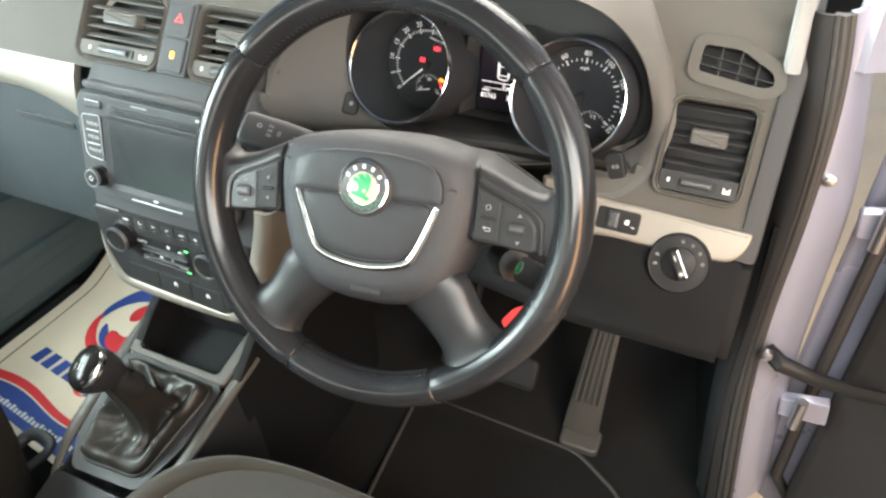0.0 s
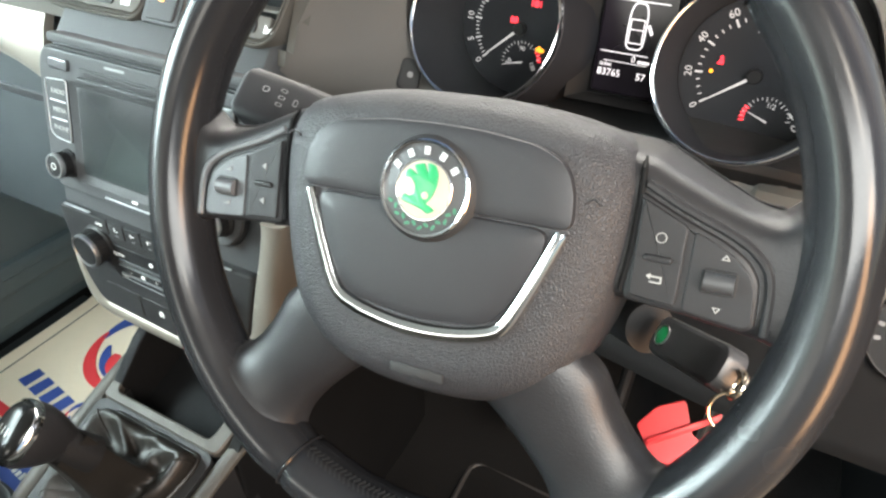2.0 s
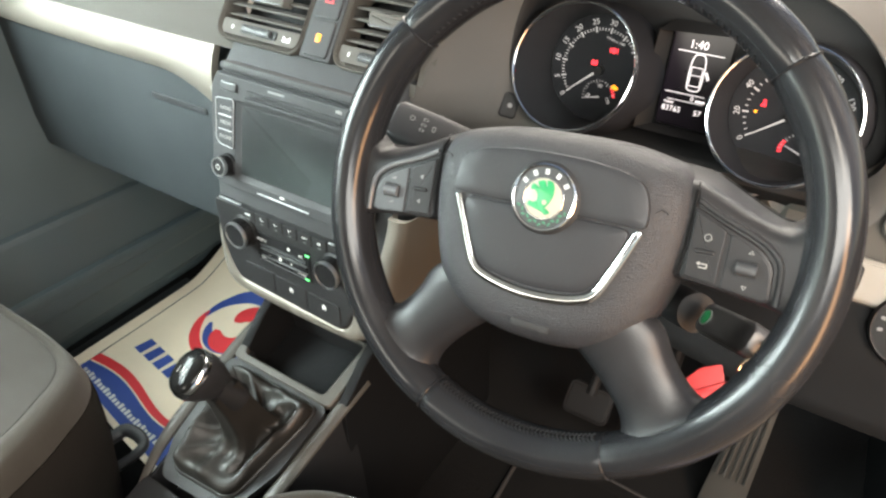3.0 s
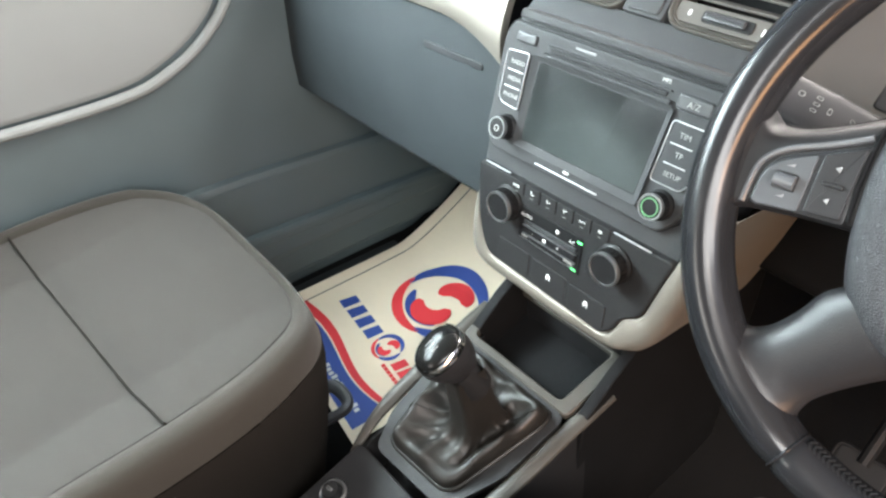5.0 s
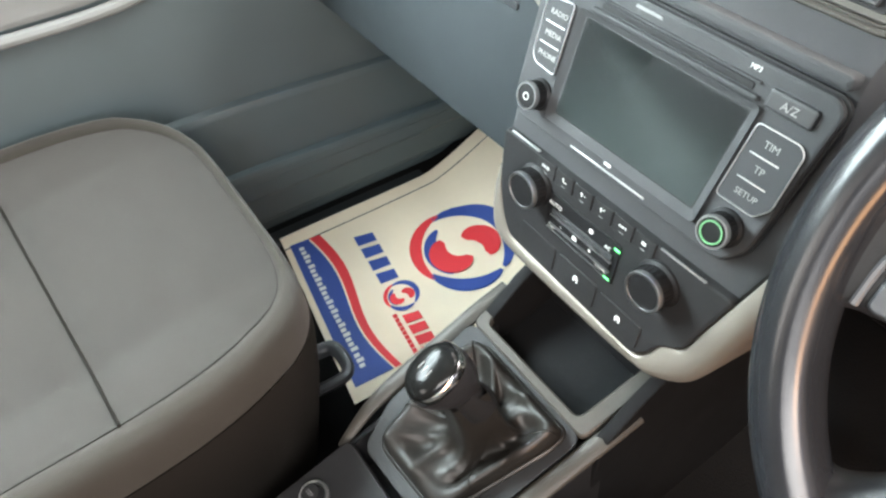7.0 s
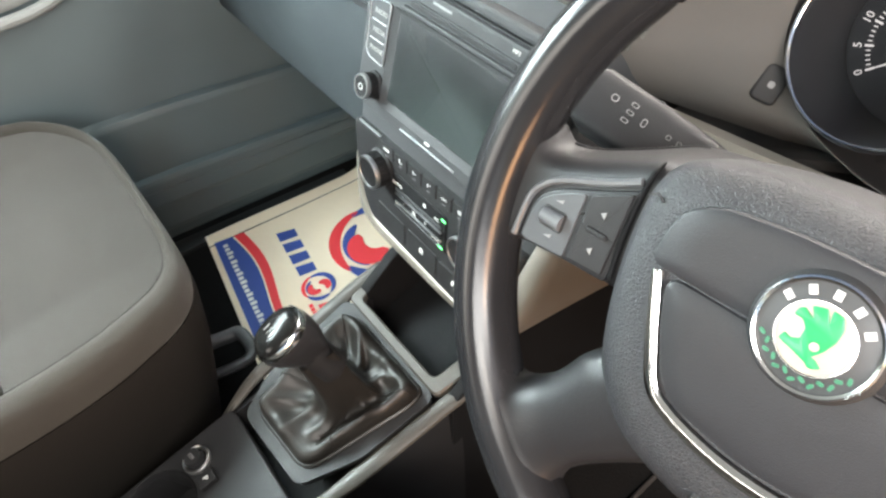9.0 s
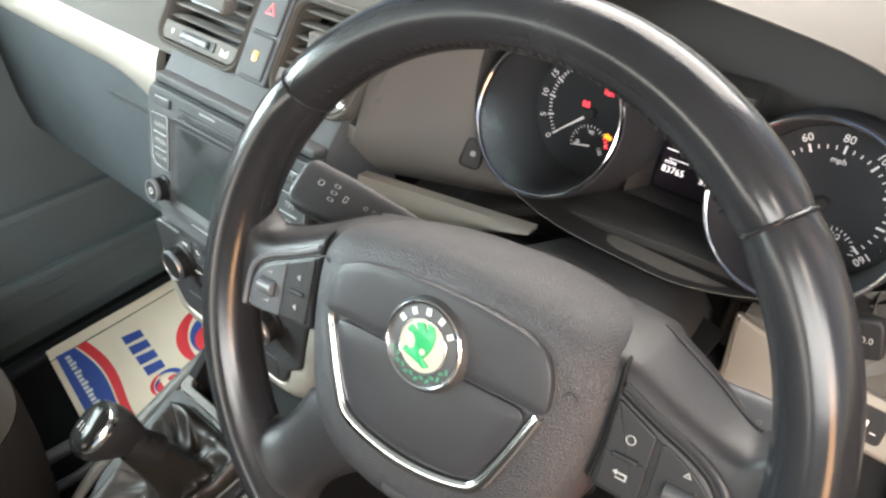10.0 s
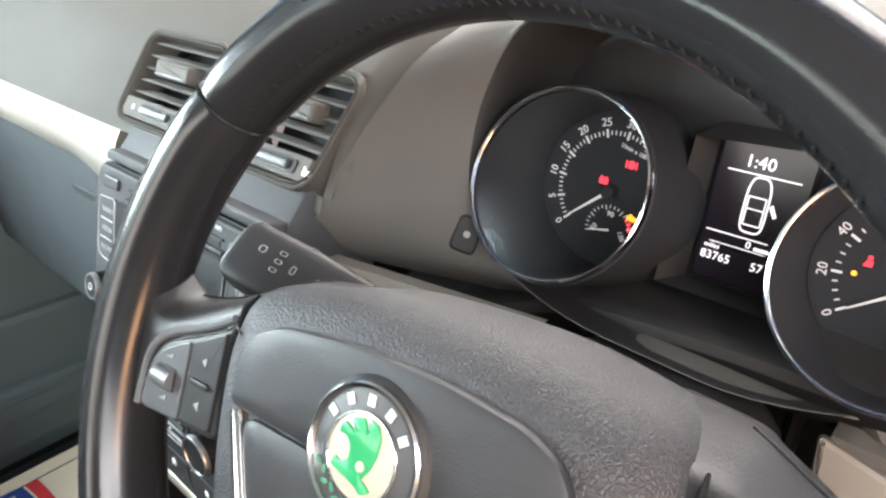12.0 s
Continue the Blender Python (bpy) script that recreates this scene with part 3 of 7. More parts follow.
part("binnacle_hood", sheet(rings[3:], close=True), HOOD, clus, "dark grey binnacle hood round the dials", sharp=50)
FB = face(-0.0645, 0.872, 1.135, 12)
part("back_panel", slab(smooth_loop([(x * 1.0, y * 1.0) for x, y in opening[::5]], 4), 0.01, FB, top=-0.004), BLACK, clus, "black panel behind the dials")
DIALS = ((-0.170, 0.871, 1.1325), (0.038, 0.871, 1.126))


def dial(k, start, step, numbers, minor, per, needle_deg):
    cx, cy, cz = DIALS[k]
    FA = face(cx, cy, cz, 12)
    rx, ry, rz = RINGS[k]
    FR = face(rx, ry, rz, 28) @ Matrix.Diagonal((0.965, 0.965, 1, 1))
    g = part("gauge", lathe([(0.0005, 0.0), (0.0605, 0.0)], FA, 48, cap=False), DIAL, clus, "black dial face with white figures")
    # the tube from ring to dial
    back = [FA @ Vector((0.0612 * math.cos(a), 0.0612 * math.sin(a), 0.0)) for a in [2 * math.pi * i / 48 for i in range(48)]]
    front = [FR @ Vector((0.0668 * math.cos(a), 0.0668 * math.sin(a), 0.0)) for a in [2 * math.pi * i / 48 for i in range(48)]]
    out = [FR @ Vector((0.071 * math.cos(a), 0.071 * math.sin(a), -0.004)) for a in [2 * math.pi * i / 48 for i in range(48)]]
    outb = [FA @ Vector((0.074 * math.cos(a), 0.074 * math.sin(a), 0.0)) for a in [2 * math.pi * i / 48 for i in range(48)]]
    part("tube", sheet([back, front, out, outb], close=True), DIAL, g, "black tube round the dial", sharp=30)
    part("chrome_ring", lathe([(0.0666, -0.004), (0.0671, 0.001), (0.0680, 0.0024), (0.0691, 0.0020), (0.0699, -0.001), (0.0700, -0.006)], FR, 64, cap=False), CHROME, g, "bright chrome bezel ring")
    lens = part("cover", lathe([(0.0005, -0.0005), (0.0664, -0.0015)], FR, 48, cap=False), CLEAR, g, "clear plastic dial cover")
    lens.visible_shadow = False
    bm = bmesh.new()
    count = (len(numbers) - 1) * per
    for i in range(count + 1):
        a = radians(start - step * i / per)
        long = i % per == 0
        r0, r1, w = (0.0410, 0.0475, 0.0008) if long else (0.0430, 0.0462, 0.00045)
        m = FA @ Matrix.Rotation(a, 4, "Z")
        add_box(bm, r0, r1, -w, w, 0.0002, 0.0005, m)
    part("scale_ring", bm, LITDIAL, g, "white tick marks", smooth=False)
    for i, s in enumerate(numbers):
        a = start - step * i
        m = FA @ Matrix.Rotation(radians(a), 4, "Z") @ Matrix.Translation((0.0525, 0, 0.0004)) @ Matrix.Rotation(radians(-90), 4, "Z")
        part("figure", text_bm(s, 0.0088, m), LITDIAL, g, "white figure", smooth=False)
    nd = FA @ Matrix.Rotation(radians(needle_deg), 4, "Z")
    part("needle", slab([(-0.004, -0.0014), (0.040, -0.0005), (0.040, 0.0005), (-0.004, 0.0014)], 0.0012, nd @ Matrix.Translation((0, 0, 0.005)), edge=0.0003), LITDIAL, g, "white needle at zero")
    part("needle_hub", lathe([(0.006, 0.0), (0.006, 0.006), (0.005, 0.007), (0.0008, 0.007)], FA, 24), BLACK, g)
    # small gauge low in the dial
    sx, sy = (0.004, -0.030) if k == 0 else (0.016, -0.034)
    FS = FA @ Matrix.Translation((sx, sy, 0.0))
    bm = bmesh.new()
    for i in range(17):
        a = radians(195 - 11.2 * i - (0 if k == 0 else 8))
        add_box(bm, 0.0172 if i % 4 else 0.0155, 0.0195, -0.0003, 0.0003, 0.0002, 0.0005, FS @ Matrix.Rotation(a, 4, "Z"))
    part("small_scale", bm, LITDIAL, g, "small white scale", smooth=False)
    part("small_needle", slab([(-0.002, -0.0008), (0.015, -0.0003), (0.015, 0.0003), (-0.002, 0.0008)], 0.0008, FS @ Matrix.Rotation(radians(192 if k == 0 else 160), 4, "Z") @ Matrix.Translation((0, 0, 0.003)), edge=0.0002), LITDIAL, g)
    return g, FA, FS


g0, FA0, FS0 = dial(0, 221, 23.0, ("0", "5", "10", "15", "20", "25", "30", "35", "40", "45", "50"), 5, 5, 221)
g1, FA1, FS1 = dial(1, 217, 31.8, ("0", "20", "40", "60", "80", "100", "120", "140", "160"), 5, 4, 217)
part("figure", text_bm("90", 0.006, FS0 @ move(0, 0.0125, 0.0004)), LITDIAL, g0, smooth=False)
part("figure", text_bm("130", 0.0055, FS0 @ move(0.012, -0.002, 0.0004, -60)), LITDIAL, g0, smooth=False)
part("figure", text_bm("50", 0.006, FS0 @ move(-0.012, -0.001, 0.0004, 60)), LITDIAL, g0, smooth=False)
part("unit_words", text_bm("1/min x 100", 0.0048, FA0 @ move(0.012, 0.034, 0.0004, -14)), LITDIAL, g0, smooth=False)
part("unit_words", text_bm("mph", 0.0065, FA1 @ move(-0.001, 0.035, 0.0004)), LITDIAL, g1, smooth=False)
part("figure", text_bm("1/2", 0.006, FS1 @ move(0.002, 0.0125, 0.0004, -10)), LITDIAL, g1, smooth=False)
bm = bmesh.new()
for i in range(5):
    add_box(bm, 0.0160, 0.0200, -0.0006, 0.0006, 0.0005, 0.0008, FS1 @ Matrix.Rotation(radians(187 - 9 * i), 4, "Z"))
part("reserve_zone", bm, LITRED, g1, "red reserve marks", smooth=False)
bm = bmesh.new()
for i in range(4):
    add_box(bm, 0.0170, 0.0205, -0.0006, 0.0006, 0.0005, 0.0008, FS0 @ Matrix.Rotation(radians(38 - 9 * i), 4, "Z"))
part("hot_zone", bm, LITRED, g0, "red hot-end marks", smooth=False)


def battery_lamp(m, g):
    bm = slab(rrect(0.0072, 0.0046, 0.0006), 0.0003, m, edge=0.0001, top=0.0006)
    add_box(bm, -0.0028, -0.0014, 0.0023, 0.0034, 0.0002, 0.0006, m)
    add_box(bm, 0.0014, 0.0028, 0.0023, 0.0034, 0.0002, 0.0006, m)
    part("battery_lamp", bm, LITRED, g, "lit red battery warning lamp", smooth=False)


def round_lamp(name, m, g, mat, label):
    bm = slab(circle(0.0030, 20), 0.0003, m, edge=0.0001, top=0.0006)
    for s in (1, -1):
        add_box(bm, s * 0.0042 - 0.0004, s * 0.0042 + 0.0004, -0.0028, 0.0028, 0.0002, 0.0006, m)
    part(name, bm, mat, g, label, smooth=False)


battery_lamp(FA0 @ move(-0.0075, 0.0065, 0.0), g0)
round_lamp("brake_lamp", FA0 @ move(0.0125, 0.0235, 0.0), g0, LITRED, "lit red brake warning lamp")
bm = slab(rounded([(-0.004, -0.002), (0.003, -0.002), (0.0045, 0.0), (0.003, 0.002), (0.001, 0.002), (0.0, 0.0035), (-0.002, 0.0035), (-0.002, 0.002), (-0.004, 0.002)], 0.0004), 0.0003, FA0 @ move(0.0215, -0.0165), edge=0.0001, top=0.0006)
part("engine_lamp", bm, LITAMB, g0, "lit amber engine lamp", smooth=False)
bm = slab(circle(0.0014, 12, 0.0, 0.0026), 0.0003, FA1 @ move(-0.0285, 0.0075), edge=0.0001, top=0.0006)
add_slab(bm, [(-0.003, -0.003), (0.002, -0.003), (0.002, 0.0008), (-0.001, 0.001)], 0.0003, FA1 @ move(-0.0285, 0.0075), edge=0.0001, top=0.0006)
part("seat_belt_lamp", bm, LITRED, g1, "lit red seat belt lamp", smooth=False)
part("amber_lamp", slab(circle(0.0016, 12), 0.0003, FA1 @ move(-0.0345, -0.002), edge=0.0001, top=0.0006), LITAMB, g1, "small lit amber lamp", smooth=False)

# display between the dials
FP = face(-0.0635, 0.8725, 1.1445, 12)
disp = part("display", slab(rrect(0.064, 0.108, 0.004, cy=0.0), 0.006, FP, top=0.0), DISPLAY, clus, "dark trip display showing an open door")
hb = ((0.034, 0.056), (-0.034, 0.056), (-0.034, -0.056), (0.034, -0.056))
hf = ((0.036, 0.050), (-0.040, 0.046), (-0.045, -0.058), (0.037, -0.058))
part("display_housing", sheet([[FP @ Vector((x, y, 0.001)) for x, y in hb], [FP @ Vector((x, y, 0.030)) for x, y in hf], [FP @ Vector((x * 1.04, y * 1.02, 0.024)) for x, y in hf]], close=True), LINER, disp, "slanted dark frame of the display", sharp=20)
part("clock_figures", text_bm("1:40", 0.0118, FP @ move(-0.004, 0.0335, 0.0004)), LIT, disp, "lit clock figures", smooth=False)
for x0, x1, y0, y1 in ((-0.024, 0.024, 0.0255, 0.0263), (-0.028, 0.014, -0.0185, -0.0178), (-0.024, 0.014, -0.0262, -0.0257)):
    part("divider_line", add_box(bmesh.new(), x0, x1, y0, y1, 0.0002, 0.0005, FP), LIT, disp, "thin lit line", smooth=False)
car_line = smooth_loop([(0.0082, 0.0), (0.0078, 0.012), (0.0052, 0.0195), (0.0, 0.021), (-0.0052, 0.0195), (-0.0078, 0.012), (-0.0082, 0.0), (-0.0078, -0.013), (-0.0052, -0.0175), (0.0, -0.0182), (0.0052, -0.0175), (0.0078, -0.013)], 3)
bm = border(car_line, inset(car_line, 0.0011), 0.0003, FP @ move(0.0, 0.004, 0.0006), edge=0.0001)
add_box(bm, -0.0062, 0.0062, 0.0105, 0.0113, 0.0003, 0.0006, FP)
add_box(bm, -0.0055, 0.0055, -0.0090, -0.0082, 0.0003, 0.0006, FP)
add_box(bm, -0.0062, -0.0054, -0.0085, 0.011, 0.0003, 0.0006, FP)
add_box(bm, 0.0054, 0.0062, -0.0085, 0.011, 0.0003, 0.0006, FP)
add_box(bm, -0.0055, 0.0055, 0.0022, 0.0029, 0.0003, 0.0006, FP)
add_slab(bm, [(0.0085, 0.0065), (0.0105, 0.0085), (0.0145, 0.0010), (0.0125, -0.0005)], 0.0003, FP, edge=0.0001, top=0.0006)
part("car_outline", bm, LIT, disp, "lit outline of a car with one door open", smooth=False)
part("trip_figures", text_bm("0", 0.0075, FP @ move(0.002, -0.0222, 0.0004)), LIT, disp, smooth=False)
part("unit_bar", slab(rrect(0.010, 0.0022, 0.0003, cx=0.011, cy=-0.0235), 0.0003, FP, edge=0.0001, top=0.0005), LIT, disp, smooth=False)
part("miles_word", text_bm("miles", 0.0052, FP @ move(-0.0215, -0.0290, 0.0004)), LIT, disp, "lit word", smooth=False)
part("odometer_figures", text_bm("83765", 0.0085, FP @ move(-0.0175, -0.0362, 0.0004)), LIT, disp, "lit odometer figures", smooth=False)
part("trip_figures", text_bm("57", 0.0085, FP @ move(0.011, -0.0362, 0.0004)), LIT, disp, smooth=False)
for x, y, z, s, n in ((-0.229, 0.7690, 1.114, -1, (0.56, -0.72, 0.41)), (0.108, 0.772, 1.100, 1, (0.0, -0.966, 0.259))):
    bz = Vector(n).normalized()
    bx = Vector((0, 0, 1)).cross(bz).normalized()
    by = bz.cross(bx)
    BM = Matrix(((bx.x, by.x, bz.x, x), (bx.y, by.y, bz.y, y), (bx.z, by.z, bz.z, z), (0, 0, 0, 1))) @ Matrix.Rotation(radians(20 * s), 4, "Z")
    b = part("reset_button", slab(rrect(0.020, 0.028, 0.005), 0.012, BM, edge=0.002, top=0.004 if s > 0 else 0.0025), BLACK, clus, "small black set button beside a dial")
    if s > 0:
        part("symbol", text_bm("0.0", 0.0062, BM @ move(0, 0, 0.0042, -8)), PODMARK, b, "pale figures", smooth=False)
    else:
        part("symbol", slab(rrect(0.005, 0.005, 0.002), 0.0003, BM, edge=0.0001, top=0.0029), DIM, b, smooth=False)

# ---- vents ----


def vent(name, m, w, h, slats, label, slider, corner=0.019, handle_x=0.0, lean=0.0, skin=None):
    base = m.translation
    v = thing(name, base, label, "air vent", "dashboard air vents")
    outer, inner = rrect(w, h, corner, 5), rrect(w - 0.012, h - 0.012, corner - 0.004, 5)
    mid = rrect(w - 0.0075, h - 0.0075, corner - 0.002, 5)
    outer, inner, mid = ([(x + (lean * (y / h - 0.5) if x > 0 else 0.0), y) for x, y in o] for o in (outer, inner, mid))
    part("surround", border(outer, mid, 0.03, m, top=0.0025, edge=0.0014, sink=0.001), SOFT, v, "grey soft moulded surround")
    part("inner_frame", border(inset(mid, 0.0003), inner, 0.03, m, top=0.0020, edge=0.001, sink=0.001), SOFT, v, "grey inner frame")
    part("duct", slab(inner, 0.004, m, top=-0.036), BLACK, v, "dark duct behind the slats")
    y0, y1 = (-h / 2 + 0.006 + slider), h / 2 - 0.006
    for i in range(slats):
        y = y0 + (y1 - y0) * (i + 0.5) / slats
        cutb = lean * (0.5 - y / h)
        mm = m @ Matrix.Translation((-cutb / 2, y, -0.008)) @ Matrix.Rotation(radians(30), 4, "X")
        part("slat", slab(rrect(w - 0.014 - cutb, 0.0026, 0.0012, 3), 0.012, mm, edge=0.0010, top=0.004), skin or SLAT, v)
    hm = m @ Matrix.Translation((handle_x, (y0 + y1) / 2, 0.0)) @ Matrix.Rotation(radians(14), 4, "X")
    hd = part("handle", slab(rrect(w * 0.40, 0.016, 0.003), 0.016, hm, edge=0.003, top=0.006), SLAT, v, "grey sliding handle")
    part("handle_bead", slab(rrect(w * 0.36, 0.0015, 0.0007, cy=-0.0052), 0.001, hm, edge=0.0003, top=0.0072), SATIN, hd, "satin bead on the handle")
    if slider:
        sp = part("slider_plate", slab(rrect(w - 0.014 - lean, slider - 0.003, 0.003, cx=-lean / 2, cy=-h / 2 + 0.006 + slider / 2), 0.01, m, top=0.0, edge=0.001), skin or SLAT, v, "grey plate under the slats")
        part("slider_slot", slab(rrect(w * 0.42, 0.011, 0.003, cy=-h / 2 + 0.006 + slider / 2), 0.002, m, top=0.0012, edge=0.0005), BLACK, sp)
        part("slider_wheel", slab(rrect(w * 0.34, 0.0075, 0.002, cx=-w * 0.02, cy=-h / 2 + 0.006 + slider / 2), 0.004, m, top=0.0045, edge=0.002), SMOOTH, sp, "ribbed thumb slider")
        part("symbol", slab(rrect(0.003, 0.005, 0.001, cx=-w * 0.32, cy=-h / 2 + 0.006 + slider / 2), 0.0006, m, top=0.0004, edge=0.0001), MARK, sp)
        part("symbol", slab(rounded([(w * 0.28, -0.004), (w * 0.36, -0.004), (w * 0.36, 0.003), (w * 0.32, -0.001), (w * 0.28, 0.003)], 0.0005), 0.0006, m @ Matrix.Translation((0, -h / 2 + 0.006 + slider / 2, 0)), top=0.0004, edge=0.0001), MARK, sp)
    return v


vent("air_vent", FV @ move(-0.0935, 0.0, 0.002), 0.140, 0.096, 5, "grey centre air vent with five slats", 0.022)
vent("air_vent", FV @ move(0.0825, 0.0, 0.002), 0.118, 0.096, 5, "grey centre air vent with five slats", 0.022, lean=0.014)
hz = thing("switch_panel", FV.translation, "grey strip with hazard and locking switches between the vents", "switch panel")
part("plate", slab(rrect(0.046, 0.092, 0.003), 0.014, FV, edge=0.002, top=0.004), PANEL, hz)
part("hazard_switch", slab(rrect(0.036, 0.042, 0.004, cy=0.022), 0.004, FV, edge=0.002, top=0.0062), PANEL, hz, "grey hazard switch")
tri = rounded([(-0.007, 0.018), (0.007, 0.018), (0.0, 0.030)], 0.001)
part("hazard_triangle", border(tri, inset(tri, 0.0016), 0.0006, FV, top=0.0068, edge=0.0001), INKRED, hz, "red hazard triangle")
part("lock_switch", slab(rrect(0.036, 0.042, 0.004, cy=-0.022), 0.004, FV, edge=0.002, top=0.0062), PANEL, hz, "grey locking switch")
part("lock_lamp", slab(rrect(0.006, 0.009, 0.001, cy=-0.022), 0.0006, FV, edge=0.0001, top=0.0068), LITAMB, hz, "lit amber lock symbol")
# like slats to the centre vents, given the dark tone for weaker light
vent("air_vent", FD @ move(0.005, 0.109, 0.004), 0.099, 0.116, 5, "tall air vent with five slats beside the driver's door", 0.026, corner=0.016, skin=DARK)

# demister vent in the corner
dm = thing("demister_vent", (0.196, 0.88, 1.19), "small wedge-shaped side window vent", "air vent", "dashboard air vents")
part("surround", border(wedge_o, wedge_i, 0.02, MD, top=0.0006, edge=0.0014, sink=0.002), SOFT, dm, "grey moulded surround")
part("duct", slab(inset(wedge_i, 0.001), 0.003, MD, top=-0.030), BLACK, dm)
for a in (-0.021, 0.000, 0.020):
    top = 0.0165 if a < 0 else 0.0165 - a * 0.53
    part("fin", slab([(a, -0.021), (a + 0.0018, -0.021), (a + 0.0018, top), (a, top)], 0.012, MD, top=-0.007, edge=0.0004), DARK, dm)
for b, x0, x1 in ((0.0050, -0.042, 0.016), (-0.0055, -0.042, 0.040)):
    part("slat", slab([(x0, b), (x1, b - 0.12 * (x1 - x0)), (x1, b + 0.0016 - 0.12 * (x1 - x0)), (x0, b + 0.0016)], 0.010, MD, top=-0.004, edge=0.0004), DARK, dm)

# ---- centre stack: silver surround, radio, heater panel ----
stack = thing("centre_stack", (XC, 0.66, 0.80), "grey centre stack with a silver lower surround", "centre stack")
FR_ = face(XC, 0.6385, 1.046, 15)            # plane of the radio
FH = face(XC, 0.6174, 0.920, 3)              # plane of the heater panel
SHELL = [(0.858, -0.112, 0.112), (0.872, -0.121, 0.118), (0.890, -0.127, 0.122), (0.930, -0.130, 0.131), (0.965, -0.132, 0.142), (1.005, -0.134, 0.154), (1.030, -0.135, 0.154), (1.060, -0.134, 0.150), (1.100, -0.130, 0.144), (1.122, -0.126, 0.140), (1.134, -0.124, 0.138), (1.150, -0.124, 0.138)]


def stack_y(z):
    """How far ahead the stack's face lies at a height."""
    if z < 0.9655:
        return 0.6174 + (z - 0.92) * 0.0524
    return 0.6198 + (z - 0.9655) * 0.262 if z < 1.124 else 0.6613 + (z - 1.124) * 0.95


rows = []
for z, xl, xr in SHELL:
    y = stack_y(z) + 0.003
    rows.append([(XC + xl - 0.004, y + 0.07, z), (XC + xl - 0.002, y + 0.014, z), (XC + xl, y + 0.006, z), (XC + xl + 0.003, y + 0.0015, z), (XC + xl + 0.009, y, z), (XC, y - 0.0005, z), (XC + xr - 0.009, y, z), (XC + xr - 0.003, y + 0.0015, z), (XC + xr, y + 0.006, z), (XC + xr + 0.002, y + 0.014, z), (XC + xr + 0.006, y + 0.07, z)])
part("upper_shell", sheet(rows, 0.01, (0, 1, 0)), PANEL, stack, "grey fascia shell")
part("upper_ledge", slab(rounded([(-0.118, 0.0815), (0.134, 0.0815), (0.133, 0.0915), (-0.117, 0.0915)], 0.004), 0.02, FR_, edge=0.003, top=0.004), PANEL, stack, "grey ledge under the vents")
U_IN = [(0.157, 0.106), (0.1557, 0.0925), (0.147, 0.060), (0.137, 0.028), (0.128, -0.004), (0.1195, -0.0345), (0.1080, -0.0450), (0.0980, -0.0520), (0.0905, -0.0720), (0.0760, -0.0865), (0.030, -0.0862), (-0.010, -0.0850), (-0.060, -0.0830), (-0.0950, -0.0810), (-0.1080, -0.0750), (-0.1190, -0.0560), (-0.1265, -0.0280), (-0.1285, -0.0020)]
U_OUT = [(0.180, 0.106), (0.1775, 0.0925), (0.170, 0.060), (0.163, 0.032), (0.155, -0.004), (0.147, -0.032), (0.136, -0.064), (0.1225, -0.0835), (0.1060, -0.0945), (0.0850, -0.1020), (0.032, -0.1050), (-0.012, -0.1055), (-0.062, -0.1045), (-0.1100, -0.1010), (-0.1320, -0.0920), (-0.1400, -0.0700), (-0.1400, -0.0300), (-0.1340, -0.0020)]
ui, uo = smooth_loop(U_IN, 4, closed=False), smooth_loop(U_OUT, 4, closed=False)
rows = []
for (xi, yi), (xo, yo) in zip(ui, uo):
    out = Vector((xo - xi, yo - yi)).normalized()
    side = max(0.0, out.x)
    rows.append([FH @ Vector(p) for p in ((xi, yi, -0.010), (xi, yi, 0.0015), (xi + 0.1 * (xo - xi), yi + 0.1 * (yo - yi), 0.0035), (xi + 0.6 * (xo - xi), yi + 0.6 * (yo - yi), 0.0030), (xi + 0.9 * (xo - xi), yi + 0.9 * (yo - yi), 0.0), (xo, yo, -0.006), (xo + 0.001 * out.x, yo + 0.001 * out.y, -0.016), (xo + 0.006 * side, yo + 0.004, -0.06), (xo + 0.014 * side, yo + 0.010, -0.13))])
part("silver_surround", sheet(rows, 0.006, (0, 1, 0)), SILVER, stack, "satin silver U-shaped surround", sharp=50)

radio = thing("radio", (XC, 0.64, 0.98), "car radio with a blank touchscreen, keys and two knobs", "radio")
plate_r = rounded([(-0.122, 0.0775), (0.131, 0.0775), (0.140, 0.070), (0.1295, -0.045), (0.114, -0.0625), (-0.116, -0.0625), (-0.127, -0.045), (-0.130, 0.060)], 0.008)
part("faceplate", slab(plate_r, 0.03, FR_, edge=0.0025, top=0.006), PANEL, radio, "grey faceplate")
part("plate_gap", border([(x * 1.012, y * 1.02) for x, y in plate_r], plate_r, 0.004, FR_, top=0.0012, edge=0.0002), BLACK, radio, "dark gap round the faceplate")
scr_o, scr_i = rounded([(-0.0815, 0.0505), (0.0905, 0.0505), (0.0845, -0.0465), (-0.0815, -0.0465)], 0.004), rounded([(-0.0740, 0.0460), (0.0845, 0.0460), (0.0785, -0.0390), (-0.0735, -0.0390)], 0.003)
part("screen_frame", border(scr_o, scr_i, 0.006, FR_, top=0.0090, edge=0.001, sink=0.0038), PANEL, radio, "bevelled dark frame")
part("touchscreen", slab(scr_i, 0.004, FR_, edge=0.0005, top=0.0060), SCREEN, radio, "blank dark touchscreen")
part("disc_slot", slab(rrect(0.142, 0.0052, 0.002, cx=0.008, cy=0.0600), 0.003, FR_, edge=0.0008, top=0.0070), BLACK, radio, "narrow disc slot")
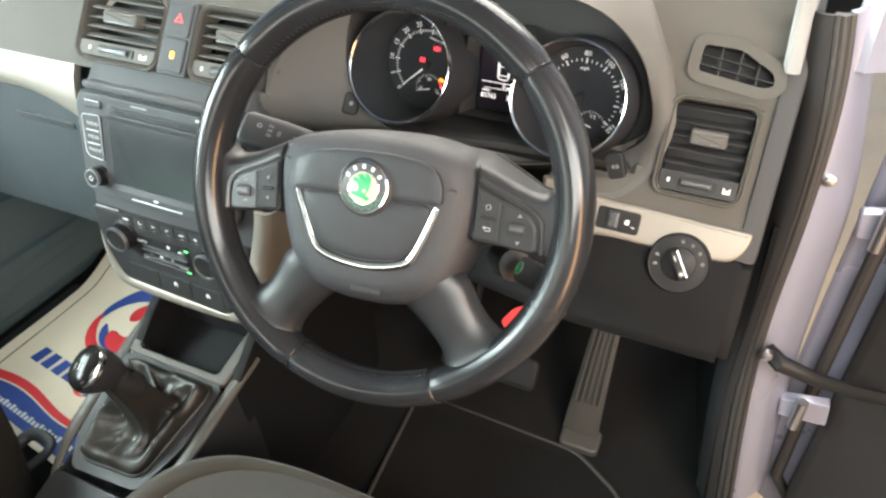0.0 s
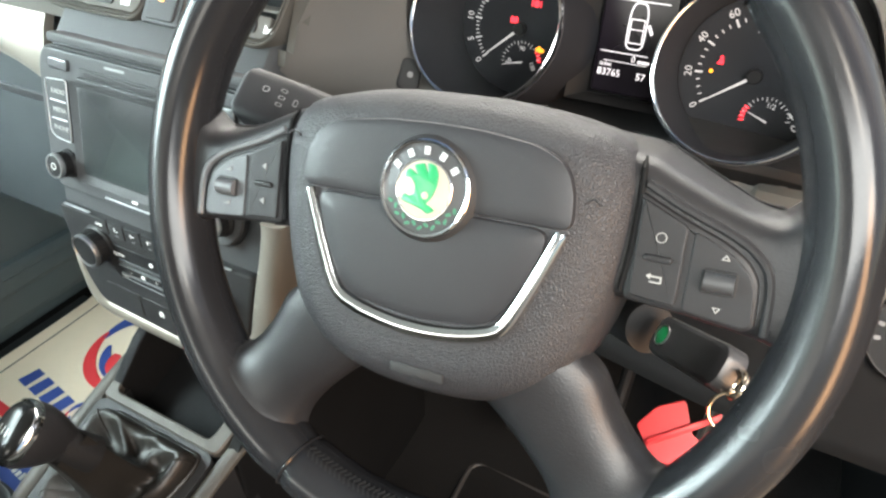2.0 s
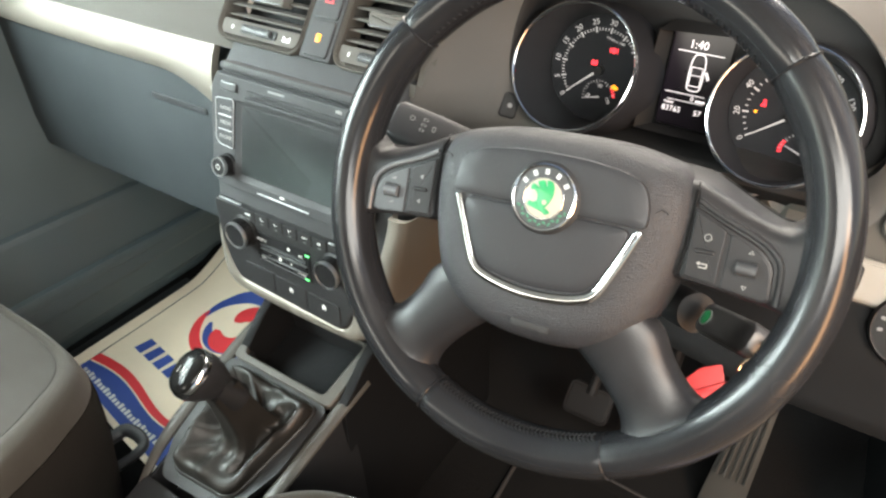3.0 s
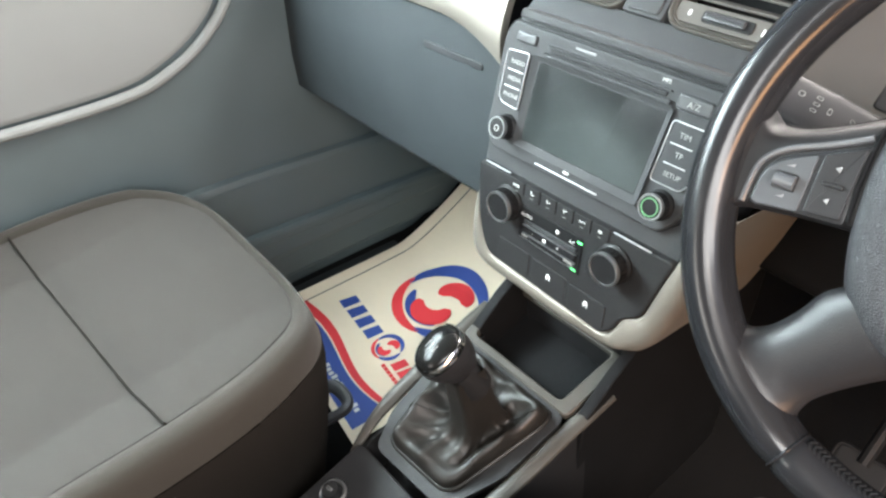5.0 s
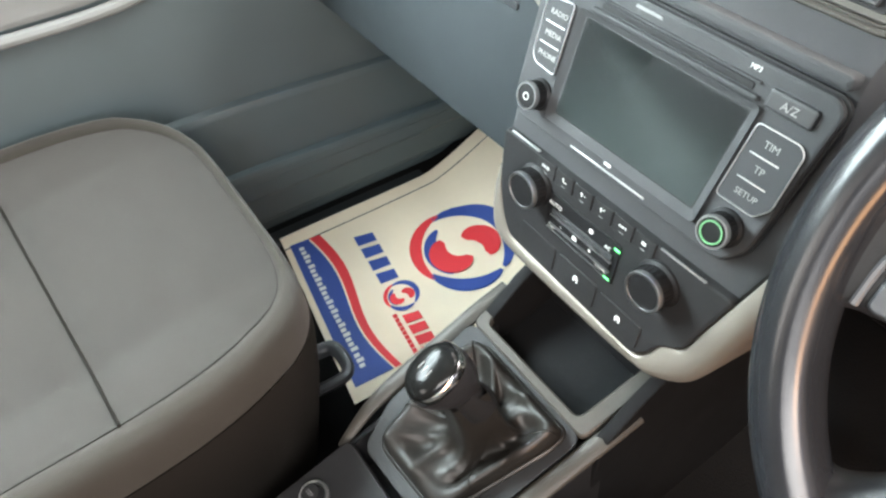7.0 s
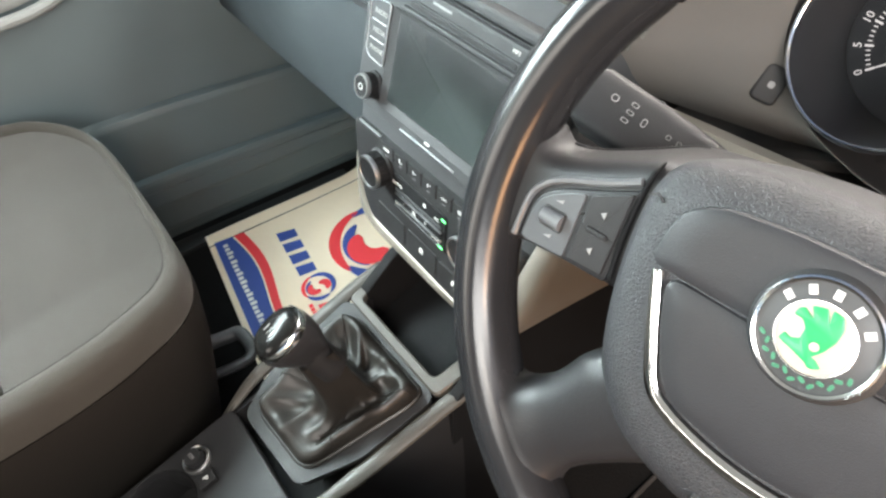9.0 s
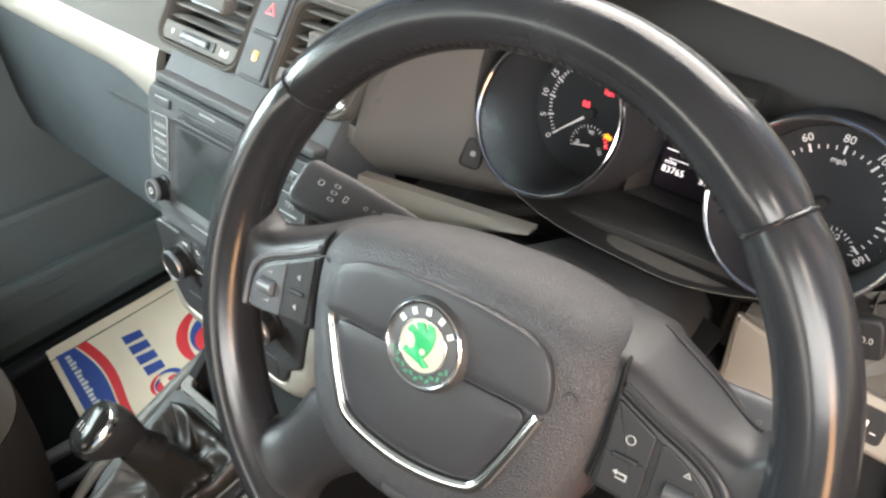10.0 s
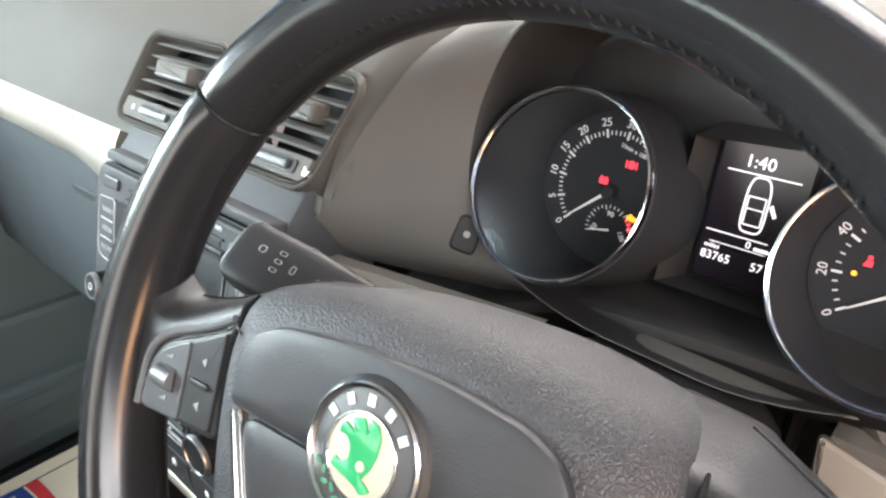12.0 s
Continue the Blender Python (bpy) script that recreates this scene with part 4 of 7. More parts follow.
part("slot_lip", slab(rrect(0.156, 0.0040, 0.0015, cx=0.008, cy=0.0545), 0.004, FR_, edge=0.0012, top=0.0098), PANEL, radio, "raised lip under the slot")
part("slot_lip", slab(rrect(0.150, 0.0020, 0.0008, cx=0.008, cy=0.0642), 0.003, FR_, edge=0.0008, top=0.0082), PANEL, radio)
part("key_word", text_bm("MP3", 0.0050, FR_ @ move(0.0745, 0.0712, 0.0062)), MARK, radio, "white format word", smooth=False)
part("slot_mark", slab(rrect(0.026, 0.0024, 0.0005, cx=-0.020, cy=0.0712), 0.0006, FR_, edge=0.0001, top=0.0064), DIM, radio, "faint printed bar", smooth=False)
part("key", slab(rrect(0.028, 0.011, 0.003, cx=-0.097, cy=0.0640), 0.006, FR_, edge=0.002, top=0.009), SMOOTH, radio, "dark eject key")
azk = part("key", slab(rrect(0.036, 0.014, 0.003, cx=0.109, cy=0.0590), 0.006, FR_, edge=0.002, top=0.009), SMOOTH, radio, "dark source key")
part("key_word", text_bm("A/Z", 0.0080, FR_ @ move(0.109, 0.0585, 0.0094)), PODMARK, azk, "white key word", smooth=False)
BLOCKS = (([(-0.1190, 0.0475), (-0.0880, 0.0500), (-0.0870, -0.0110), (-0.1120, -0.0090), (-0.1180, -0.0030)], -0.1010, ("RADIO", "MEDIA", "PHONE"), (0.0370, 0.0190, 0.0010)),
          ([(0.0940, 0.0420), (0.1270, 0.0420), (0.1320, 0.0370), (0.1310, -0.0060), (0.1220, -0.0170), (0.0900, -0.0170)], 0.1105, ("TIM", "TP", "SETUP"), (0.0310, 0.0130, -0.0065)))
for pl, cx, words, heights in BLOCKS:
    pl = rounded(pl, 0.004)
    keys = part("key_block", slab(pl, 0.004, FR_, edge=0.0012, top=0.0078), PANEL, radio, "block of three keys")
    edging = tube([FR_ @ Vector((x, y, 0.0078)) for x, y in pl], 0.0006, 6, closed=True)
    part("key_edging", edging, STEEL, keys, "thin bright edging")
    for k, (wd, y) in enumerate(zip(words, heights)):
        part("key_word", text_bm(wd, 0.0074 if len(wd) < 4 else 0.0066, FR_ @ move(cx, y, 0.0080)), PODMARK, keys, "white key word", smooth=False)
        if k < 2:
            part("key_bar", slab(rrect(0.023, 0.0011, 0.0003, cx=cx - 0.001, cy=(y + heights[k + 1]) / 2), 0.0008, FR_, edge=0.0002, top=0.0086), STEEL, keys, "bright divider bar")


def knob(m, r, h, parent, label, glow=None):
    k = part("knob", lathe([(r * 1.18, -0.002), (r * 1.15, 0.002), (r, 0.004), (r * 0.97, h - 0.002), (r * 0.92, h), (r * 0.75, h + 0.0005)], m, 36), BLACK, parent, label)
    part("knob_rim", lathe([(r * 0.98, h - 0.0035), (r * 1.0, h - 0.001), (r * 0.96, h + 0.0012), (r * 0.86, h + 0.0012), (r * 0.84, h)], m, 36, cap=False), STEEL, k, "bright knob rim")
    bm = bmesh.new()
    for i in range(24):
        add_box(bm, r * 0.97, r * 1.015, -r * 0.045, r * 0.045, 0.004, h - 0.004, m @ Matrix.Rotation(2 * math.pi * i / 24, 4, "Z"))
    part("knob_ribs", bm, BLACK, k, "fine grip ribs", smooth=False)
    part("knob_cap", lathe([(r * 0.83, h - 0.001), (r * 0.82, h + 0.0004), (r * 0.3, h + 0.0009), (0.0006, h + 0.0009)], m, 30), glow or BLACK, k, "black knob cap")
    return k


kk = knob(FR_ @ move(-0.097, -0.0335, 0.006), 0.0125, 0.016, radio, "round volume knob with bright rim")
part("symbol", border(circle(0.0035, 16), circle(0.0026, 16), 0.0004, FR_ @ move(-0.097, -0.0335, 0.0235), edge=0.0001), MARK, kk, smooth=False)
tk = knob(FR_ @ move(0.1078, -0.0365, 0.006), 0.0130, 0.016, radio, "round tuning knob with bright rim")
part("glow_ring", border(circle(0.0092, 28), circle(0.0078, 28), 0.0004, FR_ @ move(0.1078, -0.0365, 0.0235), edge=0.0001), KNOBGLOW, tk, "faint green lit ring", smooth=False)
for x0, x1, y, up in ((-0.046, 0.0395, -0.0565, 0.0068), (-0.1180, -0.0785, -0.0820, 0.0034), (0.0700, 0.1150, -0.0845, 0.0034)):
    part("bright_line", slab(rrect(x1 - x0, 0.0016, 0.0005, cx=(x0 + x1) / 2, cy=y), 0.002, FR_, edge=0.0003, top=up + 0.0004), STEEL, radio, "thin bright line")
part("card_slot", slab(rrect(0.0075, 0.0026, 0.001, cx=-0.004, cy=-0.0508), 0.001, FR_, edge=0.0002, top=0.0066), MARK, radio, "tiny card symbol", smooth=False)

heat = thing("heater_panel", (XC, 0.62, 0.87), "dark heater control panel with two bright-rimmed knobs", "heater controls")
fascia = rounded([(-0.1315, 0.0440), (-0.1300, 0.0), (-0.1265, -0.0290), (-0.1180, -0.0570), (-0.1060, -0.0770), (0.0755, -0.0865), (0.0895, -0.0730), (0.0970, -0.0530), (0.1185, -0.0365), (0.1360, 0.0260), (0.1415, 0.0440)], 0.009)
part("faceplate", slab(fascia, 0.02, FH, edge=0.003, top=0.0045), DARK, heat, "dark faceplate")
SYMBOLS = (((-4.6, 0, 1.2, 3.0), (-2.6, 0, 1.2, 3.0), (-0.6, 0, 1.2, 3.0), (2.6, 0, 3.4, 3.4), (2.6, 0.2, 1.8, 1.8)), ((-1.4, 1.5, 1.8, 1.8), (-1.0, -0.6, 1.2, 2.6), (1.6, -1.6, 3.4, 0.9)), ((-1.6, 1.2, 1.8, 1.8), (-1.2, -0.8, 1.2, 2.4), (2.0, 0.2, 2.8, 0.8)), ((-1.6, 1.2, 1.8, 1.8), (-1.2, -0.8, 1.2, 2.4), (1.8, 1.6, 2.6, 0.8)), ((-2.4, -0.3, 3.2, 2.4), (0.6, -0.3, 2.4, 1.8), (3.6, 0, 1.0, 3.0)), ((0, 0, 4.6, 3.6), (0, 0, 3.0, 2.2)))
for i in range(6):
    x = -0.0672 + 0.0242 * i
    key = part("key", slab(rrect(0.0228, 0.0165, 0.001, cx=x, cy=0.0355), 0.003, FH, edge=0.0008, top=0.0058), DARK, heat, "small dark key")
    bm = bmesh.new()
    for k, (sx, sy, w, h) in enumerate(SYMBOLS[i]):
        o, q = rrect(w * 0.001, h * 0.001, 0.0005, 3, x + sx * 0.001, 0.0368 + sy * 0.001), rrect(w * 0.00055, h * 0.00055, 0.0002, 3, x + sx * 0.001, 0.0368 + sy * 0.001)
        if min(w, h) > 2.0:
            vs = [[bm.verts.new(FH @ Vector((px, py, 0.0061))) for px, py in ring] for ring in (o, q)]
            for j in range(len(o)):
                bm.faces.new((vs[0][j - 1], vs[0][j], vs[1][j], vs[1][j - 1]))
        else:
            add_slab(bm, o, 0.0005, FH, edge=0.0001, top=0.0061)
    part("symbol", bm, MARK, key, "small white printed symbol", smooth=False)
    part("key_lamp", slab(rrect(0.0050, 0.0010, 0.0003, cx=x, cy=0.0300), 0.0004, FH, edge=0.0001, top=0.0060), DIM, key, "unlit key lamp", smooth=False)
part("key_plate", slab(rounded([(-0.0575, 0.0165), (0.0345, 0.0165), (0.0345, -0.0300), (-0.0575, -0.0240)], 0.002), 0.002, FH, edge=0.0008, top=0.0058), BLACK, heat, "plate of small keys")
part("key_bar", slab(rrect(0.0780, 0.0058, 0.001, cx=-0.0100, cy=-0.0005), 0.0015, FH, edge=0.0010, top=0.0082), PANEL, heat, "raised upper key")
part("bright_bar", slab(rrect(0.0800, 0.0017, 0.0005, cx=-0.0100, cy=-0.0055), 0.002, FH, edge=0.0005, top=0.0086), STEEL, heat, "bright bar")
part("key_bar", slab(rrect(0.0780, 0.0078, 0.001, cx=-0.0100, cy=-0.0112), 0.0015, FH, edge=0.0008, top=0.0076), BLACK, heat, "black lower key")
part("bright_bar", slab(rrect(0.0800, 0.0017, 0.0005, cx=-0.0100, cy=-0.0168), 0.002, FH, edge=0.0005, top=0.0084), STEEL, heat, "bright bar")
part("bright_bar", slab(rrect(0.0860, 0.0008, 0.0003, cx=-0.0100, cy=-0.0258), 0.001, FH @ Matrix.Rotation(radians(-2), 4, "Z"), edge=0.0002, top=0.0064), STEEL, heat, "thin bright line")
for wd, x, y, c in (("AUTO", -0.0455, 0.0078, 0.0062), ("AC", 0.0222, 0.0075, 0.0058), ("OFF", -0.0470, -0.0204, 0.0054), ("DUAL", 0.0195, -0.0208, 0.0054), ("-", -0.0340, -0.0112, 0.008), ("+", 0.0040, -0.0112, 0.008)):
    part("key_word", text_bm(wd, c, FH @ move(x, y, 0.0079 if abs(y) < 0.013 else 0.0062)), MARK, heat, "white key word", smooth=False)
part("symbol", slab(rounded([(-0.0190, -0.0138), (-0.0130, -0.0138), (-0.0138, -0.0090), (-0.0182, -0.0090)], 0.001), 0.0005, FH, edge=0.0001, top=0.0079), MARK, heat, "small fan symbol", smooth=False)
part("symbol", slab(circle(0.0026, 14, -0.0004, 0.0085), 0.0005, FH, edge=0.0001, top=0.0062), MARK, heat, "small windscreen symbol", smooth=False)
for x, y in ((0.0318, 0.0112), (0.0282, -0.0258)):
    part("key_lamp", slab(rrect(0.0068, 0.0024, 0.0005, cx=x, cy=y), 0.0005, FH, edge=0.0001, top=0.0068), LITGRN, heat, "small lit green key lamp", smooth=False)
knob(FH @ move(-0.077, 0.0098, 0.0045), 0.0190, 0.0185, heat, "temperature knob with bright rim")
knob(FH @ move(0.077, 0.0098, 0.0045), 0.0190, 0.0185, heat, "temperature knob with bright rim")
for x, y in ((-0.0620, -0.0550), (-0.0050, -0.0565), (0.0516, -0.0597)):
    b = part("switch", slab(rounded([(x - 0.026, y + 0.013), (x + 0.026, y + 0.012), (x + 0.026, y - 0.018), (x - 0.026, y - 0.017)], 0.003), 0.004, FH, edge=0.001, top=0.0056), DARK, heat, "dark push switch")
    if x > -0.05:
        bm = slab(rrect(0.0065, 0.0030, 0.0008, cx=x, cy=y), 0.0006, FH, edge=0.0001, top=0.0060)
        add_slab(bm, rrect(0.0045, 0.0013, 0.0004, cx=x, cy=y + 0.0029), 0.0006, FH, edge=0.0001, top=0.0060)
        add_slab(bm, rrect(0.0016, 0.0022, 0.0004, cx=x - 0.0022, cy=y - 0.0032), 0.0006, FH, edge=0.0001, top=0.0060)
        add_slab(bm, rrect(0.0016, 0.0022, 0.0004, cx=x + 0.0022, cy=y - 0.0032), 0.0006, FH, edge=0.0001, top=0.0060)
        part("symbol", bm, MARK, b, "pale car symbol", smooth=False)

# ---- centre console ----
con = thing("centre_console", (XC, 0.35, 0.40), "dark centre console with an open tray, cup holder and socket", "centre console")
SL = 16.7
FT = Matrix.Translation((XC, 0.333, 0.660)) @ Matrix.Rotation(radians(SL), 4, "X")


def deck(y):
    return 0.660 + 0.30 * (y - 0.333)


rows = []
for y in (0.0, 0.10, 0.20, 0.333, 0.42, 0.50, 0.585):
    z = deck(y) - 0.004
    w = 0.080 + 0.014 * (y / 0.6)
    rows.append([(XC - w - 0.025, y, 0.386), (XC - w - 0.012, y, z - 0.12), (XC - w, y, z - 0.012), (XC - w + 0.006, y, z - 0.002), (XC - w + 0.012, y, z), (XC - w + 0.02, y, z - 0.05), (XC + w - 0.02, y, z - 0.05), (XC + w - 0.012, y, z), (XC + w - 0.006, y, z - 0.002), (XC + w, y, z - 0.012), (XC + w + 0.012, y, z - 0.12), (XC + w + 0.025, y, 0.386)])
part("body", sheet(rows), BLACK, con, "dark tapering console body")
# rear deck with the cup holder's hole
box_o = rrect(0.166, 0.18, 0.010, 5, 0.0, -0.036)
part("rear_deck", border(box_o, circle(0.0440, 24, -0.034, -0.0675), 0.012, FT, top=0.003, edge=0.0015), BLACK, con, "dark rear deck")
part("cup_holder", lathe([(0.0445, 0.0035), (0.0420, -0.004), (0.040, -0.060), (0.0006, -0.060)], FT @ move(-0.034, -0.0675), 32, cap=False), BLACK, con, "deep round cup holder")
sk = part("power_socket", lathe([(0.0165, -0.004), (0.0165, 0.006), (0.0150, 0.008), (0.0128, 0.007), (0.0120, 0.004)], FT @ move(-0.055, -0.008), 32, cap=False), STEEL, con, "bright-rimmed power socket")
part("socket_plug", lathe([(0.0115, 0.0), (0.0110, 0.014), (0.0095, 0.0165), (0.0006, 0.0165)], FT @ move(-0.055, -0.008), 28), BLACK, sk, "black socket cap")
part("socket_words", text_bm("12V", 0.006, FT @ move(-0.055, -0.008, 0.0168, 10)), DIM, sk, smooth=False)
bt = part("push_button", slab(rrect(0.017, 0.022, 0.003, cx=-0.0245, cy=-0.008), 0.012, FT, edge=0.002, top=0.010), BLACK, con, "small black push button")
part("symbol", text_bm("P", 0.009, FT @ move(-0.0245, -0.008, 0.0104)), MARK, bt, "white letter", smooth=False)
# gear surround and the tray ahead of it
boot_o = rounded([(-0.074, 0.232), (0.067, 0.232), (0.069, 0.212), (0.048, 0.084), (-0.056, 0.078), (-0.078, 0.190)], 0.020, 6)
plate_o = rounded([(-0.098, 0.2380), (0.080, 0.2380), (0.077, 0.140), (0.053, 0.070), (-0.060, 0.064), (-0.084, 0.110)], 0.012, 6)
part("gear_surround", border(plate_o, boot_o, 0.014, FT, top=0.006, edge=0.002), DARK, con, "dark plate round the gear boot")
tray_o = [(-0.100, 0.2400), (0.081, 0.2400), (0.087, 0.345), (-0.112, 0.345)]
part("tray_frame", border(rounded(tray_o, 0.010, 5), rounded([(-0.086, 0.2525), (0.062, 0.2525), (0.067, 0.341), (-0.100, 0.341)], 0.008, 5), 0.010, FT, top=0.006, edge=0.002), RAIL, con, "warm grey frame of the open tray")
part("tray_floor", slab([(-0.09, 0.255), (0.09, 0.255), (0.09, 0.43), (-0.09, 0.43)], 0.006, FT, top=-0.045, edge=0.0), LOWER, con, "near-black tray floor")
part("tray_front", slab([(-0.09, 0.0), (0.09, 0.0), (0.09, 0.17), (-0.09, 0.17)], 0.006, FT @ Matrix.Translation((0, 0.34, -0.045)) @ Matrix.Rotation(radians(80), 4, "X"), edge=0.0), BLACK, con)
for s in (-1, 1):
    pts = [(0.57, 0.386), (0.57, deck(0.57)), (0.62, 0.775), (0.66, 0.80), (0.95, 0.80), (0.95, 0.386)]
    part("side_wall", slab(pts, 0.014, Matrix(((0, 0, 1, XC + s * 0.094 + 0.007), (1, 0, 0, 0), (0, 1, 0, 0), (0, 0, 0, 1))), edge=0.003), LOWER, con, "dark side wall of the console")
    far = 0.110 if s < 0 else 0.092
    path = [FT @ Vector((s * (far - 0.020), 0.040, -0.014)), FT @ Vector((s * (far - 0.008), 0.090, -0.006)), FT @ Vector((s * (far - 0.003), 0.15, -0.003)), FT @ Vector((s * far, 0.22, -0.002)), FT @ Vector((s * (far + 0.002), 0.26, -0.002)), FT @ Vector((s * (far + 0.003), 0.30, -0.004))]
    part("edge_rail", tube(smooth_loop(path, 4, closed=False), [0.005 + 0.0055 * min(1.0, i / 6) for i in range(21)], 12, flat=0.55, up=FT.to_3x3() @ Vector((0, 0, 1))), RAIL, con, "warm grey flat edge rail")

# ---- gear lever ----
gear = thing("gear_lever", (XC, 0.48, 0.70), "gear lever with glossy knob and creased black boot", "gear lever")
KB = Vector((-0.430, 0.460, 0.832))       # top of the boot, under the knob
per = []
flat_o = [(-0.073, 0.231), (0.066, 0.231), (0.068, 0.212), (0.047, 0.085), (-0.055, 0.079), (-0.077, 0.190)]
for i, q in enumerate(rounded(flat_o, 0.019, 5)):
    nxt = rounded(flat_o, 0.019, 5)[(i + 1) % 36]
    for k in range(max(1, int((Vector(nxt) - Vector(q)).length / 0.006))):
        m_ = max(1, int((Vector(nxt) - Vector(q)).length / 0.006))
        per.append((q[0] + (nxt[0] - q[0]) * k / m_, q[1] + (nxt[1] - q[1]) * k / m_))
N = len(per)
levels = ((1.0, 0.003), (1.005, 0.010), (0.985, 0.018), (0.945, 0.0245), (0.895, 0.0275), (0.845, 0.0270), (0.79, 0.0235), (0.72, 0.0190), (0.63, 0.0160), (0.54, 0.0150), (0.46, 0.0170), (0.39, 0.0230), (0.33, 0.0360), (0.29, 0.0600), (0.26, 0.0900), (0.24, 0.1200))
inv = FT.inverted()
top_l = inv @ KB
rows = []
for f, h in levels:
    ring = []
    s = max(0.0, 1 - f)
    blend = min(1.0, s / 0.76) ** 2.2
    for i, (x, y) in enumerate(per):
        mx, my = -0.003, 0.165
        px, py = mx + (x - mx) * f + (top_l.x - mx) * blend, my + (y - my) * f + (top_l.y - my) * blend
        swell = math.sin(math.pi * min(1.0, s / 0.66)) + 0.25 * ease(0.0, 0.06, s) * (1 - ease(0.5, 0.7, s))
        a = math.atan2(y - my, x - mx)
        fold = noise.noise(Vector((1.5 * math.cos(a) + 4.1, 1.5 * math.sin(a), 1.8 * f))) + 0.05 * noise.noise(Vector((4.0 * math.cos(a), 4.0 * math.sin(a) + 7.0, 3.0 * f)))
        ridge = abs(noise.noise(Vector((1.7 * math.cos(a) - 2.0, 1.7 * math.sin(a) + 1.5, 1.6 * f + 3.0))))
        lift = swell * (0.010 * fold - 0.022 * ridge ** 0.8 + 0.005)
        ring.append(FT @ Vector((px + 0.6 * lift * math.cos(a), py + 0.6 * lift * math.sin(a), h + lift + (top_l.z - 0.120) * blend ** 3)))
    rows.append(ring)
part("boot", sheet(rows, close=True), BOOT, gear, "creased black leatherette boot", sharp=75)
for a in (0.70, 2.45, 3.75, 5.60):
    i = min(range(N), key=lambda j: abs((math.atan2(per[j][1] - 0.165, per[j][0] + 0.003) - a + math.pi) % (2 * math.pi) - math.pi))
    part("boot_seam", tube([rows[k][i] + FT.to_3x3() @ Vector((0, 0, 0.0004)) for k in range(1, 12)], 0.0009, 6), BOOT, gear, "stitched seam of the boot")
part("boot_rim", tube([FT @ Vector((x, y, 0.007)) for x, y in boot_o], 0.0030, 8, closed=True), BOOT, gear, "dark boot rim")
KM = Matrix.Translation(KB + Vector((0, 0, -0.005))) @ Matrix.Rotation(radians(30), 4, "X") @ Matrix.Rotation(radians(-9), 4, "Y")
part("collar", lathe([(0.0185, -0.030), (0.0180, 0.0), (0.0170, 0.010)], KM, 28), BLACK, gear, "black collar under the knob")


def knob_ring(f, h, oy=0.0, n=48):
    """One level of the knob: a broad rounded oval, squarer to the front."""
    out = []
    for j in range(n):
        c, q = math.cos(2 * math.pi * j / n), math.sin(2 * math.pi * j / n)
        out.append(KM @ Vector((0.0243 * f * math.copysign(abs(c) ** 0.86, c), oy + 0.0300 * f * math.copysign(abs(q) ** 0.86, q), h)))
    return out


rows = [knob_ring(f, h, oy) for f, h, oy in ((0.52, 0.000, 0.003), (0.66, 0.010, 0.003), (0.84, 0.022, 0.002), (0.96, 0.034, 0.001), (1.0, 0.043, 0.0), (0.985, 0.049, 0.0))]
kn = part("gear_knob", sheet(rows, close=True), STALK, gear, "rounded black knob body", sharp=60)
rows = [knob_ring(f, h) for f, h in ((0.945, 0.0480), (0.94, 0.0515), (0.90, 0.0550), (0.80, 0.0585), (0.60, 0.0612), (0.35, 0.0626), (0.02, 0.0630))]
part("knob_face", sheet(rows, close=True), KNOBFACE, kn, "glossy black domed face", sharp=60)
rows = []
for j in range(41):
    a = radians(-78 + 200 * j / 40)
    c, q = math.cos(a), math.sin(a)
    d = Vector((math.copysign(abs(c) ** 0.86, c), math.copysign(abs(q) ** 0.86, q)))
    wide = 0.012 + 0.020 * math.sin(math.pi * j / 40) ** 0.7
    rows.append([KM @ Vector((0.0243 * d.x * f, 0.0300 * d.y * f, h)) for f, h in ((0.985, 0.0470), (0.992, 0.0505), (0.975, 0.0530), (0.955 - wide * 0.4, 0.0552), (0.945 - wide, 0.0562), (0.935 - wide, 0.0540))])
part("knob_arch", sheet(rows), CHROME, kn, "chrome arch round the knob's face", sharp=60)
for x, y in ((-0.006, -0.002), (0.0, -0.002), (0.006, -0.002)):
    part("shift_mark", tube([KM @ Vector((x, y - 0.004, 0.0628)), KM @ Vector((x, y + 0.004, 0.0628))], 0.0004, 5), PODMARK, kn, "pale shift mark")

# ---- steering wheel ----
WH = face(-0.0636, 0.5355, 1.1578, 26.4, 2.2) @ Matrix.Rotation(radians(4.3), 4, "Z")
WP = WH @ Matrix.Translation((0, 0, -0.004))     # plane of the spokes, a little lower than the hub
wheel = thing("steering_wheel", WH.translation, "worn black leather four-spoke steering wheel", "steering wheel")
RR, TR = 0.1805, 0.0168


def rim_arc(a0, a1, mat, name, label, n=40, tr=TR):
    path, rad = [], []
    for i in range(n + 1):
        a = radians(a0 + (a1 - a0) * i / n)
        path.append(WH @ Vector((RR * math.cos(a), RR * math.sin(a), -0.006)))
        end = min(i, n - i)
        rad.append(tr * (0.93 if end == 0 else 0.985 if end == 1 else 1.0))
    return part(name, tube(path, rad, 24, flat=1.28, up=WH.to_3x3() @ Vector((0, 0, 1))), mat, wheel, label)


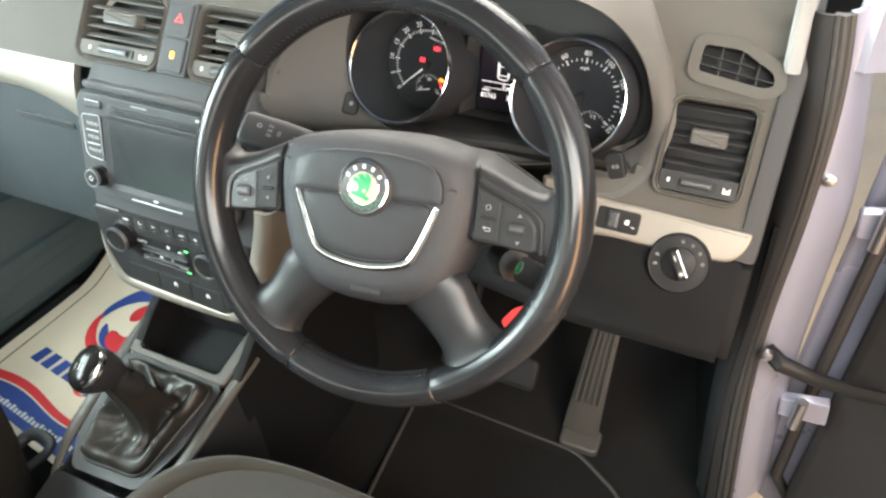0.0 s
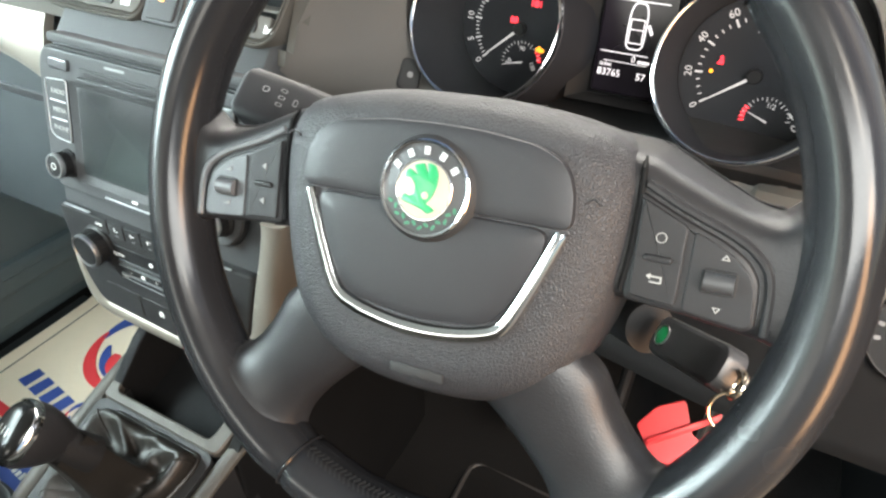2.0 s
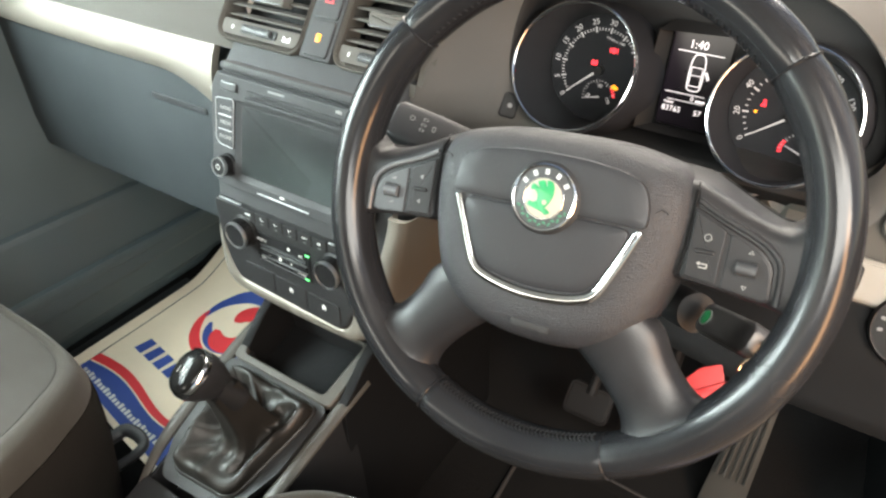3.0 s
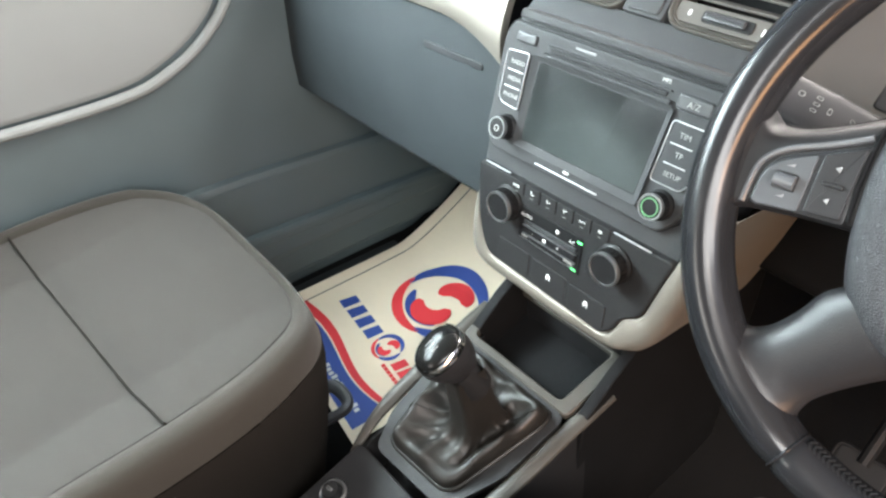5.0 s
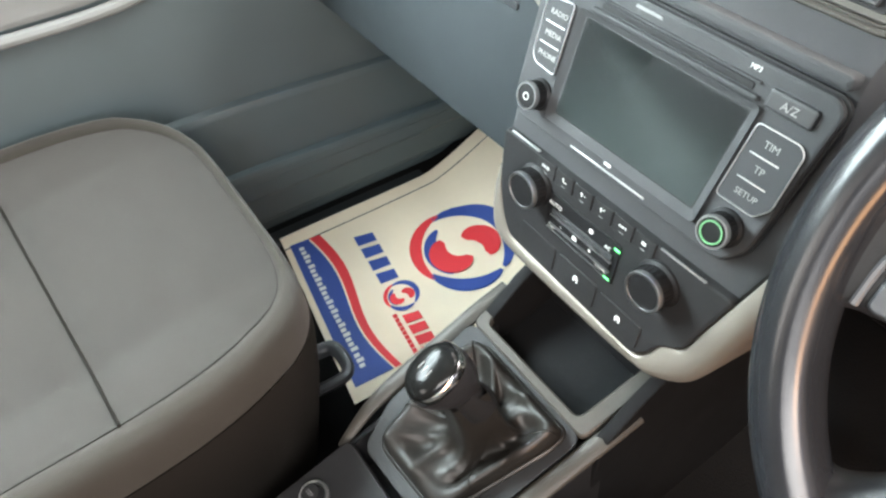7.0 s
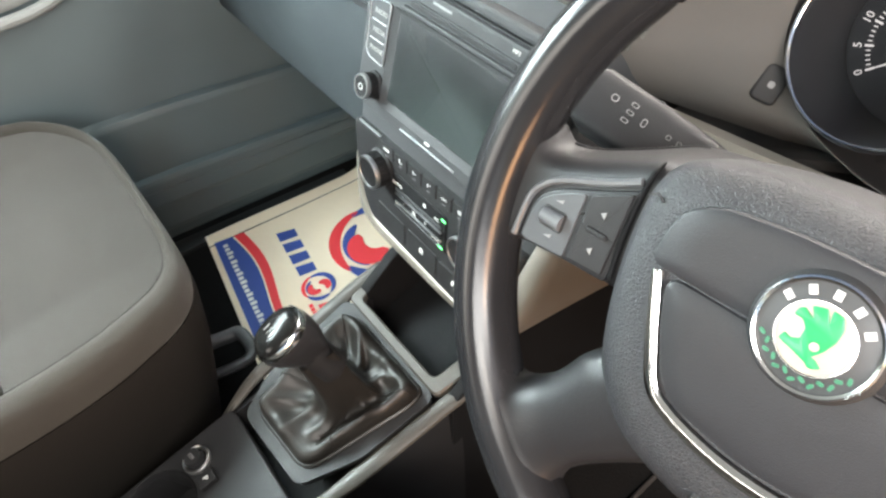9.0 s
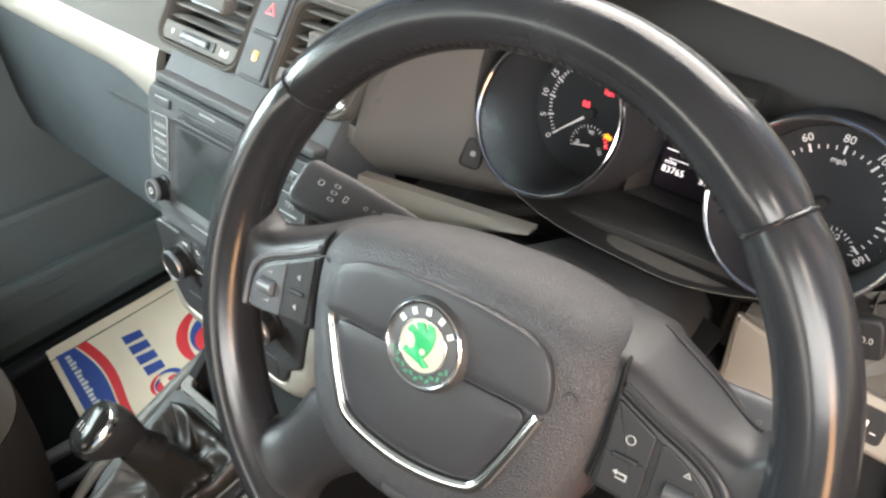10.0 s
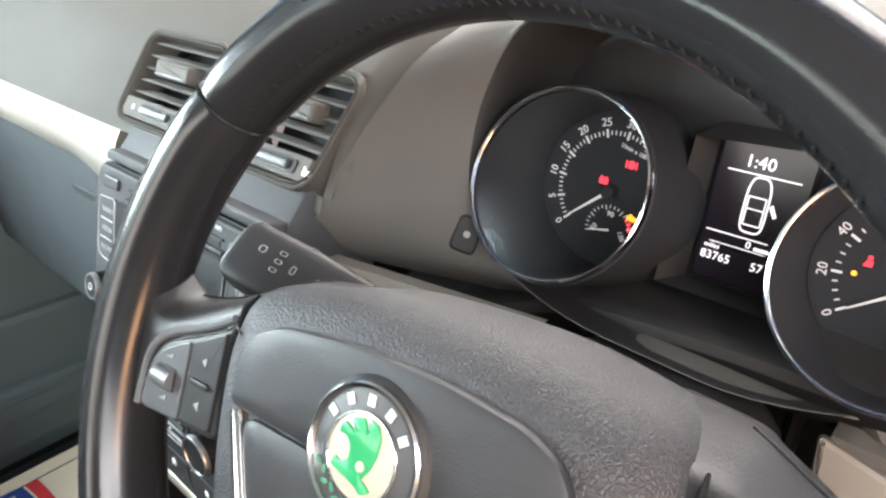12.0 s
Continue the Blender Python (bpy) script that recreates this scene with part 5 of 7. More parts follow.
rim_arc(41.6, 138.4, LEATHER, "rim_section", "smooth worn leather rim section")
rim_arc(139.0, 245.4, LEATHER, "rim_section", "smooth worn leather rim section")
rim_arc(246.0, 294.0, LEATHER, "rim_section", "smooth worn leather rim section")
rim_arc(294.6, 401.0, LEATHER, "rim_section", "smooth worn leather rim section")
for a in (41.3, 138.7, 245.7, 294.3):
    c = WH @ Vector((RR * math.cos(radians(a)), RR * math.sin(radians(a)), -0.006))
    tang = WH.to_3x3() @ Vector((-math.sin(radians(a)), math.cos(radians(a)), 0))
    q = tang.to_track_quat("Z", "Y").to_matrix().to_4x4()
    part("rim_seam", lathe([(TR * 0.96, -0.0009), (TR * 1.006, 0.0), (TR * 0.96, 0.0009)], Matrix.Translation(c) @ WH.to_3x3().to_4x4() @ Matrix.Rotation(radians(a), 4, "Z") @ Matrix.Rotation(radians(-90), 4, "X") @ Matrix.Diagonal((1, 1.28, 1, 1)), 28), LEATHER, wheel, "pressed seam in the leather")
# braided stitching on the inside of the lower rim, fine stitches round the upper rim
for a0, a1, gap, slant, half, wire in ((247, 293, 1.15, 38, 0.0021, 0.0006), (45, 135, 1.9, 30, 0.0012, 0.0004)):
    bm = bmesh.new()
    n = int((a1 - a0) / gap)
    for i in range(n):
        a = radians(a0 + (a1 - a0) * (i + 0.5) / n)
        for side in ((-1, 1) if half > 0.002 else (1,)):
            r, z = RR - 0.0160 + (0.0013 * side if half > 0.002 else 0.0004), 0.0018 if half > 0.002 else 0.002
            m = WH @ Matrix.Rotation(a, 4, "Z") @ Matrix.Translation((r, 0, z + 0.0016 * side)) @ Matrix.Rotation(radians(-62), 4, "Y") @ Matrix.Rotation(radians(slant * side), 4, "Z")
            add_box(bm, -half, half, -wire, wire, -wire, wire, m)
    tagged(part("stitching", bm, BLACK, wheel, "dark stitches along the inner rim", smooth=False), kind="stuff")


def sym(pts):
    """Right-hand half outline, from top to bottom, mirrored into a closed loop."""
    return [(x, y) for x, y in pts] + [(-x, y) for x, y in pts[::-1] if x > 1e-6]


hub_half = [(0.0, 0.060), (0.035, 0.059), (0.065, 0.054), (0.086, 0.047), (0.0955, 0.031), (0.0965, 0.005), (0.092, -0.030), (0.081, -0.064), (0.062, -0.085), (0.032, -0.095), (0.0, -0.0975)]
hub_line = smooth_loop(sym(hub_half), 4)[::-1]


def shell(loop, levels, m):
    return sheet([[m @ Vector((x * f, cy + (y - cy) * f, z)) for x, y in loop] for f, cy, z in levels], close=True)


hub = part("hub", shell(hub_line, [(0.80, -0.015, -0.080), (0.96, -0.015, -0.070), (1.0, -0.015, -0.055), (1.0, -0.015, -0.018), (1.0, -0.015, -0.010), (0.985, -0.015, -0.0025), (0.955, -0.015, 0.0040), (0.90, -0.015, 0.0095), (0.80, -0.013, 0.0142), (0.70, -0.012, 0.016), (0.40, -0.008, 0.017), (0.02, 0.0, 0.017)], WH), HUBSKIN, wheel, "coarse grained airbag cover", sharp=60)
part("upper_pad_panel", slab(rounded([(0.0725, 0.0045), (0.0715, 0.022), (0.066, 0.034), (0.052, 0.0405), (0.025, 0.0438), (0.0, 0.0445), (-0.025, 0.0438), (-0.052, 0.0405), (-0.066, 0.034), (-0.0715, 0.022), (-0.0725, 0.0045)], 0.006), 0.006, WH, edge=0.0018, top=0.0192, dome=0.0010), PADSKIN, hub, "smooth upper airbag panel")
part("lower_pad_panel", slab(rounded([(0.0640, 0.0035), (-0.0640, 0.0035), (-0.056, -0.020), (-0.046, -0.040), (-0.036, -0.0485), (0.0, -0.053), (0.036, -0.0485), (0.046, -0.040), (0.056, -0.020)], 0.010), 0.006, WH, edge=0.0018, top=0.0188, dome=0.0012), PADSKIN, hub, "smooth lower airbag panel")
u_line = smooth_loop([(-0.0682, 0.003), (-0.0640, -0.008), (-0.0560, -0.028), (-0.0470, -0.046), (-0.036, -0.0525), (-0.018, -0.0565), (0.0, -0.0578), (0.018, -0.0565), (0.036, -0.0525), (0.0470, -0.046), (0.0560, -0.028), (0.0640, -0.008), (0.0682, 0.003)], 5, closed=False)
part("chrome_trim", tube([WH @ Vector((x, y, 0.0172)) for x, y in u_line], [0.0026 + 0.0016 * (1 - abs(2 * i / (len(u_line) - 1) - 1)) ** 0.6 for i in range(len(u_line))], 10, flat=0.8, up=WH.to_3x3() @ Vector((0, 0, 1))), CHROME, hub, "U-shaped chrome trim")
bm = slab(rrect(0.030, 0.0052, 0.001, cx=0.004, cy=-0.081), 0.001, WH, edge=0.0004, top=0.0152)
part("embossed_mark", bm, DARK, hub, "faint embossed mark")
for x, y in ((0.0795, 0.0190), (-0.0850, 0.0300)):
    part("horn_mark", tube([WH @ Vector((x + 0.004 * u, y + 0.0012 * math.cos(3 * u), 0.0142 if x > 0 else 0.0118)) for u in (-1, -0.5, 0, 0.5, 1)], 0.0006, 6), HUBSKIN, hub, "faint embossed horn mark")
EM = WH @ move(0.0, 0.0130, 0.0195)
em = part("emblem", lathe([(0.0275, -0.004), (0.0262, 0.0), (0.0240, 0.0022), (0.0234, 0.0022)], EM, 48), DARK, wheel, "round enamel badge")
part("badge_rim", lathe([(0.0238, 0.001), (0.0238, 0.0036), (0.0230, 0.0044), (0.0218, 0.0040), (0.0214, 0.0028)], EM, 48, cap=False), CHROME, em, "chrome badge rim")
part("badge_field", slab(circle(0.0216, 48), 0.002, EM, edge=0.0002, top=0.0030), SMOOTH, em, "dark outer band")
part("badge_centre", slab(circle(0.0142, 40, 0.0, -0.0005), 0.001, EM, edge=0.0002, top=0.0036), CREAM, em, "pale centre")
part("badge_circle_line", border(circle(0.0150, 40, 0, -0.0005), circle(0.0140, 40, 0, -0.0005), 0.001, EM, top=0.0040, edge=0.0002), CHROME, em)
bird = rounded([(-0.0122, -0.0064), (-0.0110, -0.0028), (-0.0080, -0.0040), (-0.0048, -0.0022), (-0.0048, 0.0028), (-0.0074, 0.0060), (-0.0112, 0.0058), (-0.0108, 0.0090), (-0.0090, 0.0108), (-0.0038, 0.0078), (-0.0066, 0.0128), (-0.0010, 0.0146), (0.0020, 0.0088), (0.0010, 0.0150), (0.0056, 0.0142), (0.0078, 0.0098), (0.0076, 0.0036), (0.0054, -0.0024), (0.0022, -0.0070), (0.0044, -0.0074), (0.0076, -0.0096), (0.0046, -0.0116), (0.0028, -0.0118), (0.0014, -0.0104), (-0.0050, -0.0084), (-0.0096, -0.0074)], 0.0008, 2)
bird = [(x * 0.92, (y - 0.001) * 0.90) for x, y in bird]
part("badge_device", slab(bird, 0.0008, EM, edge=0.0002, top=0.0042), GREEN, em, "green curved device")
part("badge_dot", slab(circle(0.0018, 16, 0.0014, -0.0030), 0.0006, EM, edge=0.0001, top=0.0047), CREAM, em)
for a in (147, 119, 91, 63, 35):
    bm = bmesh.new()
    add_box(bm, -0.0015, 0.0015, -0.0019, 0.0019, 0.0028, 0.0034, EM @ Matrix.Rotation(radians(a - 90), 4, "Z") @ Matrix.Translation((0, 0.0182, 0)))
    part("badge_bar", bm, STEEL, em, smooth=False)
bm = bmesh.new()
for i in range(13):
    a = 205 + 10.8 * i
    add_slab(bm, rrect(0.0030, 0.0016, 0.0007, 2), 0.0006, EM @ Matrix.Rotation(radians(a - 90), 4, "Z") @ Matrix.Translation((0, 0.0182 + 0.0008 * (-1) ** i, 0)) @ Matrix.Rotation(radians(35 * (-1) ** i), 4, "Z"), edge=0.0001, top=0.0034)
part("badge_leaves", bm, LEAF, em, "green leaf band", smooth=False)

# upper spokes, from hub to rim: across, height and depth of the rear edge, height of the front edge, foot
ARM = [(0.070, 0.0520, -0.060, 0.0420, -0.024), (0.0965, 0.0490, -0.058, 0.0380, -0.0250), (0.106, 0.0455, -0.052, 0.0345, -0.0255), (0.120, 0.0385, -0.050, 0.0285, -0.0265), (0.132, 0.0328, -0.046, 0.0240, -0.0280), (0.1455, 0.0272, -0.036, 0.0200, -0.0295), (0.156, 0.0262, -0.024, 0.0205, -0.0310), (0.164, 0.0335, -0.019, 0.0280, -0.0340), (0.173, 0.0400, -0.017, 0.0350, -0.0360)]
for s in (-1, 1):
    # upper spoke: a deep arm that carries the switch pod
    rows = []
    for x, yb, zb, yf, yl in smooth_loop(ARM, 4, closed=False):
        d = yb - yf
        sec = ((yl, -0.004), (yl + 0.002, 0.0010), (yl + 0.007, 0.0040), (yf - 0.022, 0.0042), (yf - 0.010, 0.0040), (yf - 0.003, 0.0022), (yf + 0.25 * d, -0.004), (yf + 0.65 * d, 0.40 * zb), (yb, 0.80 * zb), (yb - 0.001, 1.02 * zb), (yb - 0.008, 1.15 * zb), (yl + 0.012, 1.10 * zb), (yl + 0.002, 0.60 * zb))
        rows.append([WP @ Vector((s * x, y, z)) for y, z in smooth_loop(sec, 3)])
    part("spoke", sheet(rows, close=True), SPOKE, wheel, "broad curved upper spoke", sharp=60)
    part("spoke_seam", tube([WP @ Vector((s * x, yb + 0.0002, 0.78 * zb)) for x, yb, zb, yf, yl in smooth_loop(ARM[1:7], 5, closed=False)], 0.0007, 6), SPOKE, wheel, "moulded seam along the spoke")
    pod = [(0.0960, 0.0270), (0.1100, 0.0204), (0.1230, 0.0150), (0.1360, 0.0100), (0.1458, 0.0040), (0.1515, -0.0045), (0.1530, -0.0250), (0.148, -0.0275), (0.125, -0.0250), (0.0955, -0.0235)]
    pod = [(s * x, y) for x, y in rounded(pod, 0.004, 3)]
    pd = part("switch_pod", slab(pod, 0.012, WP, edge=0.0025, top=0.0068), POD, wheel, "dark switch pod on the spoke")
    rimline = [(s * x, y) for x, y in smooth_loop([(0.0990, 0.0300), (0.1115, 0.0238), (0.1245, 0.0184), (0.1380, 0.0132), (0.1488, 0.0064), (0.1552, -0.0038), (0.1568, -0.0270)], 4, closed=False)]
    part("pod_edge", tube([WP @ Vector((x, y, 0.0050)) for x, y in rimline], 0.0021, 8), SATIN if s < 0 else SPOKE, pd, "raised satin edge")
    cell = [(s * x, y) for x, y in rounded([(0.1225, 0.0128), (0.1300, 0.0098), (0.1400, 0.0046), (0.1475, -0.0020), (0.1500, -0.0090), (0.1512, -0.0240), (0.1475, -0.0255), (0.1225, -0.0232)], 0.002, 3)]
    part("roller_panel", slab(cell, 0.003, WP, edge=0.0006, top=0.0076), PODGREY if s < 0 else POD, pd, "plate round the thumb roller")
    part("hub_gap", tube([WP @ Vector((s * x, y, z)) for x, y, z in ((0.0955, 0.0415, -0.0020), (0.0962, 0.0360, 0.0036), (0.0970, 0.0200, 0.0052), (0.0968, 0.0, 0.0056), (0.0945, -0.0200, 0.0056))], [0.0006, 0.0014, 0.0018, 0.0018, 0.0012], 8), LOWER, wheel, "dark slit between hub and spoke")
    kb = [(s * x, y) for x, y in rounded([(0.0985, 0.0238), (0.1195, 0.0140), (0.1195, -0.0220), (0.0985, -0.0205)], 0.002, 3)]
    key = part("pod_key", slab(kb, 0.003, WP, edge=0.0009, top=0.0084), POD, pd, "double key")
    part("key_ridge", slab(rrect(0.0125, 0.0030, 0.0012, cx=s * 0.109, cy=-0.0020), 0.002, WP, edge=0.001, top=0.0100), POD, key)
    part("key_gap", slab(rrect(0.0215, 0.0006, 0.0002, cx=s * 0.109, cy=-0.0020), 0.0006, WP, edge=0.0, top=0.0087), BLACK, key, smooth=False)
    if s > 0:
        part("symbol", border(circle(0.0024, 16, 0.109, 0.0075), circle(0.0020, 16, 0.109, 0.0075), 0.0004, WP, top=0.0088, edge=0.0001), PODMARK, key, smooth=False)
        bm = slab([(0.1065, -0.0105), (0.1115, -0.0105), (0.1115, -0.0098), (0.1065, -0.0098)], 0.0004, WP, edge=0.0, top=0.0088)
        add_box(bm, 0.1115, 0.1122, -0.0130, -0.0098, 0.0084, 0.0088, WP)
        add_box(bm, 0.1070, 0.1122, -0.0130, -0.0124, 0.0084, 0.0088, WP)
        add_slab(bm, [(0.1052, -0.0102), (0.1072, -0.0088), (0.1072, -0.0116)], 0.0004, WP, edge=0.0, top=0.0088)
        part("symbol", bm, PODMARK, key, smooth=False)
        for y, up in ((0.0025, 1), (-0.0185, -1)):
            t3 = [(0.1365 - 0.0018, y), (0.1365 + 0.0018, y), (0.1365, y + up * 0.0026)]
            t3 = t3 if up > 0 else t3[::-1]
            cx3, cy3 = sum(p[0] for p in t3) / 3, sum(p[1] for p in t3) / 3
            part("symbol", border(t3, [(cx3 + (x - cx3) * 0.6, cy3 + (q - cy3) * 0.6) for x, q in t3], 0.0004, WP, top=0.0080, edge=0.00005), PODMARK, pd, smooth=False)
    else:
        for x, y in ((-0.109, 0.0080), (-0.109, -0.0115)):
            part("symbol", slab([(x - 0.0018, y), (x + 0.0012, y - 0.0020), (x + 0.0012, y + 0.0020)], 0.0004, WP, edge=0.0, top=0.0088), DIM, key, smooth=False)
        for y in (0.0020, -0.0175):
            part("symbol", slab([(-0.1380, y), (-0.1330, y), (-0.1330, y + 0.0022), (-0.1350, y + 0.0010)], 0.0004, WP, edge=0.0, top=0.0080), DIM, pd, "pale volume symbol", smooth=False)
    rk = part("roller_recess", slab(rrect(0.0150, 0.0115, 0.002, cx=s * 0.1355, cy=-0.0075), 0.002, WP, edge=0.0006, top=0.0080), BLACK, pd)
    part("roller", tube([WP @ Vector((s * 0.1355 - 0.0062, -0.0075, 0.0076)), WP @ Vector((s * 0.1355 + 0.0062, -0.0075, 0.0076))], 0.0046, 18), SATIN if s < 0 else SMOOTH, rk, "ribbed thumb roller", sharp=60)
    # lower spoke
    rows = []
    for xi, yi, xo, yo, z in smooth_loop([(0.016, -0.078, 0.080, -0.054, 0.006), (0.040, -0.095, 0.092, -0.064, 0.003), (0.059, -0.112, 0.102, -0.082, 0.001), (0.074, -0.129, 0.115, -0.098, 0.000), (0.080, -0.144, 0.130, -0.105, 0.002), (0.076, -0.158, 0.150, -0.092, 0.004), (0.074, -0.171, 0.163, -0.086, 0.002)], 4, closed=False):
        row = []
        for j in range(13):
            u = j / 12
            x, y = xi + (xo - xi) * u, yi + (yo - yi) * u
            row.append(WH @ Vector((s * x, y, z + 0.005 * math.sin(math.pi * u) - 0.007 * abs(2 * u - 1) ** 5)))
        rows.append(row)
    part("lower_spoke", sheet(rows, 0.014, WH.to_3x3() @ Vector((0, 0, -1))), SPOKE, wheel, "smooth lower spoke", sharp=60)

# ---- steering column, stalks, key ----
COL = WH.to_3x3() @ Vector((0, 0, -1))
P0 = WH @ Vector((0, -0.010, -0.035))
col = thing("steering_column", P0, "dark steering column shroud", "steering column")
rows = []
for d, w, h, dz in ((0.0, 0.056, 0.046, -0.006), (0.01, 0.066, 0.050, -0.006), (0.08, 0.072, 0.052, -0.010), (0.16, 0.074, 0.052, -0.012), (0.27, 0.076, 0.052, -0.012)):
    c = P0 + COL * d + Vector((0, 0, dz))
    up = WH.to_3x3() @ Vector((0, 1, 0))
    rows.append([c + Vector((1, 0, 0)) * (w * max(-1, min(1, 1.12 * math.cos(a)))) + up * (h * max(-1.0, min(0.92, 1.10 * math.sin(a)))) for a in [2 * math.pi * j / 36 for j in range(36)]])
part("shroud", sheet(rows, close=True), DARK, col, "dark plastic shroud", sharp=50)
part("front_cover", slab(rrect(0.116, 0.10, 0.03), 0.004, Matrix.Translation(P0) @ WH.to_3x3().to_4x4(), top=0.001), BLACK, col)
# near-black too, so the gap below the ledge reads as shaded
part("upper_gaiter", sheet([[(WX + 0.080 * u, 0.690 + 0.100 * t, 1.046 - 0.014 * u * u + 0.006 * math.sin(math.pi * t)) for u in [-1 + 2 * j / 20 for j in range(21)]] for t in [k / 5 for k in range(6)]], 0.006, (0, 0.3, -1)), LOWER, col, "gaiter behind the shroud, blackened for shade")


def stalk(name, tip, root, label, marks, light):
    tip, root = Vector(tip), Vector(root)
    st = thing(name, root, label, "column stalk", "column stalks")
    dirv = (root - tip).normalized()
    upv = (WH.to_3x3() @ Vector((0, 0.55, 0.85))).normalized()
    wide = dirv.cross(upv).normalized()
    rows = []
    for t, w, h in ((0.0, 0.0180, 0.0095), (0.03, 0.0198, 0.0110), (0.30, 0.0200, 0.0115), (0.55, 0.0185, 0.0115), (0.75, 0.0150, 0.0105), (1.0, 0.0110, 0.0090)):
        c = tip + (root - tip) * t
        rows.append([c + wide * (w * math.copysign(abs(math.cos(a)) ** 0.42, math.cos(a))) + upv * (h * math.copysign(abs(math.sin(a)) ** 0.42, math.sin(a))) for a in [2 * math.pi * j / 24 for j in range(24)]])
    bm = sheet(rows, close=True)
    # wiper arm gets a lighter grey in place of reflected sky
    part("arm", bm, STALK if name[0] == "i" else PODGREY, st, "satin stalk arm", sharp=50)
    part("end_cap", sheet([[tip - dirv * o + wide * (f * 0.0180 * math.copysign(abs(math.cos(a)) ** 0.42, math.cos(a))) + upv * (f * 0.0095 * math.copysign(abs(math.sin(a)) ** 0.42, math.sin(a))) for a in [2 * math.pi * j / 24 for j in range(24)]] for f, o in ((1.0, 0.0), (0.8, 0.003), (0.02, 0.004))], close=True), light, st, "satin end cap", sharp=60)
    mm = Matrix((( *(dirv), 0), (*(-wide if wide.z < 0 else wide), 0), (*upv, 0), (0, 0, 0, 1))).transposed()
    mm.translation = tip + upv * 0.0121
    for k, (x, y, w, h) in enumerate(marks):
        bm = border(rrect(w * 0.75, h * 0.75, min(w, h) * 0.30, 4, x, y), rrect(w * 0.58, h * 0.58, min(w, h) * 0.22, 4, x, y), 0.0003, mm, top=0.0003, edge=0.00005)
        part("symbol", bm, DIM, st, "pale printed symbol", smooth=False)
    return st


stk = stalk("indicator_stalk", (-0.252, 0.600, 1.157), (-0.125, 0.640, 1.115), "black indicator stalk with white lamp symbols", ((0.018, 0.004, 0.006, 0.006), (0.030, 0.007, 0.006, 0.0035), (0.030, 0.0015, 0.006, 0.0035), (0.030, -0.004, 0.006, 0.0035), (0.040, 0.001, 0.004, 0.007), (0.056, 0.002, 0.004, 0.004), (0.063, 0.002, 0.004, 0.004)), SMOOTH)
part("thumb_switch", slab(rrect(0.022, 0.008, 0.003), 0.006, Matrix.Translation((-0.225, 0.617, 1.1605)) @ Matrix.Rotation(radians(20), 4, "Z") @ Matrix.Rotation(radians(50), 4, "X"), edge=0.002), SMOOTH, stk, "small sliding switch on top")
stalk("wiper_stalk", (0.110, 0.632, 1.122), (0.0, 0.650, 1.095), "black wiper stalk, its sky sheen put into a grey arm colour", ((0.020, 0.003, 0.004, 0.004), (0.030, 0.003, 0.004, 0.004), (0.040, 0.003, 0.004, 0.004), (0.030, -0.004, 0.024, 0.002)), SMOOTH)

keyt = thing("ignition_key", (0.04, 0.66, 1.01), "folding car key in the ignition with ring and red tag", "car key")
KD = Vector((0.049, -0.056, 0.039)).normalized()
part("ignition_barrel", tube([Vector((0.029, 0.676, 1.003)) - KD * 0.05, Vector((0.029, 0.676, 1.003)) - KD * 0.002], 0.019, 24), BLACK, keyt, "black ignition barrel")
kx = KD
kz = (Vector((-0.20, -0.14, 0.19)) - KD * Vector((-0.20, -0.14, 0.19)).dot(KD)).normalized()
ky = kz.cross(kx)
KF = Matrix(((kx.x, ky.x, kz.x, 0.055), (kx.y, ky.y, kz.y, 0.648), (kx.z, ky.z, kz.z, 1.022), (0, 0, 0, 1)))
fob = part("key_fob", slab(rrect(0.086, 0.029, 0.009), 0.015, KF @ Matrix.Translation((0.014, 0, 0)), edge=0.004, top=0.0075, dome=0.001), SMOOTH, keyt, "black folding key fob")
part("fob_badge", slab(circle(0.0068, 24, -0.014, 0.0), 0.001, KF, edge=0.0004, top=0.0092), GREEN, fob, "small green badge")
part("fob_badge_ring", border(circle(0.0078, 24, -0.014, 0.0), circle(0.0067, 24, -0.014, 0.0), 0.001, KF, edge=0.0002, top=0.0094), STEEL, fob)
E1 = KF @ Vector((0.058, 0.0, 0.0))


def hoop(c, r, n1, n2, wire, name, mat, label):
    n1, n2 = Vector(n1).normalized(), Vector(n2)
    n2 = (n2 - n1 * n2.dot(n1)).normalized()
    return part(name, tube([Vector(c) + r * (math.cos(a) * n1 + math.sin(a) * n2) for a in [2 * math.pi * i / 32 for i in range(32)]], wire, 8, closed=True), mat, keyt, label)


hoop(E1 + Vector((0.004, -0.004, -0.004)), 0.0085, (0.3, 0.2, 1), (0.2, -1, 0.2), 0.0016, "split_ring", BRASS, "small split ring")
hoop(E1 + Vector((0.005, -0.006, -0.003)), 0.0080, (0.5, 0.1, 1), (0.1, -1, 0.3), 0.0013, "split_ring", BRASS, "small split ring")
RG = E1 + Vector((0.006, -0.010, -0.021))
hoop(RG, 0.0130, (1, 0.2, 0.0), (0, 0.45, 1), 0.0011, "key_ring", BRASS, "round key ring")
TC = E1 + Vector((-0.019, -0.018, -0.044))
tn = (Vector((0.09, 0.28, 1.38)) - TC).normalized()
tx = (RG - TC) - tn * (RG - TC).dot(tn)
tx.normalize()
ty = tn.cross(tx)
TG = Matrix(((tx.x, ty.x, tn.x, TC.x), (tx.y, ty.y, tn.y, TC.y), (tx.z, ty.z, tn.z, TC.z), (0, 0, 0, 1))) @ Matrix.Rotation(radians(14), 4, "X")
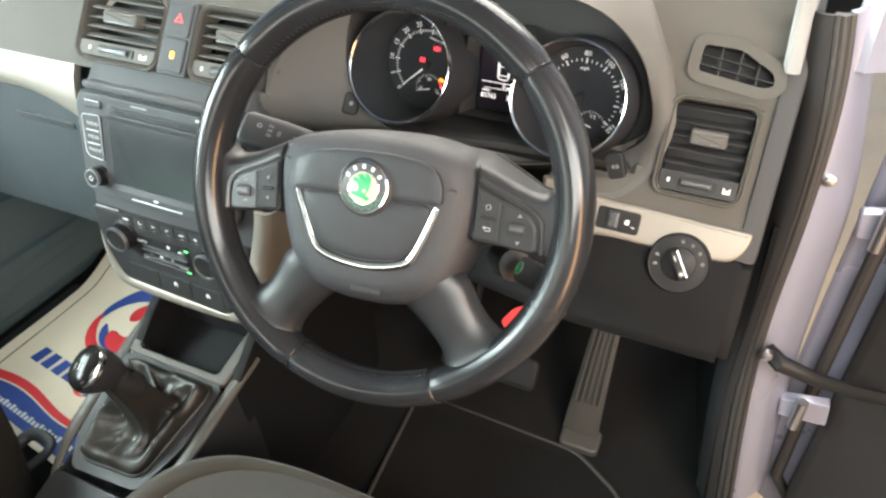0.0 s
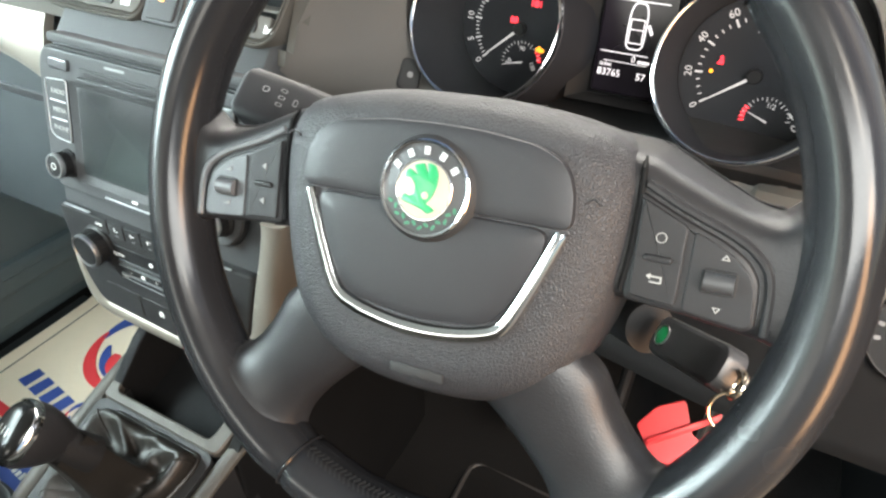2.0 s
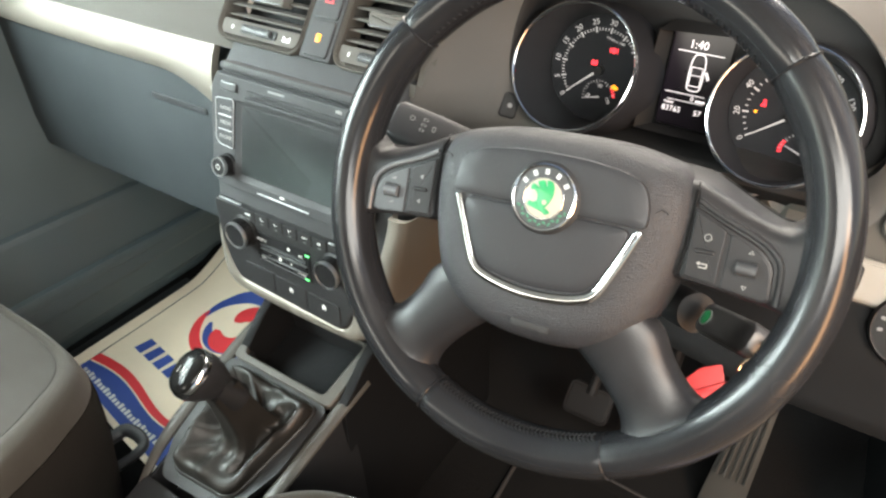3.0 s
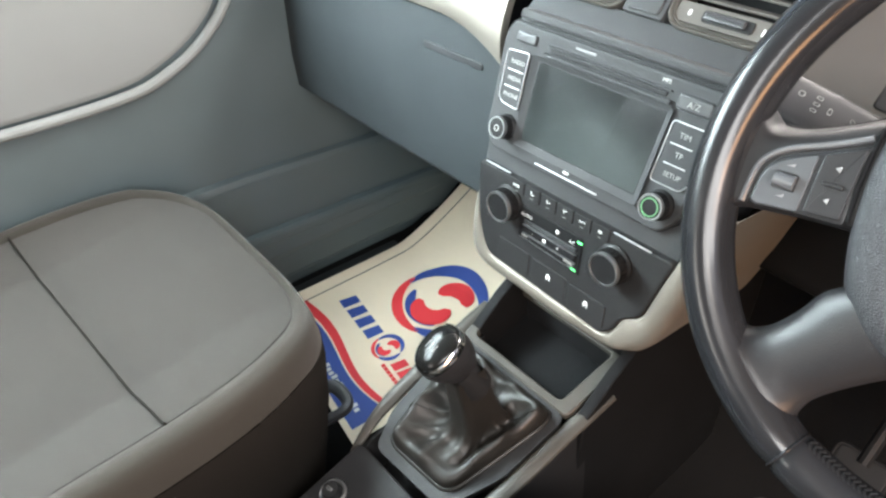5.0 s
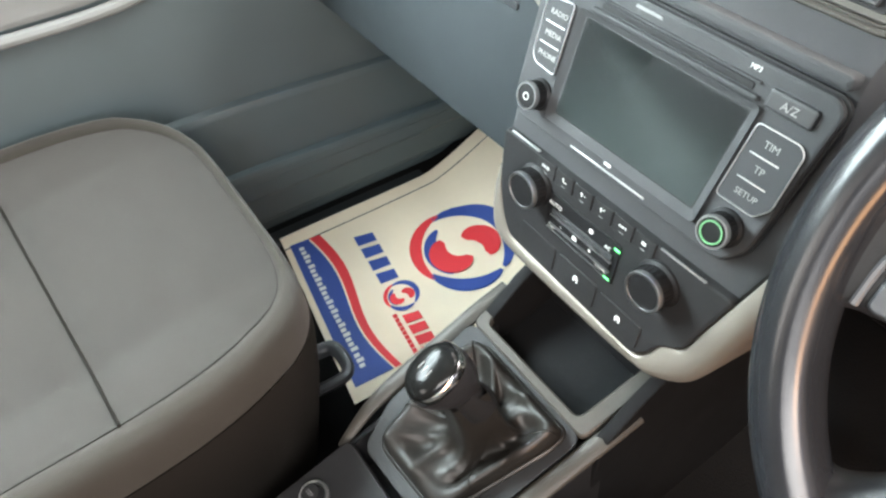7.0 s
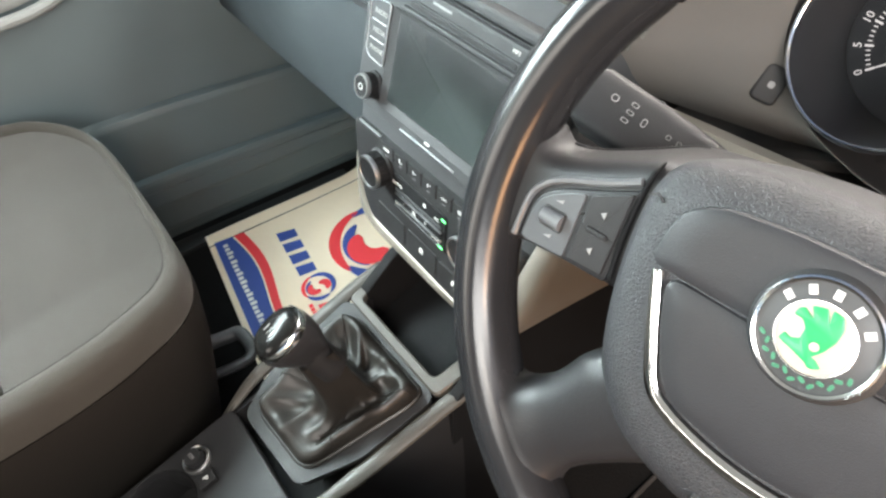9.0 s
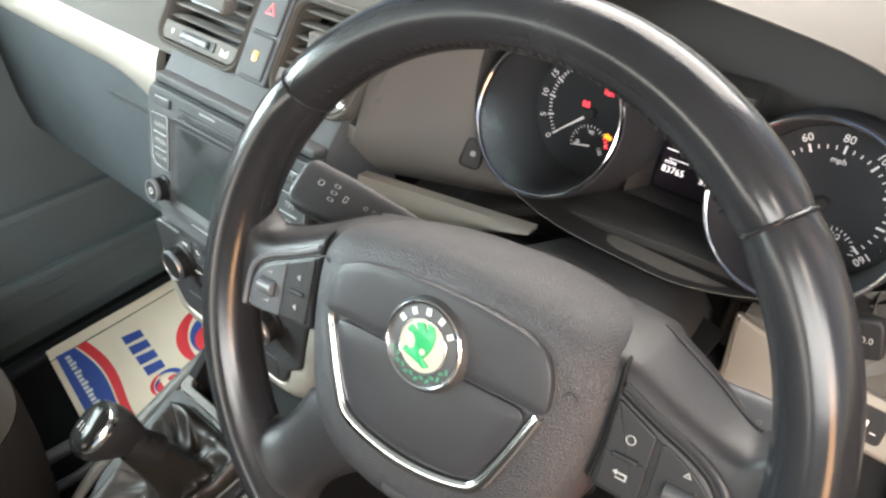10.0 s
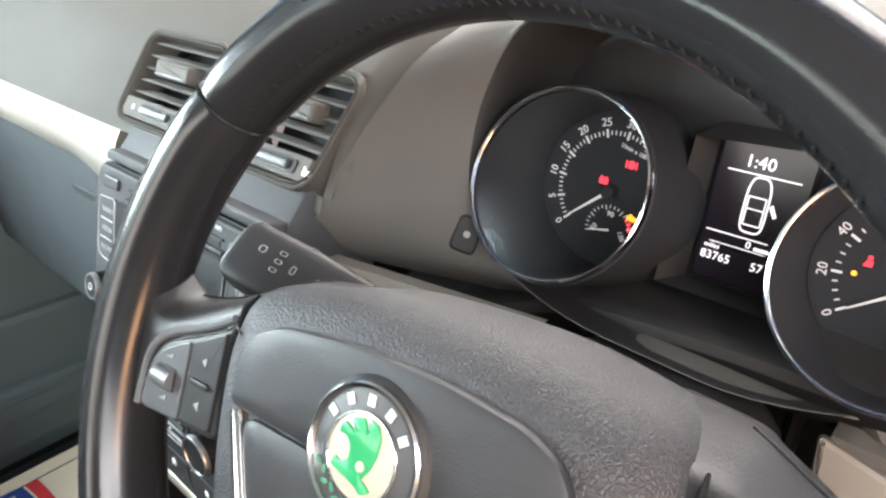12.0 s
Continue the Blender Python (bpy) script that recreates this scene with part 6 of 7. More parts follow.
tag = part("red_tag", slab(rounded([(-0.021, -0.014), (-0.002, -0.021), (0.012, -0.015), (0.007, -0.004), (0.012, 0.016), (-0.006, 0.018), (-0.022, 0.012)], 0.003), 0.0016, TG, edge=0.0005), REDTAG, keyt, "red plastic key tag")
part("tag_strap", slab(rounded([(-0.020, -0.002), (0.026, -0.002), (0.028, 0.002), (-0.020, 0.002)], 0.001), 0.002, TG, edge=0.0004, top=0.0026), REDTAG, tag, "red strap of the tag")
part("tag_pin", tube([RG + Vector((-0.002, -0.004, -0.013)), RG + Vector((0.0, -0.004, -0.022)), RG + Vector((-0.001, -0.003, -0.031))], 0.0022, 10), STEEL, tag, "metal pin")

# ---- light switch ----
ls = thing("light_switch", (0.198, 0.757, 0.989), "round black rotary light switch set in the silver strip", "light switch")
FL = face(0.1975, 0.7570, 1.0005, 30) @ Matrix.Diagonal((0.88, 0.88, 0.9, 1))
part("bezel", lathe([(0.0400, -0.012), (0.0395, 0.004), (0.0375, 0.0068), (0.0355, 0.0060)], FL, 48), BLACK, ls, "dark round bezel")
part("ring_face", lathe([(0.0362, 0.002), (0.0358, 0.0068), (0.0225, 0.0075), (0.0225, 0.002)], FL, 48, cap=False), BLACK, ls, "glossy black ring")
part("rotary_plate", lathe([(0.0222, 0.002), (0.0218, 0.0095), (0.0200, 0.0105), (0.0006, 0.0105)], FL, 40), BLACK, ls)
HG = FL @ Matrix.Rotation(radians(32), 4, "Z")
gr = part("grip", slab(rounded([(-0.0060, 0.0200), (0.0060, 0.0200), (0.0070, -0.0200), (-0.0070, -0.0200)], 0.004), 0.016, HG, edge=0.003, top=0.022), BLACK, ls, "black turning grip")
part("grip_edge", tube([HG @ Vector((0.0048, 0.0180, 0.0218)), HG @ Vector((0.0052, -0.0185, 0.0218))], 0.0011, 8), STEEL, gr, "bright edge of the grip")
part("grip_mark", slab(rrect(0.0014, 0.007, 0.0005, cx=-0.001, cy=0.009), 0.0005, HG, edge=0.0001, top=0.0225), MARK, gr, smooth=False)
sunm = slab(circle(0.0020, 12, 0.0, -0.0125), 0.0005, HG, edge=0.0001, top=0.0225)
for i in range(8):
    add_box(sunm, 0.0028, 0.0040, -0.0003, 0.0003, 0.0221, 0.0225, HG @ Matrix.Translation((0.0, -0.0125, 0)) @ Matrix.Rotation(math.pi / 4 * i, 4, "Z"))
part("grip_symbol", sunm, MARK, gr, "small lamp symbol", smooth=False)
for a, r in ((92, 0.0290), (66, 0.0290), (40, 0.0290), (12, 0.0290)):
    part("symbol", border(circle(0.0020, 12), circle(0.0012, 12), 0.0004, FL @ Matrix.Rotation(radians(a), 4, "Z") @ Matrix.Translation((r, 0, 0.0076)), edge=0.0001), PODMARK, ls, smooth=False)
for a in (168, 192):
    part("symbol", slab(rrect(0.005, 0.0035, 0.0012), 0.0004, FL @ Matrix.Rotation(radians(a), 4, "Z") @ Matrix.Translation((0.029, 0, 0.0078)), edge=0.0001), DIM, ls, smooth=False)
dmx = thing("dimmer_switch", (0.124, 0.775, 1.02), "small black dimmer panel in the silver strip", "dimmer switch")
FX = FD @ move(-0.070, 0.0115, 0.0)
part("panel", slab(rrect(0.050, 0.026, 0.004), 0.012, FX, edge=0.001, top=0.0072), BLACK, dmx)
part("roller", slab(rrect(0.013, 0.020, 0.002, cx=-0.006), 0.004, FX, edge=0.002, top=0.0105), SMOOTH, dmx, "dark thumb roller")
part("symbol", slab(rounded([(0.008, -0.003), (0.013, -0.003), (0.013, 0.003), (0.008, 0.002)], 0.001), 0.0005, FX, edge=0.0001, top=0.0077), MARK, dmx, "white lamp symbol", smooth=False)
part("symbol", slab(rrect(0.004, 0.0008, 0.0002, cx=0.018, cy=-0.005), 0.0005, FX, edge=0.0001, top=0.0077), MARK, dmx, smooth=False)

# ---- pedals ----
ped = thing("accelerator_pedal", (0.085, 0.93, 0.40), "ribbed grey floor-hinged accelerator pedal", "pedal", "pedals")
rows = []
for t in [i / 10 for i in range(11)]:
    c = Vector((0.104 - 0.010 * t, 1.010 - 0.085 * t, 0.690 - 0.263 * t))
    w = 0.021 + 0.012 * t
    rows.append([c + Vector((w * u, 0.006 * u * u - 0.010 * math.sin(math.pi * t), 0)) for u in [-1 + j / 6 for j in range(13)]])
part("plate", sheet(rows, 0.014, (0, 1, -0.2)), TREAD, ped, "long grey pedal plate")
for k in range(5):
    u = -0.72 + 0.36 * k
    part("rib", tube([Vector((0.104 - 0.010 * t + (0.021 + 0.012 * t) * u, 1.007 - 0.085 * t - 0.010 * math.sin(math.pi * t), 0.690 - 0.263 * t)) for t in [0.02 + 0.70 * i / 8 for i in range(9)]], 0.0022, 6), TREAD, ped, "raised rib")
part("foot", slab(rrect(0.075, 0.05, 0.012), 0.02, Matrix.Translation((0.098, 0.925, 0.420)) @ Matrix.Rotation(radians(12), 4, "X"), edge=0.006), TREAD, ped, "hinge block on the carpet")
for nm, x, lab in (("brake_pedal", -0.030, "brake pedal with a black rubber pad"), ("clutch_pedal", -0.135, "clutch pedal with a black rubber pad")):
    bp = thing(nm, (x, 0.92, 0.50), lab, "pedal", "pedals")
    part("pad", slab(rrect(0.072, 0.052, 0.010), 0.012, face(x, 0.905, 0.565, 38), edge=0.004), BLACK, bp, "rubber pedal pad")
    part("pad_edge", border(rrect(0.076, 0.056, 0.011), rrect(0.069, 0.049, 0.009), 0.006, face(x, 0.905, 0.565, 38), top=0.001), BLACK, bp, "moulded edge of the pad")
    part("lever", tube([(x, 0.915, 0.575), (x, 0.98, 0.66), (x - 0.005, 1.04, 0.80), (x - 0.005, 1.06, 0.95)], 0.009, 10), BLACK, bp, "steel pedal lever")

# ---- floor mats ----
dmat = thing("carpet_mat", (-0.06, 0.6, 0.39), "black driver's carpet mat with bound edge", "mat")
mo = rounded([(-0.195, 0.36), (0.20, 0.36), (0.20, 0.84), (0.10, 0.905), (-0.235, 0.915)], 0.03)
part("carpet", slab(mo, 0.008, Matrix.Translation((0, 0, 0.396)), edge=0.002), CARPET, dmat)
part("binding", tube([(x, y, 0.3965) for x, y in mo], 0.004, 8, closed=True), RUBBER, dmat, "dark bound edge")

mat = thing("paper_mat", (-0.92, 0.70, 0.40), "cream paper floor mat printed in red and blue", "paper mat")


def mat_z(x, y):
    z = 0.400 + 0.004 * math.sin(14 * x + 3 * y) * math.sin(9 * y)
    if y > 0.88:
        z += 0.75 * (y - 0.88) ** 1.35
    return z


nx, ny = 16, 26
A_, B_ = Vector((-1.134, 0.540)), Vector((-0.728, 0.475))     # near corners


def mat_point(u, v):
    p = A_ * (1 - u) + B_ * u + Vector((0.035 * (0.5 - u) * v, 1.0)) * (0.62 * v) + Vector((0.06 * v, 0))
    p.x = p.x - 0.06 * v + (-0.02 * v if u < 0.5 else 0.03 * v)
    return (p.x, p.y, mat_z(p.x, p.y))


sheet_bm = sheet([[mat_point(u / nx, v / ny) for u in range(nx + 1)] for v in range(ny + 1)], 0.0015, (0, 0, -1))
part("paper", sheet_bm, PAPER, mat, "cream paper sheet")


def uv_of(x, y):
    """A print place, given from the near left corner along the near edge and away from it."""
    ex = (B_ - A_).normalized()
    ey = Vector((0, 1.0)) * 0.97 + Vector((0.10, 0)) * 0.6
    p = A_ + ex * x + ey * y
    return p


def printed(name, outline, ink, label, lift=0.0015, cells=14):
    """A flat printed shape laid on the paper, following its bend."""
    bm = bmesh.new()
    add = [bm.verts.new((*uv_of(x, y), 0.0)) for x, y in outline]
    bm.faces.new(add)
    bmesh.ops.triangulate(bm, faces=bm.faces[:])
    bmesh.ops.subdivide_edges(bm, edges=[e for e in bm.edges if e.calc_length() > 0.03], cuts=2, use_grid_fill=True)
    for v in bm.verts:
        v.co.z = mat_z(v.co.x, v.co.y) + lift
    part(name, bm, ink, mat, label, smooth=False)


def wave_band(y0a, y0b, y1a, y1b, x0, x1, n=16):
    top, bot = [], []
    for i in range(n + 1):
        t = i / n
        s = t * t * (3 - 2 * t)
        top.append((x0 + (x1 - x0) * t, y1a + (y1b - y1a) * t + 0.012 * math.sin(2 * math.pi * t)))
        bot.append((x0 + (x1 - x0) * t, y0a + (y0b - y0a) * t + 0.012 * math.sin(2 * math.pi * t) * (1 if y0a > 0.03 else 0)))
    return bot + top[::-1]


printed("blue_band", wave_band(0.012, 0.012, 0.050, 0.085, 0.030, 0.385), INKBLUE, "navy printed band")
printed("red_band", wave_band(0.054, 0.088, 0.076, 0.100, 0.030, 0.385), INKRED, "red printed band")
# web line and lettering as bars
for i in range(26):
    x = 0.046 + 0.0118 * i + (0.003 if i > 3 else 0) + (0.003 if i > 22 else 0)
    h = 0.013 if i % 5 in (2, 4) else 0.010
    printed("white_bar", [(x, 0.026 + 0.0003 * i), (x + 0.0085, 0.026 + 0.0003 * i), (x + 0.0085, 0.026 + h + 0.0003 * i), (x, 0.026 + h + 0.0003 * i)], INKWHITE, "small white printed bar", 0.0028)
for i in range(4):
    x = 0.070 + 0.036 * i
    printed("blue_bar", [(x, 0.136 + 0.001 * i), (x + 0.027, 0.136 + 0.001 * i), (x + 0.030, 0.176), (x + 0.006, 0.176)], INKBLUE, "navy printed block")
for i in range(4):
    x = 0.292 + 0.026 * i
    printed("red_bar", [(x, 0.144), (x + 0.021, 0.144), (x + 0.024, 0.176), (x + 0.005, 0.176)], INKRED, "red printed block")
for i in range(10):
    x = 0.282 + 0.0105 * i
    printed("thin_red_bar", [(x, 0.128), (x + 0.009, 0.128), (x + 0.009, 0.136), (x, 0.136)], INKRED, "small red printed bar")


def ring_piece(cx, cy, ra, rb, a0, sweep, ink, label, lift=0.0015, taper=0.7):
    """A crescent of print: an arc that thins towards its ends."""
    out, inn = [], []
    for i in range(23):
        t = i / 22
        a = radians(a0 + sweep * t)
        half = (ra - rb) / 2 * math.sin(math.pi * (0.03 + 0.94 * t)) ** taper
        mid = (ra + rb) / 2
        out.append((cx + (mid + half) * math.cos(a), cy + (mid + half) * math.sin(a)))
        inn.append((cx + (mid - half) * math.cos(a), cy + (mid - half) * math.sin(a)))
    printed("printed_swirl", out + inn[::-1], ink, label, lift)


def swirl(cx, cy, r):
    """A round device: navy and red crescents that wind round a pale double curve."""
    ring_piece(cx, cy, r, r * 0.70, 30, 165, INKBLUE, "navy printed crescent", 0.0015, 0.6)
    ring_piece(cx, cy, r, r * 0.78, 186, 110, INKRED, "red printed crescent", 0.0015, 0.6)
    ring_piece(cx, cy, r * 0.98, r * 0.72, -70, 95, INKBLUE, "navy printed crescent", 0.0015, 0.6)
    ring_piece(cx, cy, r * 0.74, r * 0.50, 205, 110, INKBLUE, "navy printed crescent", 0.0018, 0.6)
    ring_piece(cx + r * 0.10, cy + r * 0.22, r * 0.48, r * 0.06, 20, 190, INKRED, "red printed curve", 0.0021, 0.5)
    ring_piece(cx + r * 0.02, cy - r * 0.20, r * 0.50, r * 0.10, 200, 200, INKRED, "red printed curve", 0.0024, 0.5)


swirl(0.250, 0.163, 0.036)
swirl(0.205, 0.325, 0.112)
part("fold_line", tube([(*mat_point(0.085, v / 30)[:2], mat_point(0.085, v / 30)[2] + 0.0004) for v in range(0, 31)], 0.0011, 5), SMOOTH, mat, "dark crease line")

# ---- seats ----


def seat(name, xc, front, zt, label, side, wide=0.277, slump=0.0):
    st = thing(name, (xc, front - 0.25, 0.42), label, "car seat", "front seats")
    W, L = wide, 0.62

    def outline(f, fy=None):
        """A seat-shaped loop: square to the rear, well rounded in front."""
        pts = []
        fy = f if fy is None else fy
        for i in range(96):
            a = 2 * math.pi * i / 96
            c, s = math.cos(a), math.sin(a)
            e = (0.42 if c > 0 else 0.52) if s > 0 else 0.25
            pts.append((xc + W * f * math.copysign(abs(c) ** e, c), front - L / 2 + (L / 2) * fy * math.copysign(abs(s) ** (0.62 if s > 0 else 0.3), s)))
        return pts

    def seam_y(x):
        return front - 0.246 + 0.076 * (x - xc)

    def top(x, y):
        u, v = (x - xc) / W, (front - y) / L
        bol = max(0.0, abs(u) - 0.50) / 0.5
        z = zt - 0.115 * max(0.0, v) * 0.8 + 0.030 * math.sin(min(1.0, bol) * math.pi * 0.55) * (0.35 + min(1.0, 1.6 * max(0.0, v)))
        z -= 0.018 * max(0.0, 0.14 - v) / 0.14 + slump * ease(0.35, 1.0, -u)
        dip = math.exp(-((seam_y(x) - y) / 0.013) ** 2) * (1 if abs(u) < 0.80 else 0)
        return z - 0.007 * dip

    inner = [[(x, y, top(x, y) + 0.004 * (1 - f)) for x, y in outline(f * 0.97, f * 1.10)] for f in [0.0005, 0.03] + [0.06 + 0.796 * k / 24 for k in range(25)]]
    part("cushion_panel", sheet(inner, close=True), FABRIC, st, "grey woven centre panel", sharp=60)
    part("cross_seam", tube([(xc + W * u, seam_y(xc + W * u), top(xc + W * u, seam_y(xc + W * u)) + 0.0042) for u in [-0.84 + 0.042 * k for k in range(41)]], 0.0018, 6), SIDEFAB, st, "dark stitched cross seam")
    seam = [(x, y, top(x, y) - 0.0010) for x, y in outline(0.8315, 0.9425)]
    part("seam", tube(seam, 0.0007, 6, closed=True), SIDEFAB, st, "dark stitched seam")
    rows = []
    for f, dz in ((0.8320, -0.001), (0.842, 0.0025), (0.90, 0.006), (0.945, 0.001), (0.980, -0.012), (1.0, -0.030)):
        rows.append([(x, y, top(x, y) + dz) for x, y in outline(f, 1 - (1 - f) * 0.342)])
    part("bolster", sheet(rows, close=True), BOLSTER, st, "lighter grey padded bolster", sharp=60)
    rows = []
    for f, dz in ((1.002, -0.031), (1.006, -0.055), (0.995, -0.12), (0.965, -0.20), (0.93, -0.28)):
        rows.append([(x, y, top(xc, front - 0.1) + dz + (top(x, y) - top(xc, front - 0.1)) * max(0.0, 1 + (dz + 0.031) / 0.12)) for x, y in outline(f, f)])
    part("skirt", sheet(rows, close=True), SIDEFAB, st, "charcoal fabric seat side", sharp=60)
    base = [[(x, y, z) for x, y in outline(f, f)] for f, z in ((0.93, zt - 0.26), (0.86, 0.47), (0.86, 0.389))]
    part("base_frame", sheet(base, close=True), BLACK, st, "black seat base", sharp=60)
    y0, z0 = front - L + 0.02, zt - 0.08
    rows = []
    for t, w, d in ((0.0, 0.25, 0.07), (0.25, 0.27, 0.075), (0.6, 0.265, 0.065), (0.9, 0.22, 0.05), (1.0, 0.17, 0.03)):
        c = Vector((xc, y0 - 0.20 * t, z0 + 0.58 * t))
        rows.append([c + Vector((w * math.copysign(abs(math.cos(a)) ** 0.5, math.cos(a)), d * math.copysign(abs(math.sin(a)) ** 0.7, math.sin(a)) + 0.02 * abs(math.cos(a)), 0)) for a in [2 * math.pi * j / 36 for j in range(36)]])
    part("backrest", sheet(rows, close=True), FABRIC, st, "grey fabric backrest", sharp=60)
    lx = xc + side * 0.12
    loop = smooth_loop([(lx - 0.030, front - 0.05, 0.545), (lx - 0.030, front + 0.020, 0.535), (lx - 0.020, front + 0.042, 0.538), (lx + 0.020, front + 0.042, 0.538), (lx + 0.030, front + 0.020, 0.535), (lx + 0.030, front - 0.05, 0.545)], 5, closed=False)
    part("slide_handle", tube(loop, 0.008, 10, flat=1.4), SMOOTH, st, "black looped slide handle")
    return st


seat("passenger_seat", -0.845, 0.423, 0.806, "grey fabric passenger seat with lighter bolsters", 1, 0.301, 0.022)
seat("driver_seat", -0.074, 0.480, 0.786, "grey fabric driver's seat with rounded front edge", 1)

# ---- passenger door ----
pdoor = thing("passenger_door", (-1.20, 0.4, 0.45), "closed passenger door with dark card and pale armrest insert", "car door")
MX = Matrix(((0, 0, 1, -1.172), (1, 0, 0, 0), (0, 1, 0, 0), (0, 0, 0, 1)))
part("door_card", slab(rounded([(-0.55, 0.40), (1.15, 0.40), (1.25, 0.80), (1.20, 1.20), (-0.55, 1.20)], 0.05), 0.05, MX, edge=0.01), DOORCARD, pdoor, "dark grained door card")
part("pocket_edge", slab(rounded([(-0.45, 0.43), (1.10, 0.43), (1.12, 0.58), (1.05, 0.680), (0.55, 0.704), (-0.45, 0.706)], 0.02), 0.03, MX, edge=0.014, top=0.016), DOORCARD, pdoor, "raised lower door panel")
part("pocket", slab(rounded([(-0.45, 0.50), (1.02, 0.50), (1.04, 0.545), (1.00, 0.560), (0.55, 0.574), (-0.45, 0.575)], 0.02), 0.02, MX, edge=0.012, top=0.030), DOORCARD, pdoor, "door pocket bulge")
ins = smooth_loop([(-0.45, 0.925), (0.10, 0.918), (0.36, 0.922), (0.455, 0.945), (0.53, 0.99), (0.575, 1.05), (0.60, 1.17), (-0.45, 1.17)], 4)
part("armrest_insert", slab(ins, 0.02, MX, edge=0.010, top=0.018), DOORSOFT, pdoor, "pale padded insert")
part("insert_edge", tube([MX @ Vector((y, z, 0.018)) for y, z in smooth_loop([(-0.45, 0.915), (0.10, 0.908), (0.37, 0.912), (0.47, 0.937), (0.545, 0.985), (0.592, 1.05), (0.62, 1.17)], 5, closed=False)], 0.009, 10), DOORSOFT, pdoor, "pale rounded edging")
part("window_frame", border(rounded([(-0.55, 1.195), (1.10, 1.195), (0.60, 1.66), (-0.55, 1.66)], 0.03), rounded([(-0.47, 1.235), (0.93, 1.235), (0.52, 1.60), (-0.47, 1.60)], 0.03), 0.05, MX), BLACK, pdoor, "black window frame")
pg = part("window_glass", slab(rounded([(-0.47, 1.235), (0.93, 1.235), (0.52, 1.60), (-0.47, 1.60)], 0.03), 0.004, MX, edge=0.0, top=-0.03), glass, pdoor, "clear side window")
pg.visible_shadow = False

# strip added over the black carpet to carry the haze tone
bm = bmesh.new()
add_box(bm, -1.168, -1.130, -0.45, 1.05, 0.386, 0.396, r=0.004)
solo("trim_haze_passenger", bm, FOOTWELL, "haze-tinted strip added over the carpet beside the floor mat", "trim", kind="structure")

# ---- driver's door opening ----
jamb = thing("door_jamb", (0.34, 0.88, 0.45), "silver blue painted door jamb with rubber seals", "door jamb")
inner_line = [(0.270, 1.257), (0.282, 1.192), (0.294, 1.113), (0.301, 0.996), (0.301, 0.840), (0.304, 0.672), (0.330, 0.430)]
outer_line = [(0.318, 1.263), (0.332, 1.200), (0.350, 1.125), (0.368, 1.015), (0.374, 0.867), (0.383, 0.711), (0.408, 0.460)]
face_line = [(0.298, 1.260), (0.310, 1.197), (0.318, 1.118), (0.322, 1.000), (0.323, 0.849), (0.335, 0.688), (0.366, 0.440)]
fl, ol = smooth_loop(face_line, 5, closed=False), smooth_loop(outer_line, 5, closed=False)
rows = [[(x0 + (x1 - x0) * t, 0.880 + 0.035 * t * t, z0 + (z1 - z0) * t) for t in (0, 0.08, 0.3, 0.6, 0.9, 1.0)] + [(x1 + 0.004, 0.935, z1), (x1 + 0.008, 0.99, z1)] for (x0, z0), (x1, z1) in zip(fl, ol)]
part("painted_panel", sheet(rows, 0.01, (-0.3, 1, 0)), PAINT, jamb, "silver blue painted jamb")
il = smooth_loop(inner_line, 5, closed=False)
for t, r, y in ((0.52, 0.0040, 0.876), (0.74, 0.0045, 0.874), (0.96, 0.0042, 0.878)):
    path = [(x0 + (x1 - x0) * t, y, z0 + (z1 - z0) * t) for (x0, z0), (x1, z1) in zip(il, fl)]
    part("rubber_seal", tube(path, r, 10), RUBBER, jamb, "black rubber door seal")
rows = [[(x - 0.020, 0.900, z), (x - 0.006, 0.878, z), (x + 0.002, 0.874, z), (x + (x1 - x) * 0.38, 0.874, z), (x + (x1 - x) * 0.45, 0.882, z), (x + (x1 - x) * 0.75, 0.882, z), (x1 + 0.002, 0.882, z1)] for (x, z), (x1, z1) in zip(il, fl)]
part("inner_trim", sheet(rows, 0.006, (0, 1, 0)), DARK, jamb, "dark trim beside the dashboard")
rows = [[(x + 0.002 - 0.055 * (1 - t), 0.875 + 0.24 * (1 - t), z) for t in [j / 5 for j in range(6)]] for x, z in smooth_loop([(0.290, 1.0), (0.296, 0.85), (0.300, 0.69), (0.326, 0.39)], 4, closed=False)]
part("kick_panel", sheet(rows, 0.006, (1, 0, 0)), LOWER, jamb, "dark kick panel beside the footwell")
bl = lathe([(0.008, -0.002), (0.008, 0.002), (0.0055, 0.003), (0.0055, 0.006), (0.003, 0.007)], Matrix.Translation((0.331, 0.881, 1.072)) @ Matrix.Rotation(radians(90), 4, "X"), 20)
part("bolt", bl, STEEL, jamb, "zinc-plated wing bolt")

# pillar beside the windscreen
rows = []
for y, z, x in ((0.868, 1.195, 0.250), (0.872, 1.25, 0.246), (0.84, 1.36, 0.240), (0.74, 1.51, 0.230), (0.58, 1.65, 0.22)):
    rows.append([(x, y + 0.06, z + 0.012), (x - 0.001, y + 0.01, z), (x + 0.003, y - 0.002, z), (x + 0.010, y - 0.003, z), (x + 0.016, y, z), (x + 0.020, y + 0.03, z)])
solo("trim_windscreen_pillar", sheet(rows, 0.01, (0, 1, 0.3)), PALE, "pale windscreen pillar trim", "pillar", kind="structure")
rows = []
